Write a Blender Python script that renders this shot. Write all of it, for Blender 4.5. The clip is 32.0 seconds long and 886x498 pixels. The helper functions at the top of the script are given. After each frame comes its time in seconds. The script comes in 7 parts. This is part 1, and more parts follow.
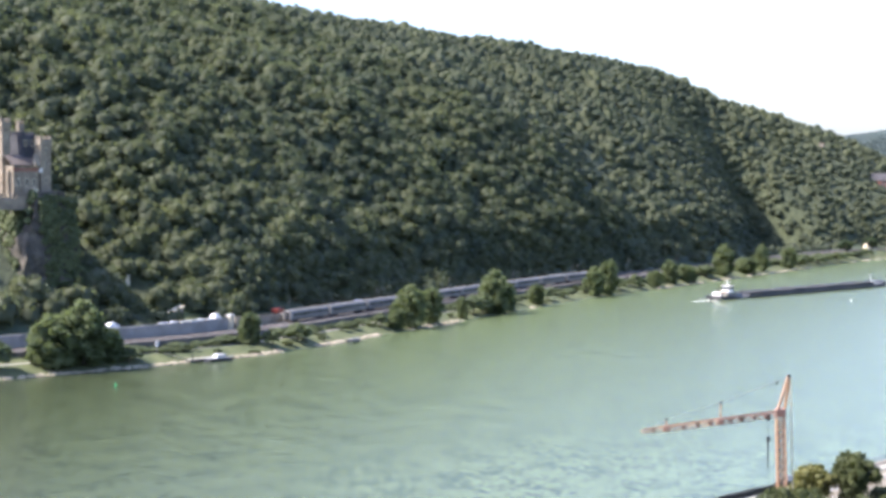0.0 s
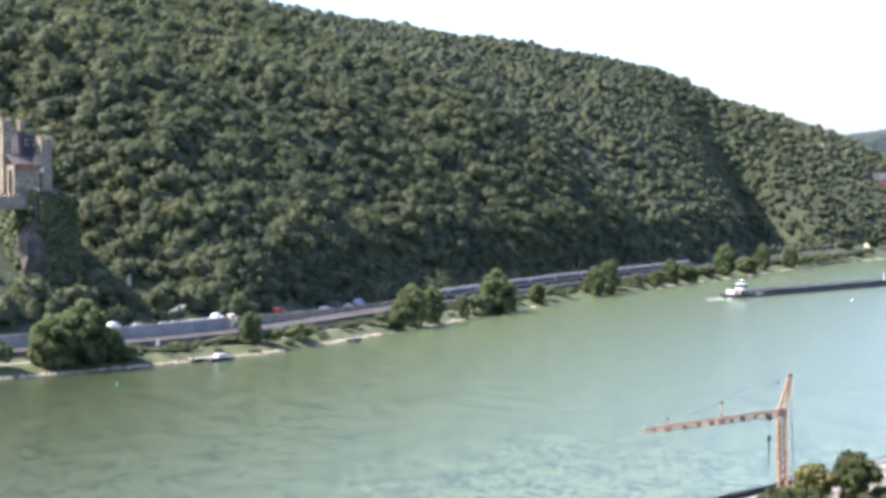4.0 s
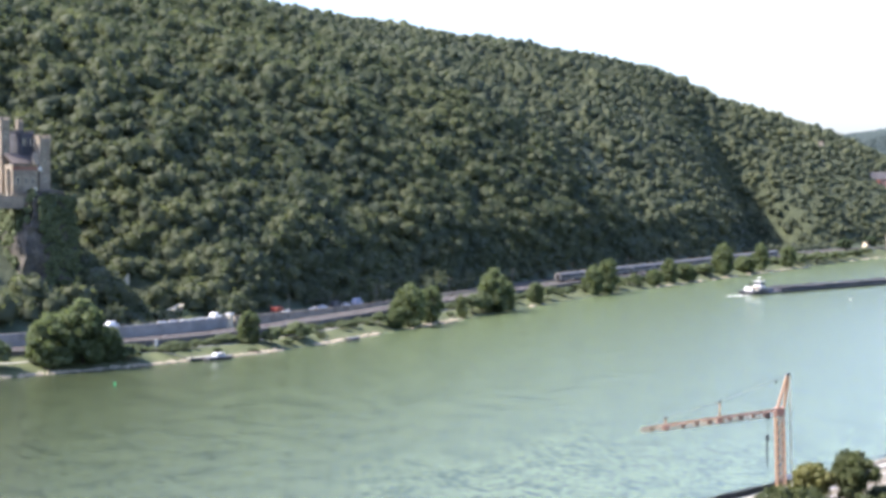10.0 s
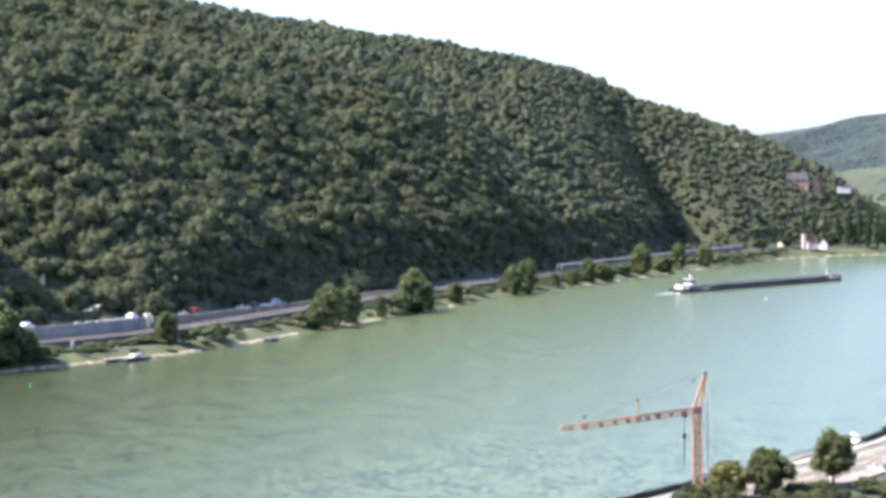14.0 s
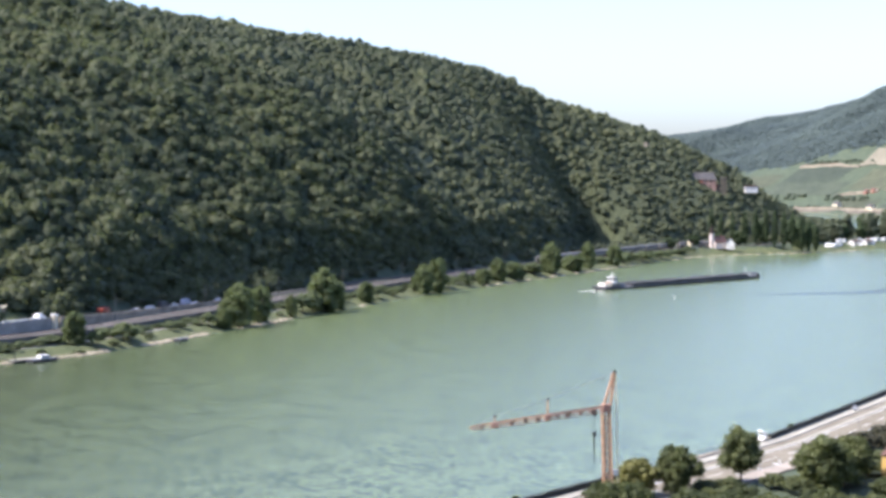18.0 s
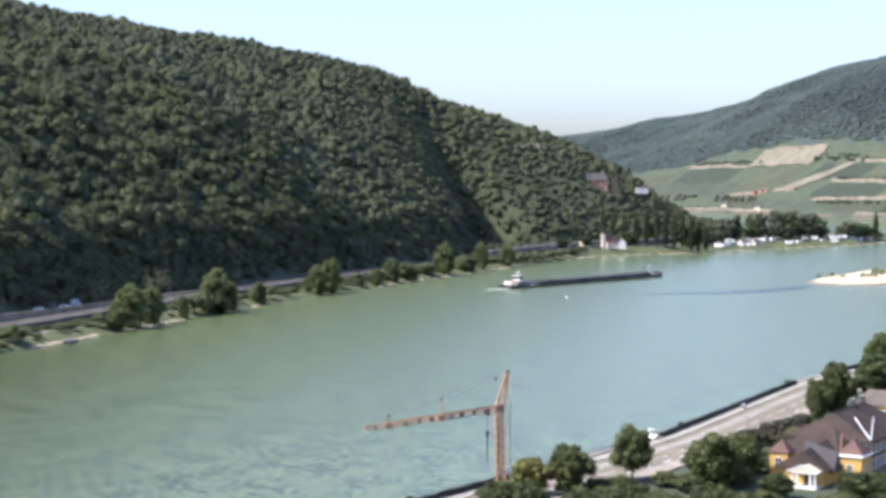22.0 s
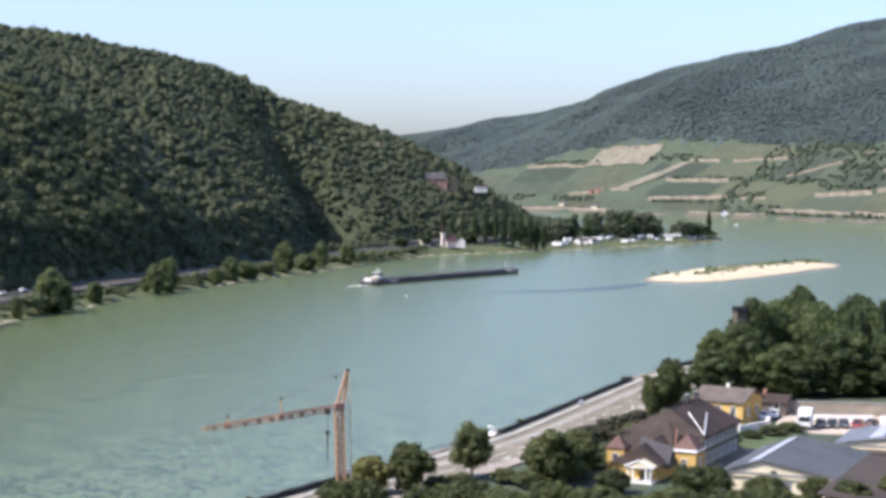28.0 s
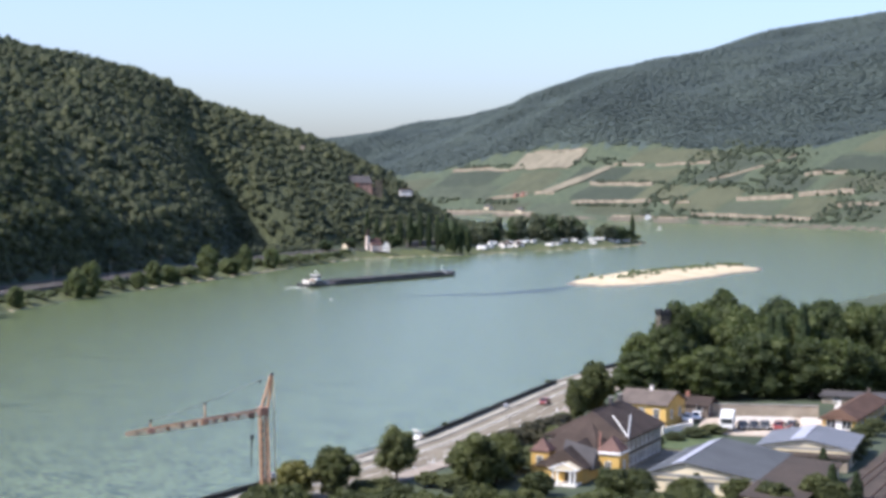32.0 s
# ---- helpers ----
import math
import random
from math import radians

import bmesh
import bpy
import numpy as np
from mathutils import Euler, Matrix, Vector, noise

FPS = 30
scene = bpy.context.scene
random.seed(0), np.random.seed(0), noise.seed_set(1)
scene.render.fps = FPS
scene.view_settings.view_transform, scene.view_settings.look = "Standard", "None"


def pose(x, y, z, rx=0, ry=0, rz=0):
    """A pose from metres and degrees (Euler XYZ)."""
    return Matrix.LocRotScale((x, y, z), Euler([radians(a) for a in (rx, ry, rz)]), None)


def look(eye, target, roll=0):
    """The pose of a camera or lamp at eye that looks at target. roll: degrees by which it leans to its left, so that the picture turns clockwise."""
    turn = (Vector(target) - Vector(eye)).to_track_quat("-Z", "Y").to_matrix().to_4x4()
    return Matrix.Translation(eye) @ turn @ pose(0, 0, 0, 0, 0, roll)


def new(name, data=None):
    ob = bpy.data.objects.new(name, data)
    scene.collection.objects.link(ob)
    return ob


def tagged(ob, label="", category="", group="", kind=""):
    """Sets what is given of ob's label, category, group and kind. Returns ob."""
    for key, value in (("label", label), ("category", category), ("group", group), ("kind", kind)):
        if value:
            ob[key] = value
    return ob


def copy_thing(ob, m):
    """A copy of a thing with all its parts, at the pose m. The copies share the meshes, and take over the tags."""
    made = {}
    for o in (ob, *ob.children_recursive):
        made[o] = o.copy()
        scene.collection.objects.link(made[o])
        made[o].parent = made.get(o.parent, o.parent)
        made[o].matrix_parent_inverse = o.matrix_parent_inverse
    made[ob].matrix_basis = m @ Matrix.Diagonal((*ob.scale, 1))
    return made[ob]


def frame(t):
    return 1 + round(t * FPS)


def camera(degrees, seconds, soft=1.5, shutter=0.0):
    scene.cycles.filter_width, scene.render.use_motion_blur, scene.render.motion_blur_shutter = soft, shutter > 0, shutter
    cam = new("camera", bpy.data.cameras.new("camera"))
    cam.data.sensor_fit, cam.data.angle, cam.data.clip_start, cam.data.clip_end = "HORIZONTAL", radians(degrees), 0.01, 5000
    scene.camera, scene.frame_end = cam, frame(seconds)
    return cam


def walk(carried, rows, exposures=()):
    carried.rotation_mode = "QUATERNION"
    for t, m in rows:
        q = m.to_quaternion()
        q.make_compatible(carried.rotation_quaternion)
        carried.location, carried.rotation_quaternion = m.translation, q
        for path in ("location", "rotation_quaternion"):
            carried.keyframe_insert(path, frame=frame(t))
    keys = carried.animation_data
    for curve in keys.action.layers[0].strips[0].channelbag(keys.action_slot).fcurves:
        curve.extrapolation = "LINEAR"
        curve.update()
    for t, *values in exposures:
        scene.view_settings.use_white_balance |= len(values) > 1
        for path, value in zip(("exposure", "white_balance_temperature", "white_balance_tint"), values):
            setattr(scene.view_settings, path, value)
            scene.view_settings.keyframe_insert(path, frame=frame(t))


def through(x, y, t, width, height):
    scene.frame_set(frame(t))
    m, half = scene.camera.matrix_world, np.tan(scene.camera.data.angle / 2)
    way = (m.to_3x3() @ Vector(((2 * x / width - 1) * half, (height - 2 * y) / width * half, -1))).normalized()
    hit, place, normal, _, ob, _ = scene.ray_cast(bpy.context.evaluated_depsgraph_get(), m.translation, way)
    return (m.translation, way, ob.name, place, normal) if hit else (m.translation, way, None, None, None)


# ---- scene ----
# Eye of the fixed tripod, and its pan: seconds, heading to the right, tilt, lean, in degrees.
EYE = Vector((0, 0, 50))
PATH = [
    (0, -0.000, -2.244, 0.001), (0.5, -0.031, -2.262, 0.002), (1, -0.031, -2.256, 0.002), (1.5, -0.031, -2.260, 0.002),
    (2, -0.031, -2.264, 0.002), (2.5, -0.031, -2.262, 0.002), (3, -0.031, -2.262, 0.002), (3.5, -0.031, -2.262, 0.002),
    (5.5, -0.031, -2.262, 0.002), (6, -0.031, -2.262, 0.002), (6.5, -0.031, -2.262, 0.002), (7, -0.031, -2.262, 0.002),
    (7.5, -0.031, -2.262, 0.002), (8, -0.031, -2.262, 0.002), (8.5, -0.031, -2.262, 0.002), (9, -0.021, -2.260, 0.001),
    (9.5, 0.020, -2.258, 0.000), (10, 0.025, -2.288, 0.000), (10.5, 0.027, -2.265, 0.000), (11, 0.069, -2.290, -0.001),
    (11.5, 0.235, -2.302, -0.005), (12, 0.713, -2.281, -0.017), (12.5, 1.067, -2.259, -0.026), (13, 2.009, -2.274, -0.051),
    (13.5, 2.564, -2.285, -0.065), (15.5, 3.463, -2.287, -0.088), (16, 4.222, -2.315, -0.107), (16.5, 4.406, -2.311, -0.112),
    (17, 4.526, -2.293, -0.115), (17.5, 5.194, -2.295, -0.132), (18, 5.771, -2.299, -0.147), (18.5, 6.552, -2.302, -0.167),
    (19, 7.019, -2.299, -0.179), (19.5, 7.397, -2.282, -0.189), (20, 7.537, -2.306, -0.192), (20.5, 7.644, -2.303, -0.195),
    (21, 8.078, -2.286, -0.206), (21.5, 8.743, -2.289, -0.223), (22, 9.378, -2.277, -0.239), (22.5, 10.000, -2.249, -0.255),
    (23, 10.903, -2.249, -0.279), (23.5, 11.264, -2.247, -0.288), (24, 11.502, -2.251, -0.294), (24.5, 11.839, -2.217, -0.303),
    (25, 12.183, -2.260, -0.311), (25.5, 12.211, -2.251, -0.312), (27.5, 14.145, -2.265, -0.362), (28, 14.790, -2.289, -0.378),
    (28.5, 15.222, -2.290, -0.389), (29, 15.569, -2.281, -0.398), (29.5, 16.395, -2.256, -0.419), (30, 16.677, -2.258, -0.427),
    (30.5, 17.253, -2.252, -0.441), (31, 17.334, -2.266, -0.443), (31.5, 17.355, -2.210, -0.444), (32, 17.334, -2.149, -0.443),
]


def aim(heading, tilt, lean):
    a, b = radians(heading), radians(tilt)
    way = Vector((math.sin(a) * math.cos(b), math.cos(a) * math.cos(b), math.sin(b)))
    return look(EYE, EYE + way * 100, -lean)


cam = camera(29.3, 32.0, soft=3.7)
walk(cam, [(t, aim(a, b, c)) for t, a, b, c in PATH],
     exposures=[(0, 1.6, 6000, 18), (13, 1.56, 6000, 18), (18, 1.28, 6000, 17), (24, 0.98, 6000, 17), (28, 0.82, 6000, 17), (32, 0.77, 6000, 17)])

# ---- light ----
SUN_AZ, SUN_EL = -96.0, 48.0
world = bpy.data.worlds.new("sky")
scene.world = world
world.use_nodes = True
wn = world.node_tree
sky = wn.nodes.new("ShaderNodeTexSky")
sky.sky_type = "NISHITA"
sky.sun_disc = False
sky.sun_elevation = radians(SUN_EL)
sky.sun_rotation = radians(SUN_AZ % 360)
sky.air_density, sky.dust_density, sky.ozone_density = 1.0, 2.0, 1.0
cool = wn.nodes.new("ShaderNodeMix")
cool.data_type, cool.blend_type = "RGBA", "MULTIPLY"
cool.inputs["Factor"].default_value = 1.0
cool.inputs["B"].default_value = (0.92, 0.965, 1.09, 1)
wn.links.new(sky.outputs[0], cool.inputs["A"])
wn.links.new(cool.outputs["Result"], wn.nodes["Background"].inputs[0])
wn.nodes["Background"].inputs[1].default_value = 0.135
sun = new("sun", bpy.data.lights.new("sun", "SUN"))
sun.data.energy, sun.data.angle, sun.data.color = 3.9, radians(0.8), (1.0, 0.92, 0.77)
SUN_WAY = Vector((math.sin(radians(SUN_AZ)) * math.cos(radians(SUN_EL)),
                  math.cos(radians(SUN_AZ)) * math.cos(radians(SUN_EL)), math.sin(radians(SUN_EL))))
sun.matrix_world = look(SUN_WAY * 500 + EYE, EYE)

# ---- materials ----


def surface(name, dark, light, size=1.0, rough=0.7, bump=0.0, bump_size=None, metal=0.0, fine=0.15, per_object=0.0,
            per_island=0.0, spec=None, through=0.0):
    """A surface whose colour wanders between two tones at two scales, with fine relief. Sizes in metres."""
    m = bpy.data.materials.new(name)
    m.use_nodes = True
    n, link = m.node_tree.nodes, m.node_tree.links
    bsdf = n["Principled BSDF"]
    place = n.new("ShaderNodeTexCoord")
    big = n.new("ShaderNodeTexNoise")
    big.inputs["Scale"].default_value, big.inputs["Detail"].default_value = 1 / size, 3
    link.new(place.outputs["Object"], big.inputs["Vector"])
    small = n.new("ShaderNodeTexNoise")
    small.inputs["Scale"].default_value, small.inputs["Detail"].default_value = 7 / size, 4
    link.new(place.outputs["Object"], small.inputs["Vector"])
    mix = n.new("ShaderNodeMath")
    mix.operation = "MULTIPLY_ADD"
    link.new(small.outputs["Fac"], mix.inputs[0])
    mix.inputs[1].default_value = fine * 2
    link.new(big.outputs["Fac"], mix.inputs[2])
    shift = n.new("ShaderNodeMath")
    shift.operation = "ADD"
    link.new(mix.outputs[0], shift.inputs[0])
    shift.inputs[1].default_value = -fine
    last = shift.outputs[0]
    for amount, kind, out in ((per_object, "ShaderNodeObjectInfo", "Random"),
                              (per_island, "ShaderNodeNewGeometry", "Random Per Island")):
        if amount:
            info, add = n.new(kind), n.new("ShaderNodeMath")
            add.operation = "MULTIPLY_ADD"
            link.new(info.outputs[out], add.inputs[0])
            add.inputs[1].default_value = amount
            link.new(last, add.inputs[2])
            cut = n.new("ShaderNodeMath")
            cut.operation = "ADD"
            link.new(add.outputs[0], cut.inputs[0])
            cut.inputs[1].default_value = -amount / 2
            last = cut.outputs[0]
    ramp = n.new("ShaderNodeValToRGB")
    ramp.color_ramp.elements[0].position, ramp.color_ramp.elements[1].position = 0.28, 0.72
    ramp.color_ramp.elements[0].color, ramp.color_ramp.elements[1].color = (*dark, 1), (*light, 1)
    link.new(last, ramp.inputs[0])
    link.new(ramp.outputs[0], bsdf.inputs["Base Color"])
    bsdf.inputs["Roughness"].default_value, bsdf.inputs["Metallic"].default_value = rough, metal
    if spec is not None:
        bsdf.inputs["Specular IOR Level"].default_value = spec
    if bump:
        relief = n.new("ShaderNodeTexNoise")
        relief.inputs["Scale"].default_value, relief.inputs["Detail"].default_value = 1 / (bump_size or size / 7), 3
        link.new(place.outputs["Object"], relief.inputs["Vector"])
        node = n.new("ShaderNodeBump")
        node.inputs["Strength"].default_value, node.inputs["Distance"].default_value = min(1.0, bump), bump_size or size / 7
        link.new(relief.outputs["Fac"], node.inputs["Height"])
        link.new(node.outputs[0], bsdf.inputs["Normal"])
    if through:
        # thin leaves let part of the light pass, yellower than they reflect it
        leaf, blend, warm = n.new("ShaderNodeBsdfTranslucent"), n.new("ShaderNodeMixShader"), n.new("ShaderNodeMix")
        warm.data_type, warm.blend_type = "RGBA", "MULTIPLY"
        warm.inputs["Factor"].default_value = 1.0
        warm.inputs["B"].default_value = (1.3, 1.35, 0.9, 1)
        link.new(ramp.outputs[0], warm.inputs["A"])
        link.new(warm.outputs["Result"], leaf.inputs["Color"])
        blend.inputs[0].default_value = through
        link.new(bsdf.outputs[0], blend.inputs[1])
        link.new(leaf.outputs[0], blend.inputs[2])
        link.new(blend.outputs[0], n["Material Output"].inputs["Surface"])
    return m


def water_surface(name="river_water", silty=1.0, chop=1.0):
    m = bpy.data.materials.new(name)
    m.use_nodes = True
    n, link = m.node_tree.nodes, m.node_tree.links
    bsdf = n["Principled BSDF"]
    place = n.new("ShaderNodeTexCoord")
    turn = n.new("ShaderNodeMapping")
    turn.inputs["Rotation"].default_value[2] = radians(57)
    link.new(place.outputs["Object"], turn.inputs["Vector"])
    stretch = n.new("ShaderNodeMapping")
    stretch.inputs["Scale"].default_value = (0.95, 1.0, 1.0)
    link.new(turn.outputs[0], stretch.inputs["Vector"])
    waves = []
    for size in (0.55, 1.5, 4.5):
        w = n.new("ShaderNodeTexNoise")
        w.inputs["Scale"].default_value, w.inputs["Detail"].default_value = 1 / size, 3
        w.inputs["Distortion"].default_value = 0.1
        link.new(stretch.outputs[0], w.inputs["Vector"])
        waves.append(w)
    normal = None
    for w, height, strength in zip(waves, (0.1, 0.13, 0.05), (0.6, 0.28, 0.03)):
        b = n.new("ShaderNodeBump")
        b.inputs["Distance"].default_value, b.inputs["Strength"].default_value = height, strength * chop
        link.new(w.outputs["Fac"], b.inputs["Height"])
        if normal:
            link.new(normal, b.inputs["Normal"])
        normal = b.outputs[0]
    link.new(normal, bsdf.inputs["Normal"])
    # silt clouds of many metres; finer specks paint the waves' dark facets into the colour
    tones = []
    for size, detail in ((8.0, 2), (1.7, 3)):
        silt_specks = n.new("ShaderNodeTexNoise")
        silt_specks.inputs["Scale"].default_value, silt_specks.inputs["Detail"].default_value = 1 / size, detail
        silt_specks.inputs["Distortion"].default_value = 0.0
        link.new(stretch.outputs[0], silt_specks.inputs["Vector"])
        tones.append(silt_specks)
    both = n.new("ShaderNodeMath")
    both.operation = "MULTIPLY_ADD"
    link.new(tones[0].outputs["Fac"], both.inputs[0])
    both.inputs[1].default_value = 0.35
    half = n.new("ShaderNodeMath")
    half.operation = "MULTIPLY"
    link.new(tones[1].outputs["Fac"], half.inputs[0])
    half.inputs[1].default_value = 0.65
    link.new(half.outputs[0], both.inputs[2])
    ramp = n.new("ShaderNodeValToRGB")
    ramp.color_ramp.elements[0].position, ramp.color_ramp.elements[1].position = 0.38, 0.53
    ramp.color_ramp.elements[0].color, ramp.color_ramp.elements[1].color = (0.056 * silty, 0.078 * silty, 0.038 * silty, 1), (0.138 * silty, 0.175 * silty, 0.085 * silty, 1)
    link.new(both.outputs[0], ramp.inputs[0])
    # base colour darker towards the west bank, at full tone from midstream on
    apart, reach, west_tone = n.new("ShaderNodeSeparateXYZ"), n.new("ShaderNodeMapRange"), n.new("ShaderNodeMix")
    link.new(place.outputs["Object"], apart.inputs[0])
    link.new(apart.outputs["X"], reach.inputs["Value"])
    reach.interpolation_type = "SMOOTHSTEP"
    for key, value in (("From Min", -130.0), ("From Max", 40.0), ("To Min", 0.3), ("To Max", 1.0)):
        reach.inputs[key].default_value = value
    west_tone.data_type, west_tone.blend_type = "RGBA", "MULTIPLY"
    west_tone.inputs["Factor"].default_value = 1.0
    link.new(ramp.outputs[0], west_tone.inputs["A"])
    link.new(reach.outputs["Result"], west_tone.inputs["B"])
    link.new(west_tone.outputs["Result"], bsdf.inputs["Base Color"])
    bsdf.inputs["Roughness"].default_value, bsdf.inputs["IOR"].default_value = 0.2, 1.33
    bsdf.inputs["Specular IOR Level"].default_value = 0.44
    return m


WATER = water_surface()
CALM_WATER = water_surface("calm_river_water", 0.3, 1.0)
FOREST_FLOOR = surface("forest_undergrowth", (0.035, 0.045, 0.022), (0.075, 0.088, 0.042), 4, 0.95, 1.0, 0.9)
MEADOW = surface("bank_meadow", (0.05, 0.066, 0.022), (0.11, 0.122, 0.046), 5, 0.9, 0.5, 0.4)
GRASS = surface("grass", (0.038, 0.056, 0.032), (0.07, 0.088, 0.048), 9, 0.9, 0.5, 0.6)
LEAVES_HILL = surface("hill_leaves", (0.071, 0.09, 0.056), (0.143, 0.158, 0.082), 38, 0.6, 0.5, 0.9, fine=0.3, per_island=0.1, spec=0.3, through=0.5)
# far woods: the blue of distance haze is mixed into the leaf colour
LEAVES_FAR_HAZED = surface("far_hazed_leaves", (0.034, 0.05, 0.05), (0.061, 0.083, 0.075), 160, 0.7, 0.0, 2.0, fine=0.3, per_island=0.08, spec=0.25, through=0.15)
LEAVES_BANK = surface("bank_leaves", (0.094, 0.122, 0.056), (0.19, 0.222, 0.105), 5, 0.7, 1.0, 0.5, fine=0.3, per_island=0.4, spec=0.45, through=0.5)
LEAVES_TOWN = surface("town_leaves", (0.055, 0.07, 0.025), (0.13, 0.146, 0.05), 4, 0.65, 1.0, 0.35, fine=0.3, per_object=0.35, per_island=0.4, spec=0.45, through=0.35)
LEAVES_PARK = surface("park_leaves", (0.05, 0.07, 0.028), (0.125, 0.152, 0.056), 5, 0.7, 0.6, 0.35, fine=0.3, per_object=0.5, per_island=0.3, spec=0.45, through=0.5)
LEAVES_YELLOW = surface("yellow_green_leaves", (0.1, 0.104, 0.03), (0.2, 0.19, 0.06), 4, 0.65, 0.6, 0.35, fine=0.3, per_island=0.4, spec=0.4, through=0.35)
FAR_SCRUB = surface("hedgerow_leaves", (0.036, 0.05, 0.032), (0.068, 0.086, 0.05), 20, 0.7, 0.5, 1.0, fine=0.3, per_island=0.25, spec=0.3, through=0.2)
LEAVES_CAMP = surface("hazy_green_leaves", (0.066, 0.084, 0.05), (0.128, 0.146, 0.086), 5, 0.7, 1.0, 0.5, fine=0.3, per_island=0.35, spec=0.4, through=0.4)
BARK = surface("bark", (0.06, 0.045, 0.03), (0.14, 0.11, 0.08), 0.8, 0.9, 0.6)
SAND = surface("sand", (0.45, 0.37, 0.23), (0.62, 0.53, 0.36), 14, 0.9, 0.4, 0.8)
WET_SAND = surface("wet_sand", (0.16, 0.13, 0.09), (0.26, 0.21, 0.14), 6, 0.5, 0.3, 0.8)
STONES = surface("bank_stones", (0.28, 0.235, 0.165), (0.47, 0.4, 0.29), 3, 0.9, 0.8, 0.5, per_island=0.4)
ASPHALT = surface("asphalt", (0.15, 0.13, 0.094), (0.24, 0.21, 0.156), 5, 0.9, 0.3, 0.1, spec=0.2)
DARK_ASPHALT = surface("dark_asphalt", (0.05, 0.048, 0.044), (0.085, 0.082, 0.075), 8, 0.9, 0.3, 0.1, spec=0.2)
DARK_STEEL = surface("weathered_steel", (0.06, 0.062, 0.06), (0.11, 0.112, 0.108), 2, 0.7)
PINKSTONE = surface("pinkish_sandstone", (0.2, 0.125, 0.105), (0.32, 0.205, 0.17), 4, 0.9, 0.5, 0.5)
CONCRETE = surface("concrete", (0.2, 0.195, 0.18), (0.34, 0.33, 0.305), 4, 0.85, 0.3, 0.2)
WHITE = surface("white_paint", (0.72, 0.72, 0.7), (0.84, 0.84, 0.82), 2, 0.5)
BLACK = surface("black_paint", (0.015, 0.015, 0.017), (0.035, 0.035, 0.04), 2, 0.5)
ORANGE = surface("orange_paint", (0.42, 0.23, 0.13), (0.56, 0.36, 0.22), 2.5, 0.55, per_object=0.2)
WORN_ORANGE = surface("worn_orange_paint", (0.22, 0.12, 0.09), (0.4, 0.24, 0.18), 1.2, 0.7)
DARK_RUST = surface("dark_rusty_steel", (0.09, 0.06, 0.045), (0.2, 0.13, 0.1), 1.0, 0.8)
STEEL = surface("grey_steel", (0.18, 0.19, 0.2), (0.3, 0.31, 0.32), 2, 0.5, metal=0.4)
GLASS = surface("window_glass", (0.02, 0.025, 0.03), (0.05, 0.055, 0.06), 1, 0.08)
DARK_HULL = surface("dark_hull_paint", (0.02, 0.021, 0.028), (0.05, 0.05, 0.06), 6, 0.5)
HATCH = surface("hatch_cover", (0.022, 0.022, 0.024), (0.048, 0.048, 0.05), 5, 0.8, per_object=0.3)
DECK = surface("deck_paint", (0.12, 0.13, 0.14), (0.2, 0.21, 0.22), 4, 0.7)
ROCK = surface("slate_rock", (0.04, 0.037, 0.03), (0.13, 0.113, 0.083), 3, 0.9, 1.0, 0.9, fine=0.3)
DARK_SLATE = surface("dark_slate_wall", (0.035, 0.036, 0.042), (0.075, 0.075, 0.083), 3, 0.85, 0.5, 0.4)
CASTLE = surface("castle_stone", (0.165, 0.137, 0.1), (0.36, 0.297, 0.212), 3, 0.9, 0.7, 0.5, fine=0.3)
REDSTONE = surface("red_brown_stone", (0.22, 0.1, 0.07), (0.34, 0.17, 0.12), 4, 0.9, 0.5, 0.5)
SLATE = surface("slate_roof", (0.04, 0.038, 0.04), (0.075, 0.07, 0.072), 3, 0.8, 0.5, 0.25)
BROWN_ROOF = surface("brown_tile_roof", (0.042, 0.032, 0.027), (0.072, 0.054, 0.045), 2.5, 0.85, 0.7, 0.2, spec=0.2)
RED_ROOF = surface("red_tile_roof", (0.095, 0.05, 0.04), (0.15, 0.082, 0.064), 2, 0.75, 0.6, 0.2)
TAR_ROOF = surface("brown_tarred_roof", (0.042, 0.031, 0.022), (0.068, 0.05, 0.036), 4, 0.9, 0.3, 0.3)
GREY_ROOF = surface("blue_grey_sheet_roof", (0.062, 0.067, 0.071), (0.1, 0.107, 0.112), 6, 0.8, 0.15, 0.5, spec=0.25)
PALE_SHEET = surface("pale_sheet", (0.33, 0.34, 0.4), (0.45, 0.46, 0.52), 3, 0.45)
YELLOW = surface("ochre_render", (0.5, 0.32, 0.09), (0.62, 0.42, 0.14), 3, 0.85, 0.3, 0.1)
CREAM = surface("cream_render", (0.6, 0.52, 0.36), (0.72, 0.64, 0.47), 3, 0.85, 0.3, 0.1)
BEIGE = surface("beige_render", (0.4, 0.35, 0.26), (0.52, 0.46, 0.35), 3, 0.85, 0.3, 0.1)
PINKISH = surface("pinkish_limewash", (0.6, 0.5, 0.45), (0.74, 0.64, 0.58), 3, 0.85, 0.2, 0.1)
WHITEWASH = surface("whitewash", (0.66, 0.63, 0.58), (0.8, 0.78, 0.73), 3, 0.85, 0.2, 0.1)
BALLAST = surface("track_ballast", (0.082, 0.077, 0.07), (0.15, 0.14, 0.126), 3, 0.95, 0.8, 0.2)
BROWN_BALLAST = surface("brown_ballast", (0.042, 0.032, 0.024), (0.085, 0.066, 0.05), 3, 0.95, 0.8, 0.2)
LIGHT_SHEET = surface("pale_blue_sheet_roof", (0.12, 0.13, 0.145), (0.18, 0.19, 0.21), 6, 0.6, 0.15, 0.5, spec=0.3)
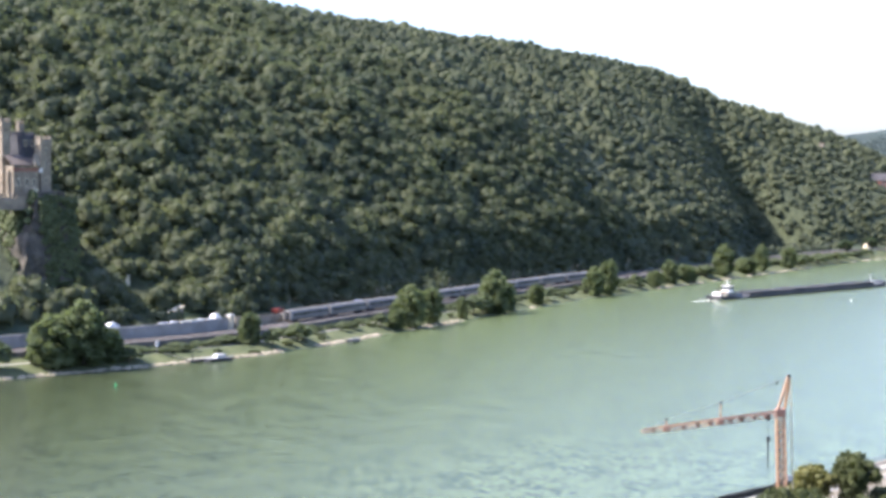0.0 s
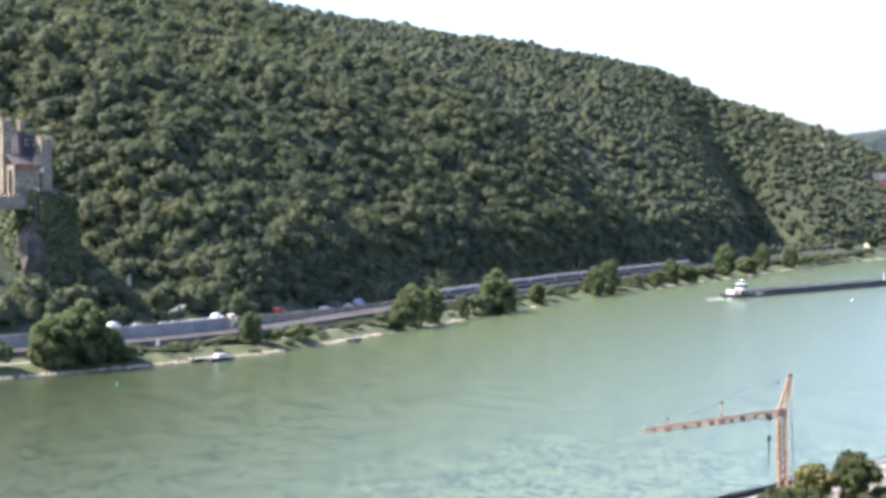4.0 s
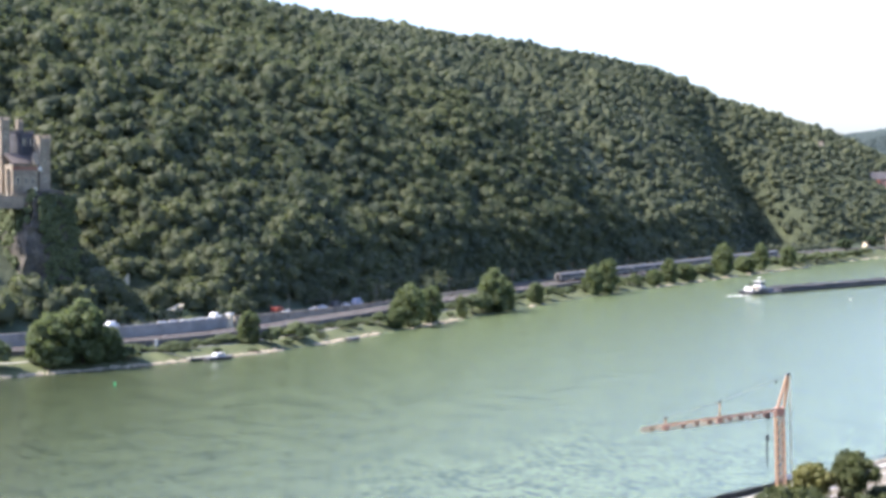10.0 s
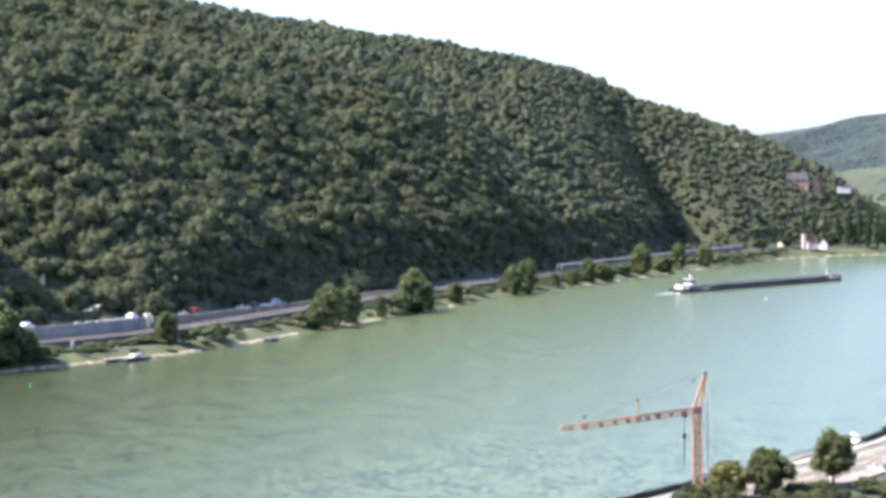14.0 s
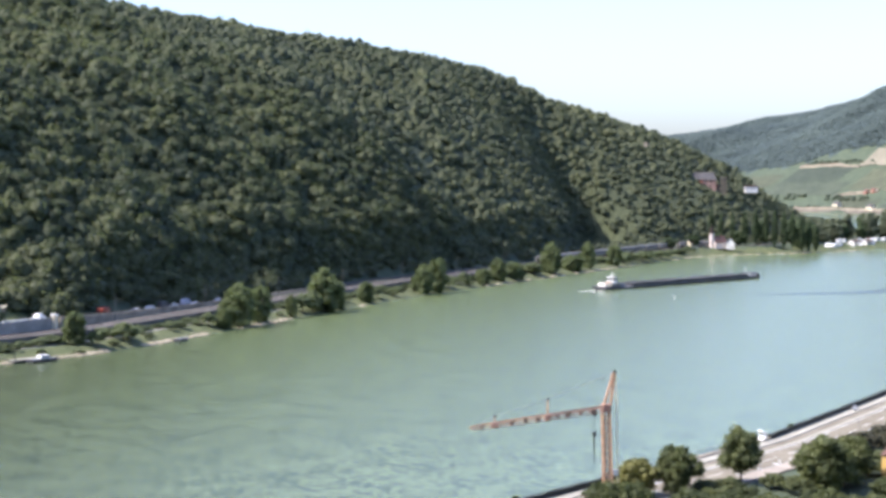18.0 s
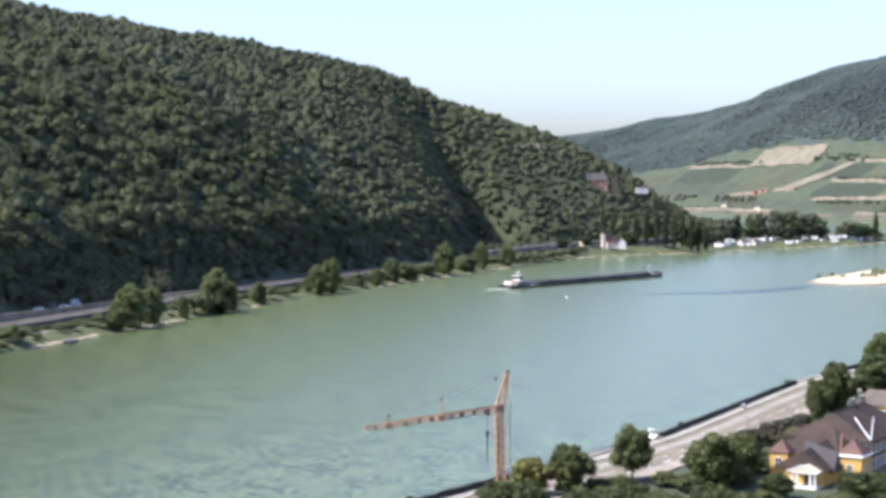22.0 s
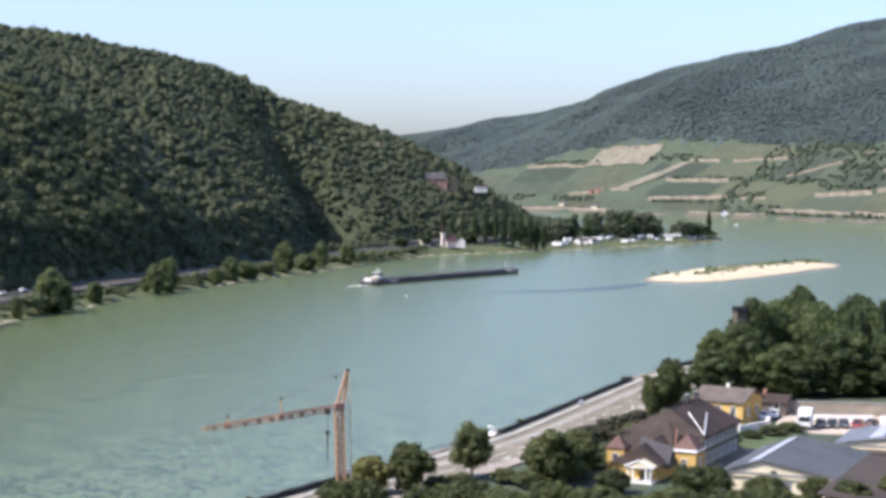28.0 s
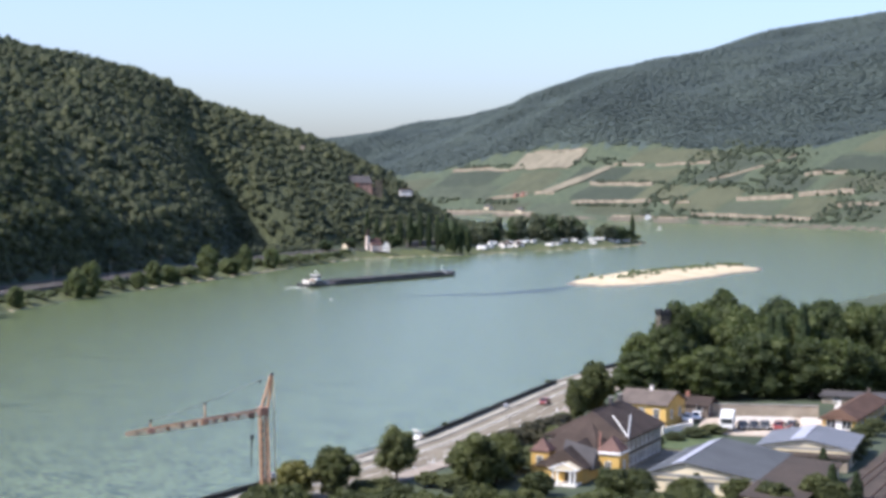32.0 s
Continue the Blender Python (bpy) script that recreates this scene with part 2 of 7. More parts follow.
RUST = surface("rusty_rail", (0.13, 0.07, 0.045), (0.2, 0.12, 0.08), 2, 0.6, metal=0.5)
PAVING = surface("pale_paving", (0.28, 0.262, 0.212), (0.38, 0.357, 0.29), 5, 0.9, 0.3, 0.2)
WALLSTONE = surface("quarry_stone_wall", (0.2, 0.17, 0.13), (0.36, 0.31, 0.24), 4, 0.9, 0.9, 0.5)
TAN_EARTH = surface("dry_tan_earth", (0.135, 0.122, 0.086), (0.212, 0.19, 0.135), 18, 0.95, 0.5, 2)
VINE_A = surface("vineyard_green", (0.03, 0.042, 0.026), (0.056, 0.07, 0.042), 22, 0.9, 1.0, 2.0, fine=0.35, per_object=0.5)
SCRUB = surface("scrub", (0.035, 0.055, 0.02), (0.08, 0.1, 0.035), 12, 0.9, 0.8, 1.2)
TRAIN_GREY = surface("train_silver", (0.16, 0.15, 0.135), (0.25, 0.235, 0.21), 6, 0.65, metal=0.0, per_object=0.15)
RED_PAINT = surface("red_paint", (0.22, 0.045, 0.03), (0.32, 0.075, 0.05), 2, 0.4)
DARK_RED = surface("dark_red_paint", (0.16, 0.02, 0.02), (0.22, 0.035, 0.03), 2, 0.3)
GREY_CAR = surface("grey_car_paint", (0.04, 0.042, 0.045), (0.075, 0.078, 0.082), 2, 0.45)
RUBBER = surface("rubber", (0.012, 0.012, 0.012), (0.03, 0.03, 0.03), 1, 0.8)
GREEN_PAINT = surface("green_paint", (0.02, 0.4, 0.12), (0.04, 0.55, 0.2), 1, 0.5)
HEDGE = surface("dark_hedge_leaves", (0.01, 0.012, 0.009), (0.022, 0.025, 0.017), 1.5, 0.8, 0.9, 0.3)
POPLAR = surface("poplar_leaves", (0.022, 0.04, 0.013), (0.06, 0.09, 0.03), 4, 0.75, 0.9, 0.5, fine=0.3, per_island=0.4, spec=0.45, through=0.35)
BEIGE_PAVE = surface("brown_paving", (0.24, 0.2, 0.16), (0.36, 0.31, 0.25), 3, 0.9, 0.3, 0.2)
RUSSET_ROOF = surface("russet_tile_roof", (0.09, 0.055, 0.04), (0.145, 0.09, 0.066), 2.5, 0.85, 0.7, 0.2, spec=0.2)
RED_BROWN_LEAVES = surface("copper_leaves", (0.03, 0.032, 0.018), (0.078, 0.072, 0.036), 3, 0.7, 0.6, 0.35, fine=0.3, per_island=0.4, spec=0.4, through=0.3)
OLD_ROOF = surface("weathered_roof", (0.1, 0.083, 0.072), (0.16, 0.132, 0.112), 2.5, 0.85, 0.7, 0.2, spec=0.2)
TAN_YARD = surface("yard_gravel", (0.42, 0.35, 0.27), (0.56, 0.48, 0.38), 4, 0.95, 0.4, 0.15)
WALLRENDER = surface("old_wall_render", (0.22, 0.19, 0.15), (0.35, 0.305, 0.24), 3, 0.9, 0.5, 0.2)
LAWN = surface("lawn", (0.055, 0.085, 0.03), (0.1, 0.13, 0.05), 3, 0.9, 0.5, 0.15)
VINE_B = surface("vineyard_pale_green", (0.046, 0.055, 0.03), (0.078, 0.085, 0.045), 24, 0.9, 1.0, 2.0, fine=0.35, per_object=0.5)
TAN_WALL = surface("dry_stone_wall", (0.15, 0.128, 0.095), (0.34, 0.29, 0.22), 9, 0.95, 0.7, 1.0)
STONES_FAR = surface("far_embankment_stone", (0.1, 0.088, 0.07), (0.19, 0.168, 0.135), 12, 0.9, 0.6, 1.5)

# ---- mesh tools ----


def finish(name, bm, material, parent=None, label="", flat=True):
    """Links a bmesh as one mesh object, under its thing where one is given."""
    bmesh.ops.recalc_face_normals(bm, faces=bm.faces)
    data = bpy.data.meshes.new(name)
    bm.to_mesh(data)
    bm.free()
    if not flat:
        data.polygons.foreach_set("use_smooth", [True] * len(data.polygons))
    data.materials.append(material)
    ob = new(name, data)
    if parent:
        ob.parent = parent
    if label:
        ob["label"] = label
    return ob


def part(name, bm, material, parent, label="", flat=True):
    return finish(name, bm, material, parent, label, flat)


def thing(name, m, label, category, group="", kind=""):
    """An empty at a thing's base, that its parts hang on."""
    ob = new(name)
    ob.matrix_world = m
    return tagged(ob, label, category, group, kind)


def box(bm, x0, x1, y0, y1, z0, z1, m=None, bevel=0.0):
    c = [(x, y, z) for z in (z0, z1) for x, y in ((x0, y0), (x1, y0), (x1, y1), (x0, y1))]
    v = [bm.verts.new(m @ Vector(p) if m else p) for p in c]
    fs = [bm.faces.new([v[i] for i in q]) for q in
          ((3, 2, 1, 0), (4, 5, 6, 7), (0, 1, 5, 4), (1, 2, 6, 5), (2, 3, 7, 6), (3, 0, 4, 7))]
    if bevel:
        edges = list({e for f in fs for e in f.edges})
        bmesh.ops.bevel(bm, geom=edges, offset=bevel, segments=1, affect="EDGES")
    return bm


def a_box(*args, **kw):
    return box(bmesh.new(), *args, **kw)


def tube(bm, a, b, ra, rb=None, n=6, caps=True):
    """A tapered round bar from a to b."""
    a, b = Vector(a), Vector(b)
    rb = ra if rb is None else rb
    q = (b - a).to_track_quat("Z", "Y")
    rings = [[bm.verts.new(p + q @ Vector((r * math.cos(t * math.tau / n), r * math.sin(t * math.tau / n), 0)))
              for t in range(n)] for p, r in ((a, ra), (b, rb))]
    for i in range(n):
        bm.faces.new((rings[0][i], rings[0][(i + 1) % n], rings[1][(i + 1) % n], rings[1][i]))
    if caps:
        bm.faces.new(rings[0][::-1])
        bm.faces.new(rings[1])
    return bm


def a_tube(*args, **kw):
    return tube(bmesh.new(), *args, **kw)


def prism(bm, outline, z0, z1, top=None):
    """A solid over an outline of the plan; top: another outline for its upper face."""
    low = [bm.verts.new((x, y, z0)) for x, y in outline]
    high = [bm.verts.new((x, y, z1)) for x, y in (top or outline)]
    n = len(low)
    bm.faces.new(low[::-1])
    bm.faces.new(high)
    for i in range(n):
        bm.faces.new((low[i], low[(i + 1) % n], high[(i + 1) % n], high[i]))
    return bm


def a_prism(*args, **kw):
    return prism(bmesh.new(), *args, **kw)


def solid(points, faces):
    bm = bmesh.new()
    v = [bm.verts.new(p) for p in points]
    for f in faces:
        bm.faces.new([v[i] for i in f])
    return bm


def ribbon(line, left, right, z0, z1, closed=False):
    """A strip with thickness along a line of the plan: from left to right of it (metres), between two heights, which may be lists."""
    p = np.array(line, float)
    d = np.gradient(p, axis=0)
    d /= np.hypot(d[:, 0], d[:, 1])[:, None]
    nx, ny = d[:, 1], -d[:, 0]
    z0, z1 = np.broadcast_to(z0, len(p)), np.broadcast_to(z1, len(p))
    bm = bmesh.new()
    rows = []
    for i in range(len(p)):
        a = (p[i, 0] + nx[i] * left, p[i, 1] + ny[i] * left)
        b = (p[i, 0] + nx[i] * right, p[i, 1] + ny[i] * right)
        rows.append([bm.verts.new((*q, z)) for q, z in ((a, z0[i]), (b, z0[i]), (b, z1[i]), (a, z1[i]))])
    for r, s in zip(rows, rows[1:]):
        for k in range(4):
            bm.faces.new((r[k], r[(k + 1) % 4], s[(k + 1) % 4], s[k]))
    bm.faces.new(rows[0][::-1])
    bm.faces.new(rows[-1])
    return bm


def mesh_from(name, verts, faces, material, smooth=False):
    """An object from arrays of corners and of triangles or quads."""
    data = bpy.data.meshes.new(name)
    verts, faces = np.asarray(verts, np.float32), np.asarray(faces, np.int32)
    k = faces.shape[1]
    data.vertices.add(len(verts))
    data.vertices.foreach_set("co", verts.ravel())
    data.loops.add(faces.size)
    data.loops.foreach_set("vertex_index", faces.ravel())
    data.polygons.add(len(faces))
    data.polygons.foreach_set("loop_start", np.arange(len(faces), dtype=np.int32) * k)
    data.polygons.foreach_set("use_smooth", np.full(len(faces), smooth))
    data.update(calc_edges=True)
    data.materials.append(material)
    return new(name, data)


def clump_template(level, seed, rough=0.35, cut=-0.4, squash=0.85):
    """A lumpy leafy mass of radius 1, open below."""
    bm = bmesh.new()
    bmesh.ops.create_icosphere(bm, subdivisions=level, radius=1)
    for v in bm.verts:
        p = v.co.copy()
        k = 1 + rough * noise.noise(p * 1.6 + Vector((seed * 7.3, 0, 0))) + 0.6 * rough * noise.noise(p * 3.6 + Vector((0, seed * 5.1, 0)))
        v.co = Vector((p.x * k, p.y * k, p.z * k * squash))
    if cut > -1:
        bmesh.ops.delete(bm, geom=[f for f in bm.faces if f.calc_center_median().z < cut], context="FACES")
    bm.verts.ensure_lookup_table()
    verts = np.array([v.co[:] for v in bm.verts])
    faces = np.array([[v.index for v in f.verts] for f in bm.faces])
    used = np.unique(faces)
    back = np.zeros(len(verts), int)
    back[used] = np.arange(len(used))
    bm.free()
    return verts[used], back[faces]


def lobed_template(lobes, seed, rng, cut=-0.35, sprays=0):
    """An uneven crown of radius 1: lumpy masses of many sizes heaped round a middle one, and loose leaf sprays."""
    vs, fs, base = [], [], 0
    lean = rng.uniform(-0.25, 0.25, 2)
    for k in range(lobes):
        v, f = clump_template(1, seed * 10 + k, 0.5, cut, 0.9)
        if k == 0:
            at, r = np.array([0, 0, -0.05]), 0.68
        else:
            a, h = rng.uniform(0, math.tau), rng.uniform(-0.1, 1)
            ring = math.sqrt(1 - h * h) if h > 0 else 1.0
            at = np.array([math.cos(a) * ring, math.sin(a) * ring, h]) * rng.uniform(0.38, 0.62)
            at[:2] += lean * at[2]
            r = rng.uniform(0.3, 0.5)
        vs.append(v * r + at)
        fs.append(f + base)
        base += len(v)
    if sprays:
        body = np.vstack(vs)
        c = body[rng.integers(0, len(body), sprays)] * rng.uniform(0.9, 1.18, (sprays, 1)) + rng.normal(0, 0.08, (sprays, 3))
        p = rng.normal(size=(sprays, 3))
        p /= np.linalg.norm(p, axis=1)[:, None]
        q = np.cross(p, rng.normal(size=(sprays, 3)))
        q /= np.linalg.norm(q, axis=1)[:, None]
        p, q = p * rng.uniform(0.09, 0.2, (sprays, 1)), q * rng.uniform(0.1, 0.2, (sprays, 1))
        vs.append(np.stack([c - p, c + p * 0.9 + q * 0.3, c + q], 1).reshape(-1, 3))
        fs.append(base + np.arange(sprays * 3).reshape(-1, 3))
    return np.vstack(vs), np.vstack(fs)


def scatter_arrays(templates, places, sizes, heights, rng):
    """Corners and faces of many clumps: places (n, 3), sizes across, heights as a factor."""
    all_v, all_f, base = [], [], 0
    pick = rng.integers(0, len(templates), len(places))
    turn = rng.uniform(0, math.tau, len(places))
    for k, (tv, tf) in enumerate(templates):
        i = np.nonzero(pick == k)[0]
        if not len(i):
            continue
        c, s = np.cos(turn[i])[:, None], np.sin(turn[i])[:, None]
        x = (tv[None, :, 0] * c - tv[None, :, 1] * s) * sizes[i, None] + places[i, 0, None]
        y = (tv[None, :, 0] * s + tv[None, :, 1] * c) * sizes[i, None] + places[i, 1, None]
        z = tv[None, :, 2] * (sizes[i] * heights[i])[:, None] + places[i, 2, None]
        all_v.append(np.stack([x, y, z], -1).reshape(-1, 3))
        all_f.append((tf[None] + (np.arange(len(i)) * len(tv))[:, None, None] + base).reshape(-1, 3))
        base += len(i) * len(tv)
    return np.vstack(all_v), np.vstack(all_f)


def scatter(name, templates, places, sizes, heights, material, rng):
    """One mesh of many clumps."""
    verts, faces = scatter_arrays(templates, places, sizes, heights, rng)
    return mesh_from(name, verts, faces, material, True)


# ---- the plan of the valley: two shores, and what rises behind them ----
WEST = [(-900, -420), (-420, 130), (-200, 345), (-112, 428), (-53, 490), (-20, 555), (13, 625), (65, 733), (152, 884),
        (220, 1000), (291, 1110), (365, 1150), (440, 1215), (500, 1258), (568, 1310), (636, 1423), (620, 1560),
        (520, 1900), (420, 2300), (300, 2800), (100, 3300), (-200, 3800), (-600, 4300)]
EAST = [(-250, -120), (-59, 119), (38.1, 232), (83.6, 280.5), (137.8, 355.2), (177, 397), (345, 590), (540, 775), (820, 1170),
        (1045, 1600), (1060, 1850), (1010, 2100), (930, 2450), (800, 2900), (600, 3400), (250, 3950), (-200, 4500)]


def smooth_line(points, step):
    """A curve through the points, cut into even steps."""
    p = np.array(points, float)
    p = np.vstack([2 * p[0] - p[1], p, 2 * p[-1] - p[-2]])
    out = []
    for i in range(1, len(p) - 2):
        n = max(2, int(np.hypot(*(p[i + 1] - p[i])) / step))
        t = (np.arange(n) / n)[:, None]
        a, b, c, d = p[i - 1:i + 3]
        out.append(0.5 * (2 * b + (c - a) * t + (2 * a - 5 * b + 4 * c - d) * t ** 2 + (3 * b - a - 3 * c + d) * t ** 3))
    out.append(p[-2:-1])
    return np.vstack(out)


def shore_frame(line, x, y, side):
    """Distance along the shore and inland of it, for points of the plan."""
    a, b = line[:-1], line[1:]
    d = b - a
    length = np.hypot(d[:, 0], d[:, 1])
    start = np.concatenate([[0], np.cumsum(length)[:-1]])
    best = np.full(x.shape, 1e18)
    u, s = np.zeros(x.shape), np.zeros(x.shape)
    for i in range(len(a)):
        rx, ry = x - a[i, 0], y - a[i, 1]
        t = np.clip((rx * d[i, 0] + ry * d[i, 1]) / length[i] ** 2, 0, 1)
        qx, qy = rx - t * d[i, 0], ry - t * d[i, 1]
        q = qx * qx + qy * qy
        m = q < best
        best = np.where(m, q, best)
        u = np.where(m, start[i] + t * length[i], u)
        sign = np.sign(d[i, 0] * ry - d[i, 1] * rx) * side
        s = np.where(m, np.sqrt(q) * np.where(sign == 0, 1, sign), s)
    return u, s


W_LINE, E_LINE = smooth_line(WEST, 40), smooth_line(EAST, 60)


def lattice(ix, iy, seed):
    h = np.sin(ix * 127.1 + iy * 311.7 + seed * 74.7) * 43758.5453
    return h - np.floor(h)


def value_noise(x, y, size, seed=0):
    """Smooth noise from -1 to 1 with bumps of about that size."""
    x, y = x / size, y / size
    ix, iy = np.floor(x), np.floor(y)
    fx, fy = x - ix, y - iy
    fx, fy = fx * fx * (3 - 2 * fx), fy * fy * (3 - 2 * fy)
    a = lattice(ix, iy, seed) * (1 - fx) + lattice(ix + 1, iy, seed) * fx
    b = lattice(ix, iy + 1, seed) * (1 - fx) + lattice(ix + 1, iy + 1, seed) * fx
    return 2 * (a * (1 - fy) + b * fy) - 1


def step(a, b, v):
    q = np.clip((v - a) / (b - a), 0, 1)
    return q * q * (3 - 2 * q)


# Along the west shore: foot of the hill inland.
W_U = [0, 1350, 1800, 1950, 2100, 2200, 2350, 2500, 2700, 3000, 3600, 4500]
W_FOOT = [38, 36, 36, 40, 44, 60, 130, 230, 260, 200, 150, 150]
# The crest of the west hill: plan and height of its ground.
RIDGE = [(-1500, -700, 150), (-760, 190, 150), (-500, 440, 150), (-350, 590, 150), (-270, 680, 152), (-200, 790, 150), (-145, 880, 148), (-99, 955, 146),
         (-43, 1049, 147), (17, 1130, 143), (62, 1188, 143), (114, 1245, 138), (142, 1272, 135), (165, 1289, 130), (180, 1300, 124),
         (196, 1310, 115), (227, 1326, 109), (256, 1338, 101), (286, 1350, 93), (314, 1364, 84), (340, 1368, 75), (365, 1370, 62), (389, 1370, 48), (412, 1367, 33), (435, 1362, 20), (445, 1372, 8), (475, 1378, 3)]
# Gullies down its face: distance along the crest, half width, depth inland, slant.
GULLIES = [(1560, 16, 16, 0), (1690, 22, 12, 0.1), (1838, 16, 30, 0), (1960, 24, 13, -0.1), (2090, 26, 12, 0.1), (2230, 22, 14, 0), (2330, 22, 10, 0.2), (2642, 66, 52, 0.74)]
# Along the east shore.
E_U = [0, 330, 430, 520, 600, 900, 1300, 1700, 2000, 2250, 5000]
E_FOOT = [50, 50, 110, 180, 230, 260, 150, 60, 25, 20, 20]
E_WIDE = [100, 100, 160, 300, 450, 600, 800, 900, 950, 950, 900]
E_CREST_U = [0, 330, 430, 520, 900, 1400, 3058, 3221, 3424, 3503, 3630, 3822, 4036, 4158, 4249, 4410, 5600]
E_HIGH = [55, 55, 80, 120, 220, 330, 391, 389, 379, 356, 330, 321, 256, 222, 206, 148, 150]


RIDGE_LINE = smooth_line([p[:2] for p in RIDGE], 25)
RIDGE_W = np.concatenate([[0], np.cumsum(np.hypot(*np.diff(RIDGE_LINE, axis=0).T))])
RIDGE_LINE_Z = np.interp(RIDGE_W, shore_frame(RIDGE_LINE, np.array([p[0] for p in RIDGE], float), np.array([p[1] for p in RIDGE], float), 1)[0], [p[2] for p in RIDGE])


def ground_height(x, y):
    x, y = np.asarray(x, float), np.asarray(y, float)
    u, s = shore_frame(W_LINE, x, y, 1)
    v, r = shore_frame(E_LINE, x, y, -1)
    rough = 0.6 * value_noise(x, y, 130, 3) + 0.3 * value_noise(x, y, 52, 5) + 0.15 * value_noise(x, y, 21, 8)
    # west: stony bank, a level strip for railway and road, the wooded hill with its spurs and gullies
    w, back = shore_frame(RIDGE_LINE, x, y, -1)
    crest = np.interp(w, RIDGE_W, RIDGE_LINE_Z)
    foot = np.interp(u, W_U, W_FOOT) + 5 * value_noise(x, y, 95, 11)
    q0 = np.clip((s - foot) / np.maximum(s - foot + np.maximum(back, 0), 20.0), 0, 1)
    fold = sum(d * np.exp(-((w + k * np.maximum(back, 0) - c) / h) ** 2) for c, h, d, k in GULLIES) + 7 * value_noise(w, w * 0, 46, 13) + 3.5 * value_noise(w + 0.3 * s, s * 0.2, 22, 15)
    inland = np.maximum(s - foot - fold * 2 * np.sqrt(q0 * (1 - q0)), 0)
    q = inland / np.maximum(inland + np.maximum(back, 0), 20.0)
    bank = 2.4 * step(0, 7, s) + 2.6 * step(13.5, 16.5, s)
    hill = (crest - 5) * np.where(back > 0, 1 - (1 - np.minimum(q, 1)) ** 1.5, np.clip(1 - 0.0012 * np.abs(back), 0.2, 1)) * step(-30, 10, s - foot)
    hill = np.maximum(hill, 0)
    calm = step(0.0, 0.3, q) * (1 - step(0.6, 0.95, q)) * (1 - np.exp(-((u - 2082) / 45) ** 2 - ((s - 98) / 45) ** 2))
    hill = hill + 12 * step(0, 0.07, q) * (1 - step(0.25, 0.9, q)) * step(1275, 1340, u) * (1 - step(1900, 1990, u))
    west = bank + hill + 12 * rough * calm
    # east: quay, the town's level ground, then vineyards and woods
    foot, wide, high = np.interp(v, E_U, E_FOOT), np.interp(v, E_U, E_WIDE), np.interp(v, E_CREST_U, E_HIGH)
    q = np.clip((r - foot) / wide, 0, None)
    ridge = high * np.where(q < 1, 1 - (1 - np.minimum(q, 1)) ** 1.35, 1 - 0.1 * (q - 1))
    wave = value_noise(x, y, 420, 21) + 0.5 * value_noise(x, y, 190, 23)
    calm = step(0.06, 0.4, q) * (1 - 0.85 * step(0.6, 0.95, q))
    east = (-3 + 8.85 * step(0.4, 3.2, r)) + ridge + (38 * wave + 6 * value_noise(x, y, 85, 27) + 4 * rough) * calm
    bed = -3.0 * step(0, 14, np.minimum(-s, -r))
    return np.where((s > 0) & (r > 0.4), np.maximum(west, east), np.where(s > 0, west, np.where(r > 0.4, east, bed)))


def ground_at(x, y):
    return float(ground_height(np.array([x]), np.array([y]))[0])


def along(line, u, inland, side):
    """The place at a distance along a shore and inland of it, and the shore's heading there in degrees."""
    d = np.diff(line, axis=0)
    length = np.hypot(d[:, 0], d[:, 1])
    start = np.concatenate([[0], np.cumsum(length)])
    i = int(np.clip(np.searchsorted(start, u) - 1, 0, len(d) - 1))
    k = d[i] / length[i]
    p = line[i] + k * (u - start[i]) + inland * side * np.array([-k[1], k[0]])
    return float(p[0]), float(p[1]), math.degrees(math.atan2(k[0], k[1]))


def west_at(u, s):
    return along(W_LINE, u, s, 1)


def east_at(v, r):
    return along(E_LINE, v, r, -1)


def heading(x, y, z, az):
    """A pose whose x axis points along a compass heading, y to the left of it."""
    return pose(x, y, z, 0, 0, 90 - az)

# ---- ground and river ----


def far_wood_edge(x, y, v):
    """How far inland of the east shore the far wood begins."""
    return np.interp(v, [2000, 2450, 2600, 2720, 3300, 3500, 3700, 4000], [330, 330, 300, 212, 205, 190, 150, 120]) + 14 * value_noise(x, y, 120, 31)


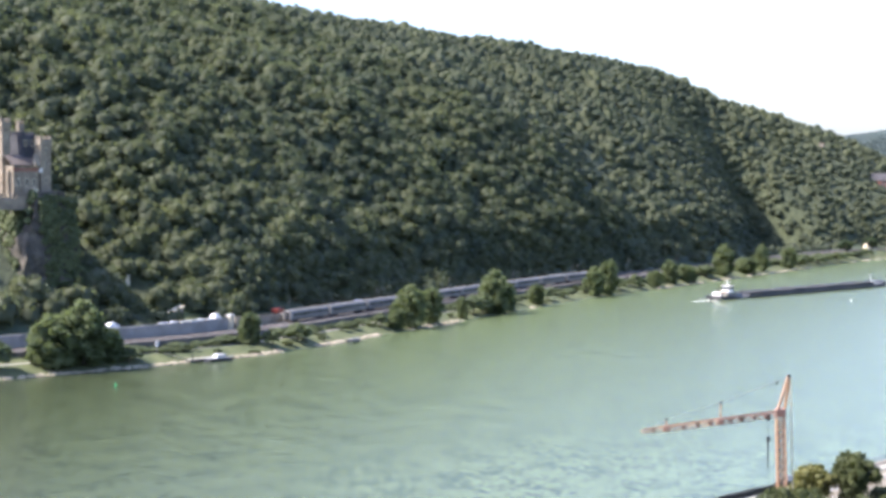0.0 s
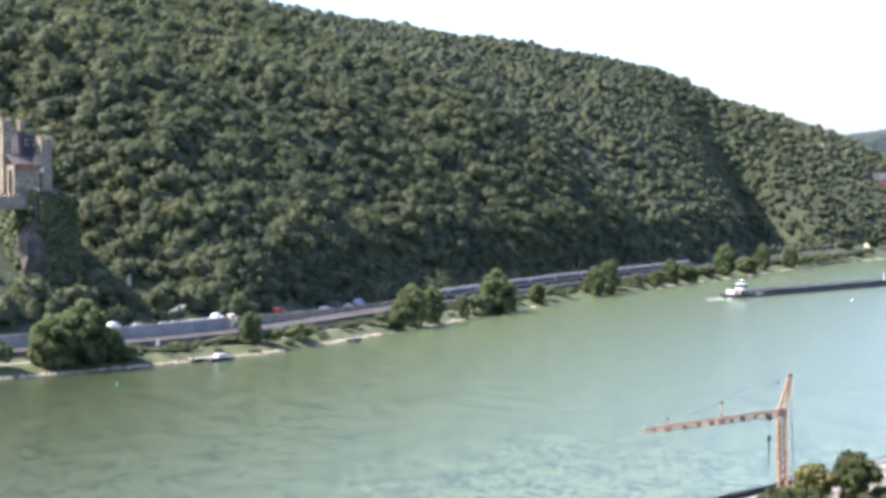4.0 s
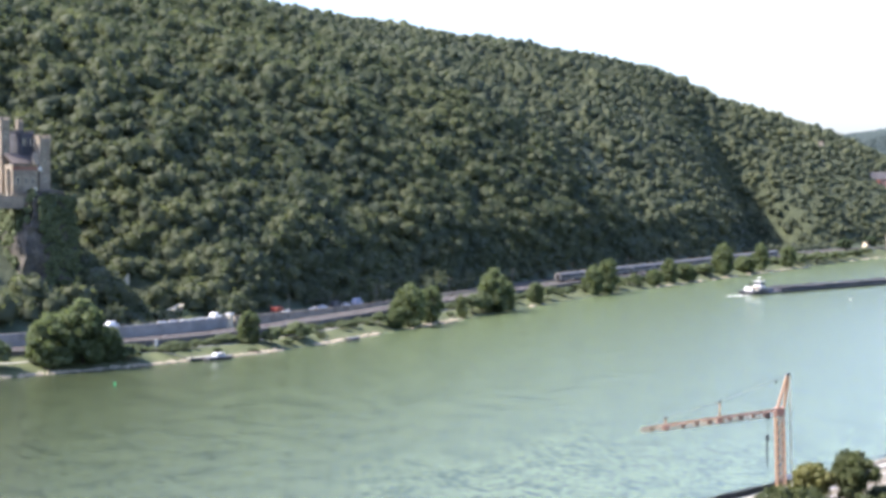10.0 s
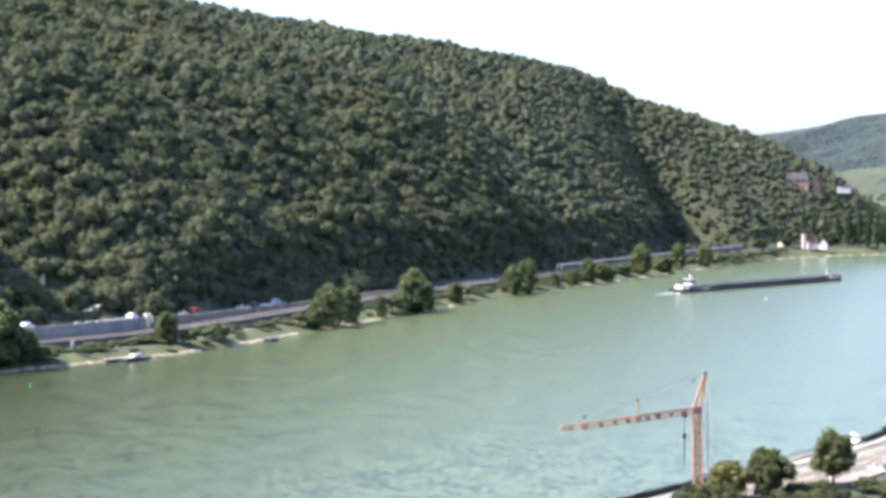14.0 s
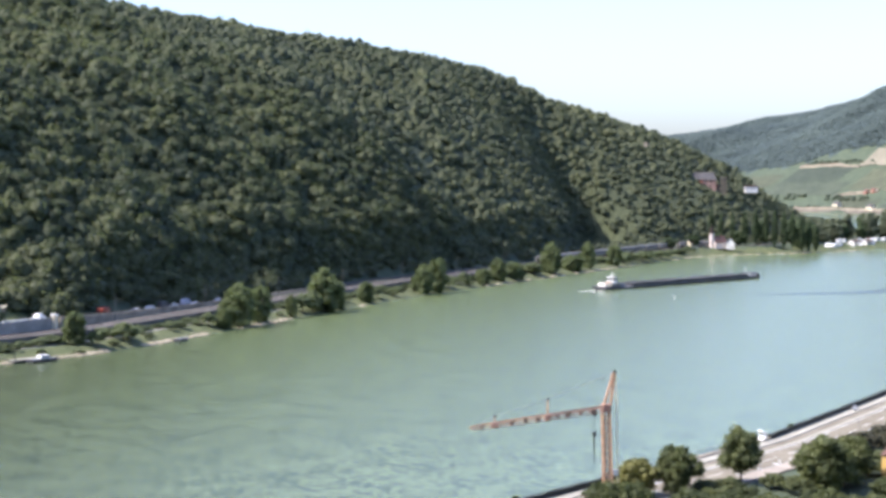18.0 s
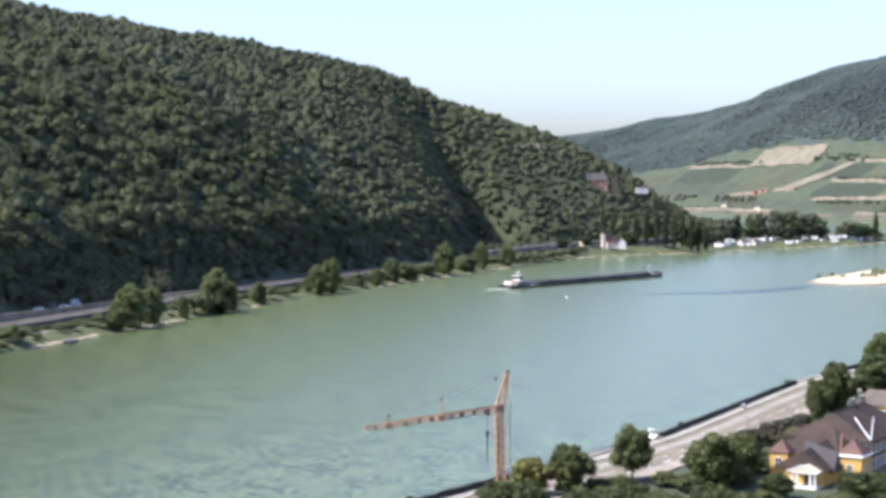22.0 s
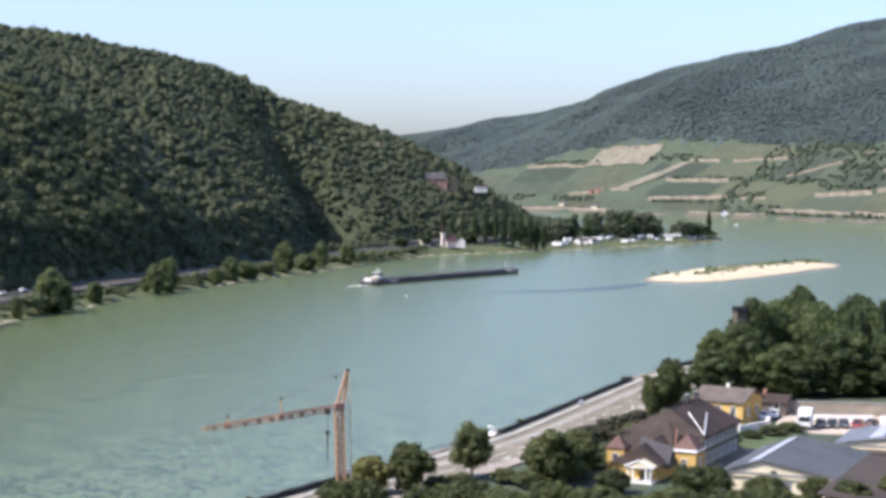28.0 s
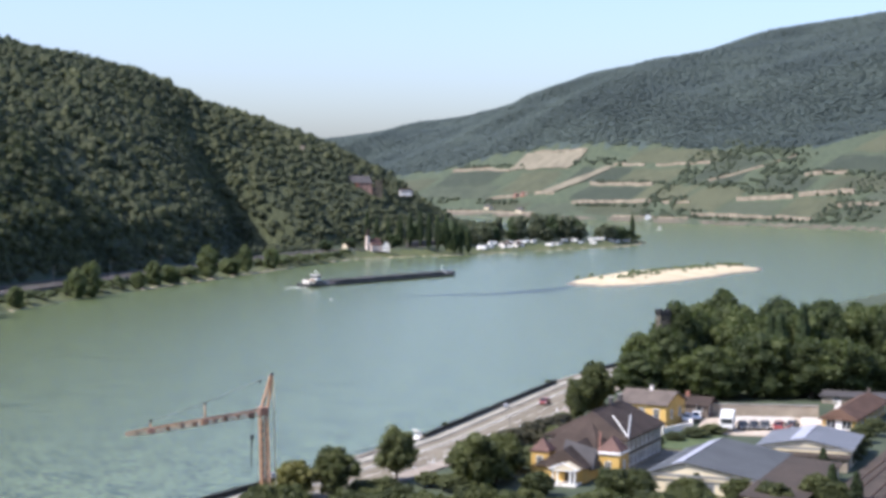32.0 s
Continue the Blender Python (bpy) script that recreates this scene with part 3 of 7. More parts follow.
def build_ground():
    az = np.radians(np.concatenate([np.arange(-180, -24, 4), np.arange(-24, 40, 0.38), np.arange(40, 180, 4)]))
    far = [0.05, 20, 50, 90, 130, 170, 200]
    while far[-1] < 4900:
        d = far[-1]
        far.append(d + (3.5 if d < 1350 else 8.0 if d < 2300 else 0.012 * d))
    r = np.array(far)
    x, y = r[:, None] * np.sin(az)[None], r[:, None] * np.cos(az)[None]
    z = ground_height(x.ravel(), y.ravel()).reshape(x.shape)
    n, m = x.shape
    verts = np.stack([x.ravel(), y.ravel(), z.ravel()], -1)
    i, j = np.meshgrid(np.arange(n - 1), np.arange(m), indexing="ij")
    k = (j + 1) % m
    faces = np.stack([i * m + j, (i + 1) * m + j, (i + 1) * m + k, i * m + k], -1).reshape(-1, 4)
    faces = faces[:, ::-1]
    ob = mesh_from("ground", verts, faces, GRASS, True)
    # bare shaded soil under the woods of the west hill, grass elsewhere
    c = verts[faces].mean(axis=1)
    u, s = shore_frame(W_LINE, c[:, 0], c[:, 1], 1)
    under = (s > np.interp(u, W_U, W_FOOT) + 3) & ~((u > 1255) & (u < 1275) & (s > 30) & (s < 52))
    ob.data.materials.append(FOREST_FLOOR)
    ob.data.materials.append(MEADOW)
    bank = ((s > 0) & (s < 16) & (u < 2400)) | ((u > 1258) & (u < 1273) & (s > 33) & (s < 50))
    ob.data.materials.append(LEAVES_FAR_HAZED)
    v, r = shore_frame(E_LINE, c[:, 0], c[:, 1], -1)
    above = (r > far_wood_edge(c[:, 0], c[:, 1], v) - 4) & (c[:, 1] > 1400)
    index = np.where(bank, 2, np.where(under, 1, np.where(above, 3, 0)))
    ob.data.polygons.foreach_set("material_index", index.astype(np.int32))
    return tagged(ob, "grassy valley ground rising into steep wooded hillsides", "ground", kind="structure")


ground = build_ground()
bm = bmesh.new()
vs = [bm.verts.new(p) for p in ((-3000, -1500, 0), (3000, -1500, 0), (3000, 4800, 0), (-3000, 4800, 0))]
bm.faces.new(vs)
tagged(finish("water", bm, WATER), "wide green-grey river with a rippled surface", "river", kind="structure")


def wooded_points(x0, x1, y0, y1, gap, rng):
    gx, gy = np.meshgrid(np.arange(x0, x1, gap), np.arange(y0, y1, gap))
    x = (gx + rng.uniform(-0.48, 0.48, gx.shape) * gap).ravel()
    y = (gy + rng.uniform(-0.48, 0.48, gy.shape) * gap).ravel()
    a = np.degrees(np.arctan2(x, y))
    m = (a > -18) & (a < 36) & (np.hypot(x, y) < 4800)
    return x[m], y[m]


# Clearings: the castle rock, the slope of grass above the road, the upper castle, the camp.
PATH_WALLS = [(-119.3, 538.8, 2.6, 5.5), (-100.7, 538.1, 2.2, 4.5), (-115.9, 503.9, 1.6, 5.0), (-117.6, 536.0, 1.6, 4.0)]


def clear_of_wood(u, s, x=None, y=None):
    c = (u > 1183) & (u < 1213) & (s > 50) & (s < 84)
    c |= (u > 1257) & (u < 1272) & (s > 32) & (s < 52)
    if x is not None:
        # the castle path, open towards the river
        for px_, py_, _w, _h in PATH_WALLS:
            k = np.hypot(px_, py_)
            along_, off = (px_ * (px_ - x) + py_ * (py_ - y)) / k, np.abs(px_ * (y - py_) - py_ * (x - px_)) / k
            c |= (along_ > -3) & (along_ < 11) & (off < 4.2)
    c |= (u > 2066) & (u < 2093) & (s > 94) & (s < 117)
    c |= (u > 2098) & (u < 2112) & (s > 76) & (s < 88)
    return c


def build_west_wood():
    rng = np.random.default_rng(3)
    x, y = wooded_points(-330, 640, 380, 1900, 5.6, rng)
    # a closer row of trees along the steep foot of the hill
    x2, y2 = wooded_points(-330, 640, 380, 1900, 4.2, rng)
    u2, s2 = shore_frame(W_LINE, x2, y2, 1)
    rim = (s2 < np.interp(u2, W_U, W_FOOT) + 16) & (u2 > 1290) & (u2 < 1950)
    # and more of them where the ground is steep
    z2 = ground_height(x2, y2)
    steep = np.hypot(ground_height(x2 + 2, y2) - z2, ground_height(x2, y2 + 2) - z2) / 2
    rim |= rng.random(len(x2)) < 1.7 * (np.sqrt(1 + steep ** 2) - 1.18)
    x, y = np.concatenate([x, x2[rim]]), np.concatenate([y, y2[rim]])
    u, s = shore_frame(W_LINE, x, y, 1)
    back = shore_frame(RIDGE_LINE, x, y, -1)[1]
    foot = np.interp(u, W_U, W_FOOT)
    near = (s > foot + 1) & (back > -24) & ~clear_of_wood(u, s, x, y)
    x, y = x[near], y[near]
    z = ground_height(x, y)
    size = (3.0 + 3.4 * rng.random(len(x)) ** 1.7) * (1 + 0.25 * value_noise(x, y, 45, 2))
    size *= np.interp(np.hypot(x, y), [800, 1000], [1.0, 0.92])
    lift = size * rng.uniform(0.1, np.interp(np.hypot(x, y), [700, 1000], [0.6, 0.3]))
    tall = rng.uniform(0.75, np.interp(np.hypot(x, y), [700, 1000], [1.15, 0.9]))
    # full crowns up to the middle distance, plainer ones beyond
    mesh = []
    for pick, kinds in ((np.hypot(x, y) < 880, [lobed_template(5, k, rng, -0.3, 210) for k in range(18)]),
                        (np.hypot(x, y) >= 880, [lobed_template(4, k + 40, rng, -0.2, 36) for k in range(18)])):
        places = np.stack([x, y, z + lift], -1)[pick]
        mesh.append(scatter_arrays(kinds, places, size[pick], tall[pick], rng))
    ob = mesh_from("hillside_wood", np.vstack([mesh[0][0], mesh[1][0]]), np.vstack([mesh[0][1], mesh[1][1] + len(mesh[0][0])]), LEAVES_HILL, True)
    return tagged(ob, "dense dark green deciduous wood covering the steep hillside", "woodland", kind="stuff")


def build_east_wood():
    rng = np.random.default_rng(5)
    x, y = wooded_points(-300, 3000, 1500, 4800, 7.4, rng)
    v, r = shore_frame(E_LINE, x, y, -1)
    wide = np.interp(v, E_U, E_WIDE)
    near = (r > far_wood_edge(x, y, v)) & (r < wide + 90)
    x, y = x[near], y[near]
    z = ground_height(x, y)
    size = rng.uniform(5.0, 8.5, len(x))
    templates = [clump_template(1, k, 0.4, -0.35, 0.9) for k in range(6)]
    places = np.stack([x, y, z - size * rng.uniform(0.02, 0.16, len(x))], -1)
    ob = scatter("far_wood", templates, places, size, rng.uniform(0.3, 0.42, len(x)), LEAVES_FAR_HAZED, rng)
    return tagged(ob, "distant mixed wood on the far hills above vineyards", "woodland", kind="stuff")


build_west_wood()
build_east_wood()

# ---- trees ----


def leaf_cards(rng, centres, radii, count, size):
    """Small leaf sprays on the outside of a crown's masses."""
    i = rng.integers(0, len(centres), count)
    d = rng.normal(size=(count, 3))
    d /= np.linalg.norm(d, axis=1)[:, None]
    c = centres[i] + d * (radii[i] * rng.uniform(0.8, 1.5, count))[:, None]
    a = rng.normal(size=(count, 3))
    a /= np.linalg.norm(a, axis=1)[:, None]
    b = np.cross(a, rng.normal(size=(count, 3)))
    b /= np.linalg.norm(b, axis=1)[:, None]
    s = size * rng.uniform(0.6, 1.4, count)[:, None]
    tri = np.stack([c - a * s, c + b * s * 0.7, c + a * s, c - b * s * 0.7], 1)
    f = np.arange(count * 4).reshape(-1, 4)
    return tri.reshape(-1, 3), np.vstack([f[:, [0, 1, 2]], f[:, [0, 2, 3]]])


def crown_mesh(name, seed, tall, wide, stem, lumps, cards, card, material, shape="round"):
    """A crown of many leafy lumps and loose sprays; tall: top of the tree, stem: bare height below."""
    rng = np.random.default_rng(seed)
    mid, half = (tall + stem) / 2, (tall - stem) / 2
    centres, radii = [], []
    for k in range(lumps):
        t = (k + 0.5) / lumps
        h = 1 - 2 * t
        ring = math.sqrt(max(0.0, 1 - h * h))
        if shape == "column":
            ring = 0.8 * (1 - abs(h) ** 3) * (0.75 + 0.25 * (1 - h))
        elif shape == "cone":
            ring = 0.95 * (1 - (h + 1) / 2) ** 0.8 + 0.06
        elif shape == "bush":
            h = abs(h) * 1.1 - 0.35
        a = k * 2.39996 + rng.uniform(-0.4, 0.4)
        if shape == "round":
            ring *= 0.95 + 0.55 * noise.noise(Vector((math.cos(a) * 1.3, math.sin(a) * 1.3, h * 1.5 + seed * 3.7)))
            h += 0.28 * noise.noise(Vector((math.cos(a) * 1.6, math.sin(a) * 1.6, seed * 5.3)))
        elif shape == "full":
            ring = (1 - abs(h) ** (4.0 if h < 0 else 2.0)) ** 0.5 * (0.95 + 0.5 * noise.noise(Vector((math.cos(a) * 1.3, math.sin(a) * 1.3, h * 1.5 + seed * 3.7))))
            h += 0.25 * max(0.0, h) * noise.noise(Vector((math.cos(a) * 1.6, math.sin(a) * 1.6, seed * 5.3)))
        reach = rng.uniform(0.4, 0.9)
        centres.append((math.cos(a) * ring * wide / 2 * reach, math.sin(a) * ring * wide / 2 * reach,
                        mid + h * half * 0.82 + rng.uniform(-0.05, 0.05) * tall))
        radii.append(rng.uniform(0.55, 1.1) * 1.02 / lumps ** 0.42 * min(wide, 2.2 * half) * (0.75 if shape in ("column", "cone") else 0.72))
    centres, radii = np.array(centres), np.array(radii)
    vs, fs, base = [], [], 0
    for k in range(lumps):
        v, f = clump_template(1, seed * 31 + k, 0.6, -2, 0.95)
        vs.append(v * radii[k] + centres[k])
        fs.append(f + base)
        base += len(v)
    v, f = leaf_cards(rng, centres, radii, cards, card)
    vs.append(v)
    fs.append(f + base)
    ob = mesh_from(name, np.vstack(vs), np.vstack(fs), material, True)
    return ob


def trunk_mesh(seed, tall, wide, stem, thick):
    rng = np.random.default_rng(seed + 900)
    bm = bmesh.new()
    lean = Vector((rng.uniform(-0.04, 0.04) * tall, rng.uniform(-0.04, 0.04) * tall, 0))
    knee = Vector((0, 0, max(stem, 0.25 * tall))) + lean * 0.5
    tube(bm, (0, 0, -0.6), knee, thick, thick * 0.75, 8)
    tube(bm, knee, Vector((0, 0, tall * 0.8)) + lean, thick * 0.75, thick * 0.2, 6)
    for k in range(6):
        a = k * 2.4 + rng.uniform(-0.3, 0.3)
        root = knee + Vector((0, 0, tall * 0.07 * k * 0.7))
        tip = root + Vector((math.cos(a) * wide * 0.32, math.sin(a) * wide * 0.32, tall * rng.uniform(0.12, 0.26)))
        tube(bm, root, tip, thick * 0.4, thick * 0.1, 5)
    return bm


TREE_KINDS = {}


def tree(name, kind, x, y, z, tall, wide, label, group="", category="tree", turn=0.0):
    """A tree as trunk and crown. Trees of one kind share their meshes, scaled to the height and width asked for."""
    shape, lumps, cards, card, stem, material, seed = kind
    if kind not in TREE_KINDS:
        first = thing(name, pose(0, 0, 0), label, category, group)
        t = finish("trunk", trunk_mesh(seed, 10, 8, stem * 10, 0.28), BARK, first, "grey-brown trunk and limbs")
        c = crown_mesh("crown", seed, 10, 8, stem * 10, lumps, cards, card, material, shape)
        c.parent = first
        TREE_KINDS[kind] = first
        ob = first
        ob.matrix_world = pose(x, y, z, 0, 0, turn) @ Matrix.Diagonal((wide / 8, wide / 8, tall / 10, 1))
        return ob
    src = TREE_KINDS[kind]
    ob = new(name)
    tagged(ob, label, category, group)
    ob.matrix_world = pose(x, y, z, 0, 0, turn) @ Matrix.Diagonal((wide / 8, wide / 8, tall / 10, 1))
    for child in src.children:
        c = child.copy()
        scene.collection.objects.link(c)
        c.parent = ob
    return ob


BROAD_A = ("full", 64, 6000, 0.29, -0.06, LEAVES_BANK, 1)
BROAD_B = ("full", 60, 6000, 0.29, -0.08, LEAVES_BANK, 2)
BUSH = ("bush", 36, 420, 0.36, 0.0, LEAVES_BANK, 3)
TOWN_A = ("round", 56, 6000, 0.28, 0.14, LEAVES_TOWN, 4)
TOWN_B = ("round", 56, 6000, 0.28, 0.1, LEAVES_TOWN, 5)
STREET_TREE = ("full", 80, 5500, 0.23, 0.24, LEAVES_TOWN, 12)
PARK_A = ("round", 60, 8000, 0.27, 0.1, LEAVES_PARK, 14)
PARK_B = ("round", 56, 8000, 0.27, 0.06, LEAVES_PARK, 15)
PARK_C = ("full", 64, 8000, 0.27, 0.02, LEAVES_PARK, 16)
YELLOWISH = ("full", 60, 5000, 0.27, 0.0, LEAVES_YELLOW, 17)
TOWN_BUSH = ("bush", 50, 1300, 0.28, 0.0, LEAVES_TOWN, 6)
DARK_BUSH = ("bush", 50, 1300, 0.28, 0.0, RED_BROWN_LEAVES, 11)
TALL_POPLAR = ("column", 150, 900, 0.26, 0.03, POPLAR, 7)
FIR = ("cone", 60, 2600, 0.2, 0.05, POPLAR, 8)
FAR_TREE = ("round", 40, 700, 0.35, 0.12, LEAVES_CAMP, 9)
FAR_DARK = ("round", 40, 700, 0.35, 0.08, POPLAR, 10)

# ---- west bank: stones, grass, railway, road ----
rng_bank = np.random.default_rng(17)


def build_bank_stones():
    """Pale riprap along the water's edge."""
    v, f = clump_template(1, 77, 0.5, -2, 0.6)
    n = 6800
    u = rng_bank.uniform(1090, 2420, n)
    gap = value_noise(u, u * 0, 34, 41) + 0.5 * value_noise(u, u * 0, 9, 43)
    u = u[gap > -0.15]
    s = rng_bank.uniform(-0.7, 1.5, len(u))
    pts = np.array([west_at(a, b)[:2] for a, b in zip(u, s)])
    z = ground_height(pts[:, 0], pts[:, 1])
    size = rng_bank.uniform(0.25, 0.7, len(u))
    ob = scatter("bank_stones", [(v, f)], np.stack([pts[:, 0], pts[:, 1], np.maximum(z, 0) + 0.1], -1), size,
                 np.ones(len(u)), STONES, rng_bank)
    tagged(ob, "pale rough riprap stones along the river's edge", "stones", kind="stuff")


build_bank_stones()


def west_line(u0, u1, s, gap=12.0):
    return [west_at(u, s)[:2] for u in np.arange(u0, u1 + 1, gap)]


ROAD_U, ROAD_Z = [1050, 1271, 1306, 1351, 1700, 2600], [7.4, 7.3, 6.3, 5.5, 5.3, 5.3]
us = np.arange(1080, 1990, 12.0)
line = [west_at(u, 30.5)[:2] for u in us]
rz = np.interp(us, ROAD_U, ROAD_Z)
tagged(finish("road_west", ribbon(line, -3.6, 3.6, 2.0, rz), DARK_ASPHALT), "dark grey asphalt riverside road below the wood", "road", kind="structure")
wall_u = np.arange(1150, 1267, 6.0)
wall_line = [west_at(u, 26.4)[:2] for u in wall_u]
tagged(finish("retaining_wall", ribbon(wall_line, -0.35, 0.35, 2.0, np.interp(wall_u, ROAD_U, ROAD_Z) + 1.2), CONCRETE),
       "long grey concrete retaining wall below the road", "wall", kind="structure")
wall_u = np.arange(1268, 1420, 6.0)
tagged(finish("quarry_wall", ribbon([west_at(u, 26.4)[:2] for u in wall_u], -0.3, 0.3, 3.0, np.interp(wall_u, ROAD_U, ROAD_Z) + 1.1), WALLSTONE),
       "low brown stone wall beside the railway", "wall", kind="structure")
def track_s(u):
    """The railway leaves the shore behind the chapel."""
    return float(np.interp(u, [0, 1900, 2000, 2100, 2200, 2350, 2600], [0, 0, 8, 26, 58, 130, 180]))


def rail_line(off, u1=2380, gap=12.0):
    return smooth_line([west_at(u, off + track_s(u))[:2] for u in np.arange(1080, u1, 30.0)], gap)


bed = rail_line(20.0)
tagged(finish("railway_bed", ribbon(bed, -5.0, 5.0, 1.0, 5.1), BALLAST), "brown ballast bed of a double-track railway", "railway", kind="structure")
rails = thing("railway_track", pose(0, 0, 0), "double railway track with rusty steel rails", "railway track")
for off in (17.2, 18.64, 21.4, 22.84):
    part("rail", ribbon(rail_line(off), -0.06, 0.06, 4.98, 5.2), RUST, rails)
fence = thing("embankment_fence", pose(0, 0, 0), "grey metal fence along the railway embankment", "fence")
for k, u in enumerate(np.arange(1285, 1640, 9.0)):
    x, y, _ = west_at(u, 14.6)
    part("post", a_tube((x, y, 2.2), (x, y, 4.6), 0.09), CONCRETE, fence)
parapet = thing("road_parapet", pose(0, 0, 0), "white-painted road parapet posts on the wall", "parapet")
for u in np.arange(1230, 1263, 4.2):
    x, y, h = west_at(u, 26.4)
    part("block", box(bmesh.new(), -1.5, 1.5, -0.25, 0.25, 0, 0.55, heading(x, y, 8.4, h)), WHITEWASH, parapet)
x, y, h = west_at(1265, 26.0)
pier = thing("wall_pier", heading(x, y, 4.0, h), "pale sandstone pier at the end of the wall", "pier")
part("shaft", a_box(-0.9, 0.9, -0.7, 0.7, 0, 5.0, bevel=0.08), CREAM, pier)
part("cap", a_box(-1.1, 1.1, -0.9, 0.9, 5.0, 5.4, bevel=0.06), WHITEWASH, pier)

for k, u in enumerate(np.arange(1300, 1990, 62.0)):
    x, y, h = west_at(u, 25.0)
    mast = thing("catenary_mast", heading(x, y, 4.9, h), "grey steel mast of the railway's overhead line", "mast", "masts along the railway")
    part("pole", a_tube((0, 0, 0), (0, 0, 8.2), 0.12, 0.08), DARK_STEEL, mast)
    part("bracket", a_tube((0, 0, 6.9), (0, -3.4, 7.4), 0.035), DARK_STEEL, mast)
    part("foot", a_box(-0.35, 0.35, -0.35, 0.35, -0.3, 0.35), CONCRETE, mast)
wires = thing("overhead_wire", pose(0, 0, 0), "thin dark overhead wires above the railway", "wire")
for off in (17.9, 22.1):
    part("wire", ribbon(west_line(1290, 1990, off, 31.0), -0.03, 0.03, 10.9, 10.97), BLACK, wires)

# cream towpath in the grass
tagged(finish("towpath", ribbon(west_line(1120, 1420, 10.2), -1.1, 1.1, 1.5, 2.55), PAVING), "pale gravel towpath through the grass strip", "path", kind="structure")


def bank_tree(name, kind, u, s, tall, wide, label, k):
    x, y, _ = west_at(u, s)
    return tree(name, kind, x, y, ground_at(x, y) - 0.15, tall, wide, label, "bushes along the bank" if kind is BUSH else "trees along the bank", "bush" if kind is BUSH else "tree", k * 53.0)


BANK = "broad-leaved tree standing in the grass at the water's edge"
for k, (u, s, tall, wide, kind) in enumerate((
        (1176, 5.0, 13.0, 13.0, "A"), (1182, 7.0, 14.0, 12.0, "B"), (1186, 4.5, 16.5, 14.0, "A"), (1194, 5.0, 9.5, 9.0, "B"), (1252, 9.0, 9.6, 7.4, "B"), (1332, 2.5, 6.9, 6.5, "B"), (1343, 2.5, 13.9, 12.5, "A"),
        (1359, 2.5, 12.9, 9.5, "B"), (1384, 1.6, 8.6, 4.6, "B"), (1414, 1.6, 16.0, 13.5, "A"), (1428, 2.0, 11.6, 7.5, "B"), (1459, 2.5, 8.8, 7.4, "B"),
        (1521, 2.5, 12.2, 9.6, "A"), (1534, 1.6, 15.8, 10.0, "B"), (1593, 3.5, 7.3, 9.0, "B"), (1612, 3.5, 11.0, 9.5, "A"), (1632, 3.5, 8.8, 10.0, "B"),
        (1686, 4.5, 15.5, 11.5, "A"), (1718, 3.5, 8.6, 12.0, "B"), (1744, 4.5, 13.8, 9.5, "A"), (1786, 3.5, 12.0, 10.5, "B"))):
    bank_tree("tree", BROAD_A if kind == "A" else BROAD_B, u, s, tall, wide,
              ("tall " if tall > 13 else "small ") + BANK, k)
for k, (u, s, tall, wide) in enumerate((
        (1160, 5.8, 8.3, 9.5), (1200, 4, 4.4, 7.5), (1209, 13, 2.6, 8), (1224, 13, 2.4, 9), (1240, 13, 2.6, 9),
        (1256, 4, 6, 6), (1271, 5, 6, 8.4), (1246, 13, 3.2, 8), (1285, 13, 2.2, 8), (1326, 5, 5, 6),
        (1397, 3, 8, 8.4), (1476, 5, 4.6, 5), (1492, 4, 4, 5.5)) + (
        (1405, 2.5, 9, 8), (1553, 4, 5, 7), (1571, 4, 7, 6.6), (1663, 5, 7, 10.4), (1728, 9, 7.8, 10.6),
        (1806, 4, 6, 11.4), (1822, 6, 6, 11), (1840, 4, 6.2, 13), (1858, 5, 5.2, 10), (1878, 4, 6, 13), (1900, 6, 4.5, 12),
        (1925, 8, 4, 11), (1630, 6, 5, 9), (1668, 8, 5, 9), (1570, 6, 4, 7), (1520, 6, 3, 7), (1445, 6, 3, 5), (1310, 8, 2.5, 6))):
    bank_tree("bush", BUSH, u, s, tall, wide, "rounded green willow bush on the stony bank", k)


rng_scrub = np.random.default_rng(71)
for k in range(70):
    u, s = rng_scrub.uniform(1200, 1640), rng_scrub.choice([3.2, 6.5, 8.2, 11.8])
    bank_tree("bush", BUSH, u, s + rng_scrub.uniform(-0.8, 0.8), rng_scrub.uniform(0.9, 2.3), rng_scrub.uniform(2.2, 5.0), "low tangled green bush in the rough grass", k)
for k, u in enumerate(np.arange(1196, 1950, 6.0)):
    tall = rng_scrub.uniform(1.2, 3.0)
    if u > 1500:
        tall *= rng_scrub.uniform(0.8, 2.1)
    bank_tree("bush", BUSH, u + rng_scrub.uniform(-3, 3), 13.0 + rng_scrub.uniform(-2.6 if u > 1480 else -1.0, 1.4), tall, rng_scrub.uniform(5.0, 10.5), "dense green hedge bush along the railway", k)


# ---- the castle on its rock ----


CASTLE_AT = (-128.5, 508.0)
# The castle's walls stand askew to the river: x runs along the shaded fronts, -y is the sunlit side.
CASTLE_AZ = 134.0


def castle_place(right, deep, z):
    """A pose on the rock: metres to the right and behind the middle as the town sees it."""
    return heading(CASTLE_AT[0] + 0.97 * right - 0.242 * deep, CASTLE_AT[1] + 0.242 * right + 0.97 * deep, z, CASTLE_AZ)


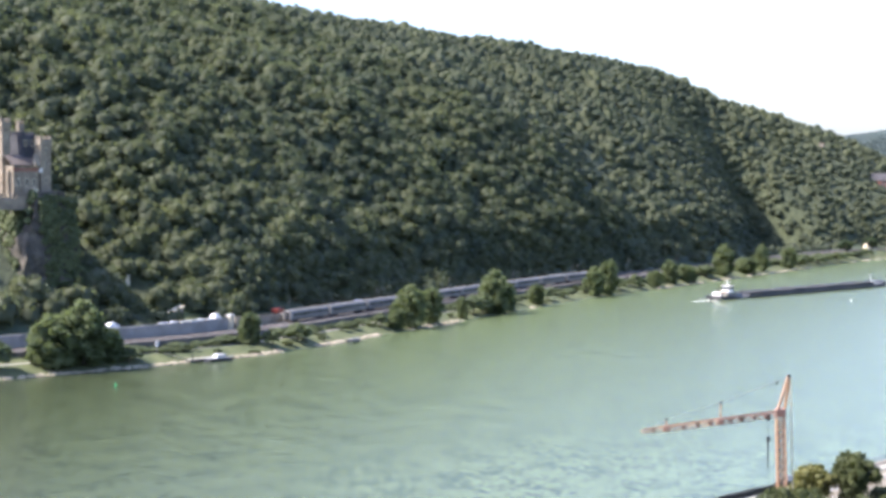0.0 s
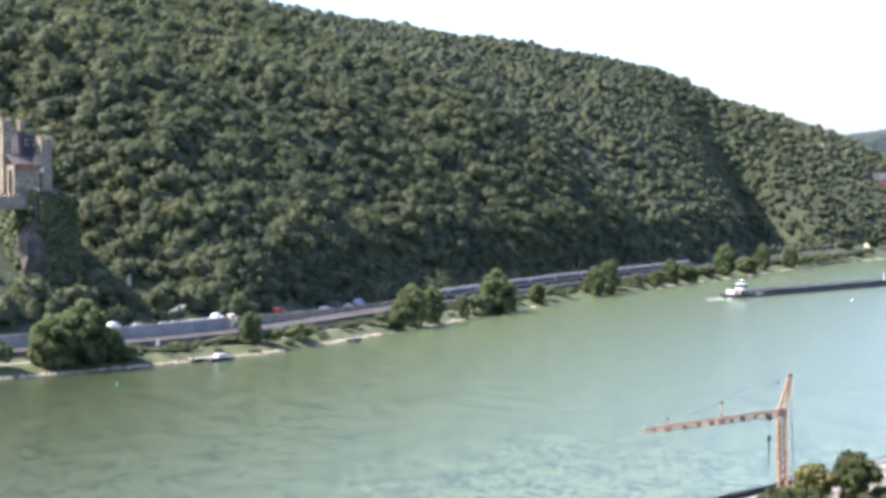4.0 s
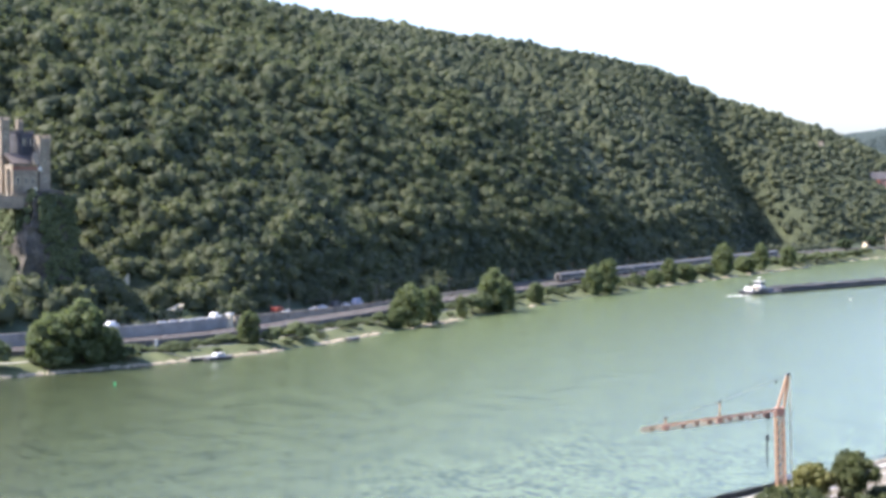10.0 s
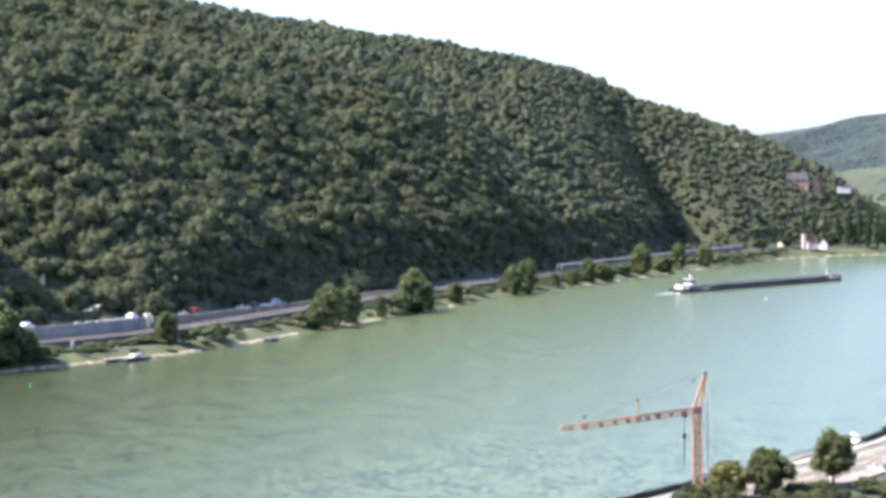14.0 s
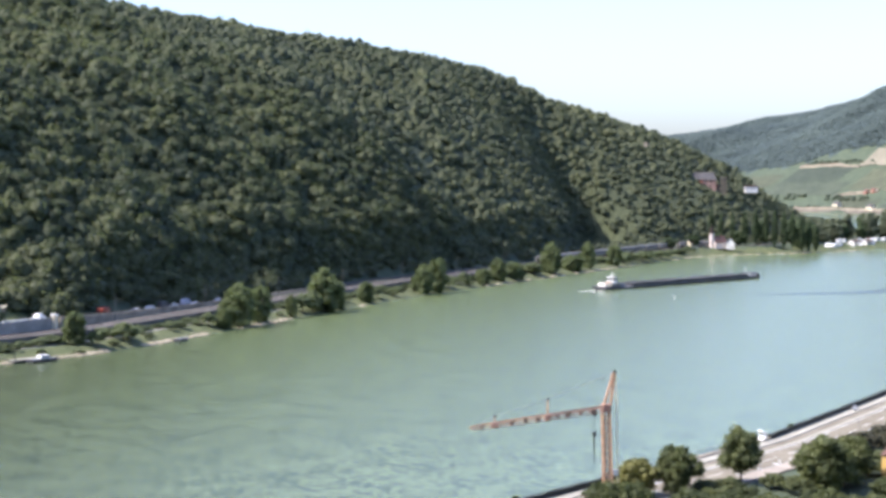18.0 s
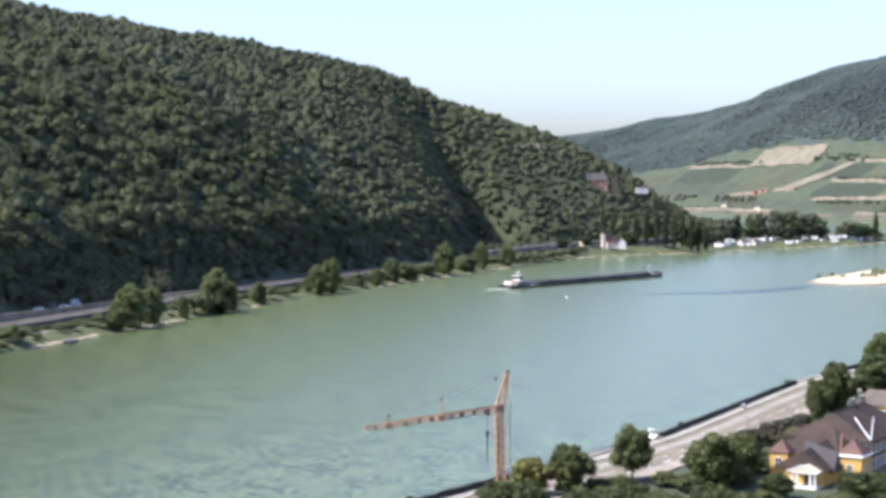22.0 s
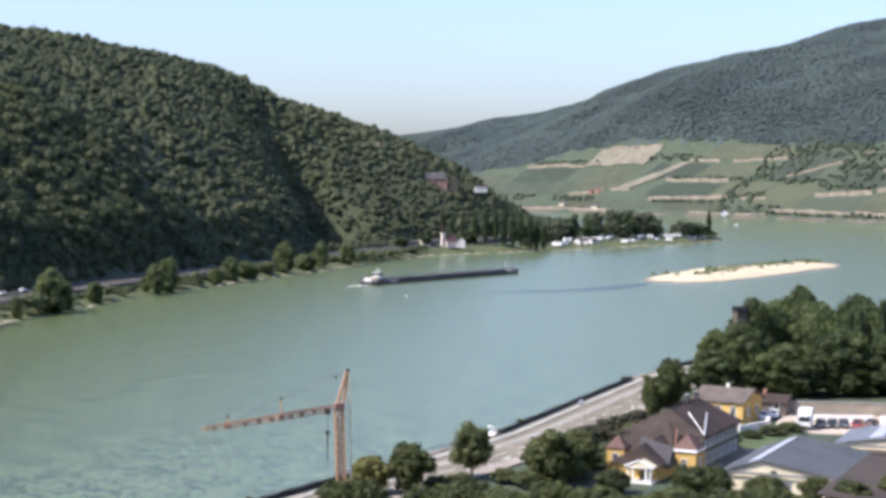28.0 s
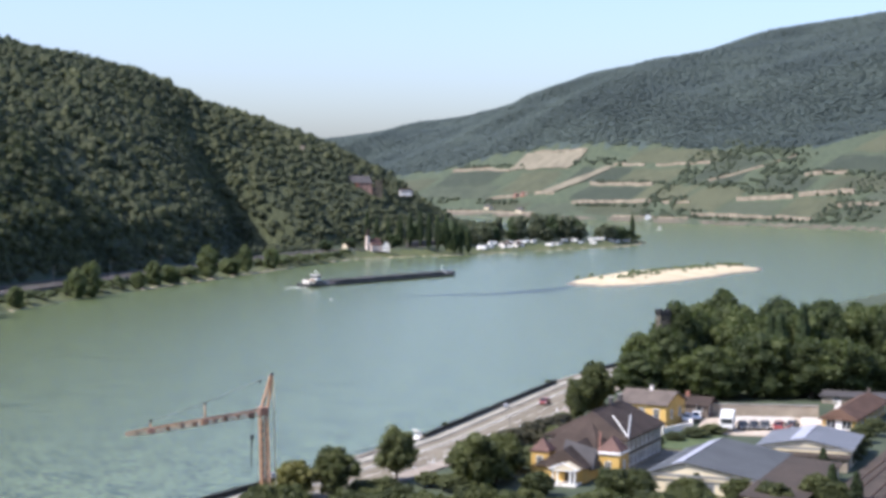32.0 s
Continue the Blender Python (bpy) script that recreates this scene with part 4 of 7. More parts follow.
def crag():
    """A steep slate rock with a sloping sunlit side and a sheer shaded one, meeting in a sharp edge at its origin."""
    bm = bmesh.new()
    n, m = 16, 44
    rows = []
    for k in range(n):
        t = k / (n - 1)
        drop = 27 * t
        x0, x1, y0, y1 = -26.0, 0.13 * drop, -0.3 * drop, 9.0 + 0.15 * drop
        ring = []
        for j in range(m):
            q = 4 * j / m
            side, f = int(q), q - int(q)
            corners = ((x0, y0), (x1, y0), (x1, y1), (x0, y1))
            (ax, ay), (bx, by) = corners[side], corners[(side + 1) % 4]
            x, y = ax + (bx - ax) * f, ay + (by - ay) * f
            c = Vector((x * 0.19, y * 0.19, drop * 0.16))
            e = 1.6 * noise.noise(c) + 0.9 * noise.noise(c * 2.7)
            ring.append(bm.verts.new((x + e, y + 1.6 * noise.noise(c + Vector((7, 0, 3))), -drop + 0.8 * noise.noise(c * 2 + Vector((0, 9, 0))))))
        rows.append(ring)
    for p, q in zip(rows, rows[1:]):
        for j in range(m):
            bm.faces.new((p[j], p[(j + 1) % m], q[(j + 1) % m], q[j]))
    bm.faces.new(rows[0])
    return bm


def crag_scrub():
    """Ivy and bushes on the sunlit side of the rock and along its ledge, a few on the sheer side."""
    rng = np.random.default_rng(61)
    pl, sz = [], []
    for k in range(900):
        drop = 27 * rng.random()
        if rng.random() < 0.55:
            x = -rng.uniform(0.5, 25)
            if x > -4.5 and 3 < drop < 21 and rng.random() < 0.85:
                continue
            pl.append((x, -0.3 * drop - 0.2, -drop))
        else:
            pl.append((0.13 * drop + 0.2, rng.uniform(0.8, 13), -drop - 1))
        sz.append(rng.uniform(0.6, 1.9))
    for k in range(60):
        pl.append((-rng.uniform(0, 22), rng.uniform(-0.6, 0.8), 0.2))
        sz.append(rng.uniform(0.3, 0.8))
    ts = [lobed_template(4, k + 80, rng, -0.6, 24) for k in range(6)]
    return scatter("crag_scrub", ts, np.array(pl), np.array(sz), np.ones(len(sz)), LEAVES_BANK, rng)


CRAG = castle_place(6.6, -6.5, 47.2)
tagged(finish("castle_rock", crag(), ROCK), "steep dark slate crag below the castle, one side sheer", "rock").matrix_world = CRAG
tagged(crag_scrub(), "green ivy and bushes clinging to the castle rock", "scrub", kind="stuff").matrix_world = CRAG


def battlement(bm, x0, x1, y0, y1, z, tooth=1.0, high=1.1):
    """Merlons round the top of a tower or wall."""
    nx, ny = max(2, round((x1 - x0) / (2 * tooth))), max(2, round((y1 - y0) / (2 * tooth)))
    for i in range(nx):
        a = x0 + (x1 - x0) * (i + 0.25) / nx
        for y in (y0, y1 - 0.4):
            box(bm, a, a + (x1 - x0) / nx * 0.55, y, y + 0.4, z, z + high)
    for i in range(ny):
        a = y0 + (y1 - y0) * (i + 0.25) / ny
        for x in (x0, x1 - 0.4):
            box(bm, x, x + 0.4, a, a + (y1 - y0) / ny * 0.55, z, z + high)
    return bm


castle = thing("castle", pose(0, 0, 0), "old tan stone castle with battlemented towers on a crag", "castle")


def castle_block(name, right, deep, wx, wy, z0, z1, material, label="", teeth=0.0, corbel=0.0):
    """A block of the castle, its walls in line with the others; battlements and a corbelled head where asked."""
    m = castle_place(right, deep, 0)
    bm = box(bmesh.new(), -wx / 2, wx / 2, -wy / 2, wy / 2, z0, z1, m)
    ob = part(name, bm, material, castle, label)
    if corbel:
        head = box(bmesh.new(), -wx / 2 - corbel, wx / 2 + corbel, -wy / 2 - corbel, wy / 2 + corbel, z1 - 1.7, z1)
        for i in range(max(2, int(wx / 0.9))):
            a = -wx / 2 + (i + 0.5) * wx / max(2, int(wx / 0.9))
            for y in (-wy / 2 - corbel, wy / 2):
                box(head, a - 0.16, a + 0.16, y, y + corbel, z1 - 2.4, z1 - 1.7)
        bmesh.ops.transform(head, matrix=m, verts=head.verts)
        part("corbelled_head", head, material, ob)
    if teeth:
        top = battlement(bmesh.new(), -wx / 2 - corbel, wx / 2 + corbel, -wy / 2 - corbel, wy / 2 + corbel, z1, teeth)
        bmesh.ops.transform(top, matrix=m, verts=top.verts)
        part("battlement", top, material, ob)
    return ob, m


def castle_opening(parent, m, x, y, z, w, h, front):
    """A dark window with a pale surround, on the shaded front (+x) or the sunlit side (-y)."""
    if front:
        a, b = (x - 0.05, x + 0.06, y - w / 2, y + w / 2), (x - 0.05, x + 0.04, y - w / 2 - 0.15, y + w / 2 + 0.15)
    else:
        a, b = (x - w / 2, x + w / 2, y - 0.06, y + 0.05), (x - w / 2 - 0.15, x + w / 2 + 0.15, y - 0.04, y + 0.05)
    f = part("window_surround", box(bmesh.new(), *b, z - 0.15, z + h + 0.15, m), CREAM, parent)
    part("pane", box(bmesh.new(), *a, z, z + h, m), GLASS, f)


keep, km = castle_block("keep", -2.9, 0, 2.8, 2.8, 46, 68.2, CASTLE, "tall square keep of tan stone", 0.5, 0.22)
for z in (52.5, 57.5, 62.5):
    castle_opening(keep, km, 0, -1.4, z, 0.45, 1.3, False)
    castle_opening(keep, km, 1.4, 0.2, z + 1, 0.4, 1.2, True)
stair, _ = castle_block("stair_turret", 1.9, 5.5, 1.5, 1.5, 58, 67.6, CASTLE, "slim stair turret", 0.35, 0.15)
hall, hm = castle_block("hall", 2.6, 3.5, 7.0, 4.6, 46, 64.2, DARK_SLATE, "dark slate-clad hall between the towers", 0.6)
for y in (-1.2, 1.2):
    castle_opening(hall, hm, 3.5, y, 61, 0.7, 1.6, True)
tower, tm = castle_block("corner_tower", 8.4, 1.0, 3.6, 3.6, 43, 62.9, CASTLE, "square corner tower above the cliff", 0.55, 0.2)
for z in (50, 55, 59):
    castle_opening(tower, tm, 1.8, 0, z, 0.5, 1.4, True)
castle_opening(tower, tm, 0.2, -1.8, 56, 0.45, 1.3, False)
low_range, lm = castle_block("residential_range", 2.4, -2.2, 4.2, 8.6, 45.5, 55.0, CASTLE, "lower range of brown stone facing the river")
roof = solid([(-2.3, -4.6, 58.0), (2.5, -4.6, 55.0), (2.5, 4.6, 55.0), (-2.3, 4.6, 58.0), (-2.3, -4.6, 58.3), (2.5, -4.6, 55.3), (2.5, 4.6, 55.3), (-2.3, 4.6, 58.3)],
             [(3, 2, 1, 0), (4, 5, 6, 7), (0, 1, 5, 4), (1, 2, 6, 5), (2, 3, 7, 6), (3, 0, 4, 7)])
bmesh.ops.transform(roof, matrix=lm, verts=roof.verts)
part("range_roof", roof, OLD_ROOF, low_range, "brown lean-to roof")
part("brick_band", box(bmesh.new(), 2.08, 2.16, -4.25, 4.25, 53.3, 54.4, lm), REDSTONE, low_range, "reddish brick band")
for y in (-2.6, 0.3, 2.6):
    castle_opening(low_range, lm, 2.1, y, 49.2, 0.6, 1.9, True)
castle_block("buttress", -1.5, -4.6, 0.9, 1.2, 45.5, 53.5, CASTLE, "sunlit stone buttress")
gable = solid([(1.2, 2.4, 55.0), (3.4, 2.4, 55.0), (2.3, 2.4, 58.4), (1.2, 4.2, 55.0), (3.4, 4.2, 55.0), (2.3, 4.2, 58.4)],
              [(0, 1, 2), (3, 5, 4), (0, 2, 5, 3), (1, 4, 5, 2), (0, 3, 4, 1)])
bmesh.ops.transform(gable, matrix=lm, verts=gable.verts)
part("stone_gable", gable, CASTLE, castle)
castle_block("terrace", -2.0, -5.4, 5.2, 17.0, 42.0, 45.6, CASTLE, "rough stone terrace on the rock", 0.7)
castle_block("terrace_pier", 6.2, -5.8, 1.2, 1.2, 44.0, 48.2, CREAM, "pale pier at the terrace's corner")
castle_block("oriel", 7.7, -1.4, 0.9, 0.9, 53.0, 54.3, WHITEWASH, "small white oriel")
for x, y, w, h in PATH_WALLS:
    ob = thing("terrace_wall", heading(x, y, ground_at(x, y) - 1, 40), "short pale terrace wall on the castle path", "wall", "walls of the castle path")
    part("stonework", solid([(-w / 2, -0.5, 0), (w / 2, -0.5, 0), (w / 2, 0.5, 0), (-w / 2, 0.5, 0), (-w / 2, -0.4, h * 0.7), (w / 2, -0.4, h), (w / 2, 0.4, h), (-w / 2, 0.4, h * 0.7)],
                            [(3, 2, 1, 0), (4, 5, 6, 7), (0, 1, 5, 4), (1, 2, 6, 5), (2, 3, 7, 6), (3, 0, 4, 7)]), CREAM, ob)
    part("coping", a_box(w / 2 - 0.5, w / 2 + 0.1, -0.6, 0.6, h, h + 0.3, bevel=0.05), WHITEWASH, ob)
hut_x, hut_y = -85.6, 530.5
hut = thing("shed", heading(hut_x, hut_y, ground_at(hut_x, hut_y) - 2.4, 50), "small shed with a pale sloping roof on the grassy slope", "shed")
part("wall", solid([(-4, -1.4, -1), (4, -1.4, -1), (4, 1.4, -1), (-4, 1.4, -1), (-4, -1.4, 1.6), (4, -1.4, 4.6), (4, 1.4, 4.6), (-4, 1.4, 1.6)],
                   [(3, 2, 1, 0), (4, 5, 6, 7), (0, 1, 5, 4), (1, 2, 6, 5), (2, 3, 7, 6), (3, 0, 4, 7)]), WALLSTONE, hut)
part("roof", solid([(-4.4, -1.8, 1.6), (4.4, -1.8, 4.9), (4.4, 1.8, 4.9), (-4.4, 1.8, 1.6), (-4.4, -1.8, 1.9), (4.4, -1.8, 5.2), (4.4, 1.8, 5.2), (-4.4, 1.8, 1.9)],
                   [(3, 2, 1, 0), (4, 5, 6, 7), (0, 1, 5, 4), (1, 2, 6, 5), (2, 3, 7, 6), (3, 0, 4, 7)]), CREAM, hut, "pale sheet roof")

# ---- vehicles ----


def car_body(long, wide, high, nose, cabin0, cabin1):
    """A rounded car body with bonnet, cabin and boot, x forward."""
    h, w = high, wide / 2
    side = [(-long / 2, 0.35), (-long / 2, 0.62 * h), (cabin0 - 0.5, 0.66 * h), (cabin0 + 0.25, h), (cabin1 - 0.5, h),
            (cabin1 + 0.45, 0.62 * h), (long / 2 - 0.1, nose * h), (long / 2, 0.35)]
    bm = bmesh.new()
    left = [bm.verts.new((x, w * (0.82 if z > 0.8 * h else 1), z)) for x, z in side]
    right = [bm.verts.new((x, -w * (0.82 if z > 0.8 * h else 1), z)) for x, z in side]
    bm.faces.new(left[::-1])
    bm.faces.new(right)
    for i in range(len(side)):
        j = (i + 1) % len(side)
        bm.faces.new((left[i], left[j], right[j], right[i]))
    bmesh.ops.bevel(bm, geom=list(bm.edges), offset=0.06, segments=1, affect="EDGES")
    return bm


def car(m, paint, label, long=4.3, wide=1.75, high=1.45, category="car", group=""):
    ob = thing("car" if category == "car" else category, m, label, category, group)
    c0, c1 = -long * 0.36, long * 0.22
    part("body", car_body(long, wide, high, 0.5, c0, c1), paint, ob)
    w = wide / 2
    for y in (-w * 0.93, w * 0.93):
        part("side_window", box(bmesh.new(), c0 + 0.2, c1 - 0.3, y - 0.03, y + 0.03, high * 0.68, high * 0.92), GLASS, ob)
    part("windscreen", solid([(c1 + 0.42, -w * 0.75, high * 0.65), (c1 + 0.42, w * 0.75, high * 0.65), (c1 - 0.42, w * 0.7, high * 0.98), (c1 - 0.42, -w * 0.7, high * 0.98)], [(0, 1, 2, 3)]), GLASS, ob)
    part("rear_window", solid([(c0 - 0.52, -w * 0.75, high * 0.69), (c0 - 0.52, w * 0.75, high * 0.69), (c0 + 0.2, w * 0.7, high * 0.99), (c0 + 0.2, -w * 0.7, high * 0.99)], [(0, 1, 2, 3)]), GLASS, ob)
    for x in (-long * 0.31, long * 0.31):
        for y in (-w + 0.1, w - 0.1):
            wheel = part("wheel", a_tube((x, y - 0.1, 0.32), (x, y + 0.1, 0.32), 0.32, n=12), RUBBER, ob)
            part("rim", a_tube((x, y - 0.12, 0.32), (x, y + 0.12, 0.32), 0.19, n=10), STEEL, wheel)
    for y in (-w * 0.7, w * 0.7):
        part("headlight", a_box(long / 2 - 0.06, long / 2 + 0.02, y - 0.18, y + 0.18, 0.5, 0.66), WHITE, ob)
    return ob


def van(m, paint, label, long=5.6, high=2.5, group=""):
    ob = thing("van", m, label, "van", group)
    part("body", car_body(long, 2.0, high, 0.42, -long * 0.5 + 0.55, long * 0.3), paint, ob)
    part("windscreen", a_box(long * 0.3, long * 0.38, -0.8, 0.8, high * 0.66, high * 0.9), GLASS, ob)
    for y in (-1.0, 1.0):
        part("side_window", a_box(long * 0.12, long * 0.27, y - 0.04, y + 0.04, high * 0.64, high * 0.9), GLASS, ob)
    for x in (-long * 0.3, long * 0.32):
        for y in (-0.9, 0.9):
            part("wheel", a_tube((x, y - 0.12, 0.36), (x, y + 0.12, 0.36), 0.36, n=12), RUBBER, ob)
    return ob


def lorry(m, cab_paint, box_paint, label, long=8.0, high=3.5, category="lorry"):
    ob = thing("lorry", m, label, category)
    part("chassis", a_box(-long / 2, long / 2, -0.9, 0.9, 0.6, 0.9), BLACK, ob)
    part("box_body", a_box(-long / 2, long / 2 - 2.3, -1.25, 1.25, 0.9, high, bevel=0.06), box_paint, ob)
    cab = part("cab", a_box(long / 2 - 2.1, long / 2, -1.2, 1.2, 0.55, min(high, 2.9), bevel=0.12), cab_paint, ob)
    part("windscreen", a_box(long / 2 - 0.02, long / 2 + 0.03, -1.0, 1.0, 1.6, 2.5), GLASS, cab)
    part("side_window", a_box(long / 2 - 1.2, long / 2 - 0.3, -1.23, 1.23, 1.7, 2.4), GLASS, cab)
    for x in (-long * 0.34, -long * 0.2, long * 0.36):
        for y in (-1.05, 1.05):
            part("wheel", a_tube((x, y - 0.15, 0.48), (x, y + 0.15, 0.48), 0.48, n=12), RUBBER, ob)
    return ob


def on_west_road(u, s=30.5):
    x, y, h = west_at(u, s)
    return heading(x, y, float(np.interp(u, ROAD_U, ROAD_Z)) + 0.01, h)


van(on_west_road(1217, 33), WHITE, "white van parked by the roadside below the wood", 4.0, 2.0)
van(on_west_road(1266, 32.4), WHITE, "white delivery van parked beside the riverside road", 3.8, 2.0)
lorry(on_west_road(1306, 32.6), REDSTONE, RED_PAINT, "red lorry with a loading crane parked on the road", 5.2, 2.3)
for k, (u, s) in enumerate(((1336, 32.6), (1345, 32.4), (1353, 32.6), (1361, 32.2))):
    (van if k % 2 else car)(on_west_road(u, s), (WHITE, GREY_CAR, WHITEWASH, PALE_SHEET)[k],
                            ("white", "dark grey", "off-white", "pale grey")[k] + " vehicle standing in a row beside the riverside road", group="row of parked vehicles")
WEST_CARS = [car(on_west_road(u, 28.8), WHITE, "white car driving along the riverside road", group="cars on the riverside road") for u in (1253, 1236, 1195)]

# ---- train ----
TRACK_S = 22.1


def coach():
    ob = thing("coach", pose(0, 0, 0), "silver-grey passenger coach of a long train", "train coach", "coaches of the train")
    sec = [(-1.4, 0.7), (-1.45, 1.2), (-1.45, 2.9), (-1.2, 3.5), (-0.7, 3.85), (0.7, 3.85), (1.2, 3.5), (1.45, 2.9), (1.45, 1.2), (1.4, 0.7)]
    bm = bmesh.new()
    rings = [[bm.verts.new((x, y, z)) for y, z in sec] for x in (-12.9, 12.9)]
    n = len(sec)
    for i in range(n):
        bm.faces.new((rings[0][i], rings[0][(i + 1) % n], rings[1][(i + 1) % n], rings[1][i]))
    bm.faces.new(rings[0][::-1])
    bm.faces.new(rings[1])
    part("body", bm, TRAIN_GREY, ob)
    for y in (-1.46, 1.46):
        for k in range(10):
            x = -11 + 2.35 * k
            part("window", a_box(x, x + 1.6, y - 0.02, y + 0.02, 1.95, 2.75), GLASS, ob)
        part("door", a_box(-12.6, -11.7, y - 0.03, y + 0.03, 0.8, 2.9), STEEL, ob)
    part("gangway", a_box(-13.2, -12.9, -0.7, 0.7, 0.9, 3.2), BLACK, ob)
    for x in (-9, 9):
        bogie = part("bogie", a_box(x - 1.7, x + 1.7, -1.1, 1.1, 0.3, 0.75), BLACK, ob)
        for dx in (-1.2, 1.2):
            part("wheel", a_tube((x + dx, -0.8, 0.4), (x + dx, 0.8, 0.4), 0.42, n=12), RUST, bogie)
    return ob


COACHES = [coach()]
for _ in range(10):
    COACHES.append(copy_thing(COACHES[0], pose(0, 0, 0)))

# ---- landing stage and small boats ----
def small_boat(m, label, long, wide, hull_paint, cabin=True):
    ob = thing("boat", m, label, "boat")
    w = wide / 2
    low = [(-long / 2, -w * 0.8), (long * 0.2, -w * 0.85), (long / 2 - 0.6, 0), (long * 0.2, w * 0.85), (-long / 2, w * 0.8)]
    top = [(-long / 2 - 0.1, -w), (long * 0.22, -w), (long / 2, 0), (long * 0.22, w), (-long / 2 - 0.1, w)]
    part("hull", a_prism(low, -0.3, 0.9, top), hull_paint, ob)
    part("deck", a_prism([(x * 0.94, y * 0.88) for x, y in top], 0.88, 0.97), DECK, ob)
    if cabin:
        part("cabin", a_box(-long * 0.2, long * 0.12, -w * 0.6, w * 0.6, 0.95, 1.9, bevel=0.12), WHITE, ob)
        part("window", a_box(-long * 0.17, long * 0.09, -w * 0.62, w * 0.62, 1.45, 1.85), GLASS, ob)
    part("rail", a_tube((long * 0.42, 0, 0.95), (long * 0.42, 0, 1.7), 0.04), STEEL, ob)
    return ob


x, y, h = west_at(1226, -3.5)
small_boat(heading(x, y, 0, h), "dark motor boat with a white cabin moored at the stage", 10, 3.2, DARK_HULL)
x, y, h = west_at(1293, -2.5)
small_boat(heading(x, y, 0, h), "flat dark work boat moored by the stony bank", 7, 2.4, DARK_HULL, False)
x, y, h = west_at(1222, 0.2)
stage = thing("landing_stage", heading(x, y, 0, h), "grey floating landing stage with a gangway", "landing stage")
part("pontoon", a_box(-5, 6, -1.6, 1.2, -0.3, 0.6, bevel=0.1), BLACK, stage)
part("deck", a_box(-4.9, 5.9, -1.5, 1.1, 0.8, 0.9), PAVING, stage)
part("gangway", solid([(-5, 0.2, 0.9), (-5, 1.2, 0.9), (-9, 5.2, 2.6), (-9, 4.2, 2.6), (-5, 0.2, 1.05), (-5, 1.2, 1.05), (-9, 5.2, 2.75), (-9, 4.2, 2.75)],
                      [(3, 2, 1, 0), (4, 5, 6, 7), (0, 1, 5, 4), (1, 2, 6, 5), (2, 3, 7, 6), (3, 0, 4, 7)]), CONCRETE, stage)
for px_ in (-4.5, 5.5):
    part("mooring_pile", a_tube((px_, -1.7, -2), (px_, -1.7, 2.6), 0.16), BLACK, stage)
x, y, h = west_at(1212, 7)
beacon = thing("river_sign", heading(x, y, 2.2, h), "pale river sign board on a post in the grass", "sign")
part("post", a_tube((0, 0, 0), (0, 0, 3.6), 0.12), CONCRETE, beacon)
part("board", a_box(-0.5, 0.5, -0.08, 0.08, 2.2, 3.8), WHITEWASH, beacon)

# ---- chapel, upper castle, poplars and camp at the bend ----


def gable_house(m, name, label, category, long, wide, eave, ridge, wall_paint, roof_paint, windows=3, over=0.4, group="", rows=1, doors=True):
    """A house with a ridge along x, walls, two roof slopes, windows with frames, and a chimney."""
    ob = thing(name, m, label, category, group)
    x, y = long / 2, wide / 2
    walls = part("wall", solid([(-x, -y, -1), (x, -y, -1), (x, y, -1), (-x, y, -1), (-x, -y, eave), (x, -y, eave), (x, y, eave), (-x, y, eave), (-x, 0, ridge), (x, 0, ridge)],
                               [(3, 2, 1, 0), (0, 1, 5, 4), (2, 3, 7, 6), (1, 2, 6, 9, 5), (3, 0, 4, 8, 7), (4, 5, 9, 8), (6, 7, 8, 9)]), wall_paint, ob)
    k = (ridge - eave) / y
    for sy in (-1, 1):
        o = over
        pts = [(-x - o, sy * (y + o), eave - k * o + 0.06), (x + o, sy * (y + o), eave - k * o + 0.06), (x + o, 0, ridge + 0.06), (-x - o, 0, ridge + 0.06)]
        pts += [(a, b, c + 0.22) for a, b, c in pts]
        part("roof", solid(pts, [(3, 2, 1, 0), (4, 5, 6, 7), (0, 1, 5, 4), (1, 2, 6, 5), (2, 3, 7, 6), (3, 0, 4, 7)]), roof_paint, ob)
        for r in range(rows):
            for i in range(windows):
                a = -x + long * (i + 0.5) / windows
                z = 0.9 + r * 2.8
                f = part("window", a_box(a - 0.6, a + 0.6, sy * y - 0.05, sy * y + 0.05, z, z + 1.5), WHITE, ob)
                part("pane", a_box(a - 0.5, a + 0.5, sy * y - 0.07, sy * y + 0.07, z + 0.1, z + 1.4), GLASS, f)
    for sx in (-1, 1):
        for i in (-1, 1):
            f = part("window", a_box(sx * x - 0.05, sx * x + 0.05, i * y * 0.45 - 0.5, i * y * 0.45 + 0.5, 0.9, 2.4), WHITE, ob)
            part("pane", a_box(sx * x - 0.07, sx * x + 0.07, i * y * 0.45 - 0.4, i * y * 0.45 + 0.4, 1.0, 2.3), GLASS, f)
    ch = part("chimney", a_box(x * 0.3, x * 0.3 + 0.7, -0.35, 0.35, ridge - 0.8, ridge + 1.0), REDSTONE, ob)
    return ob


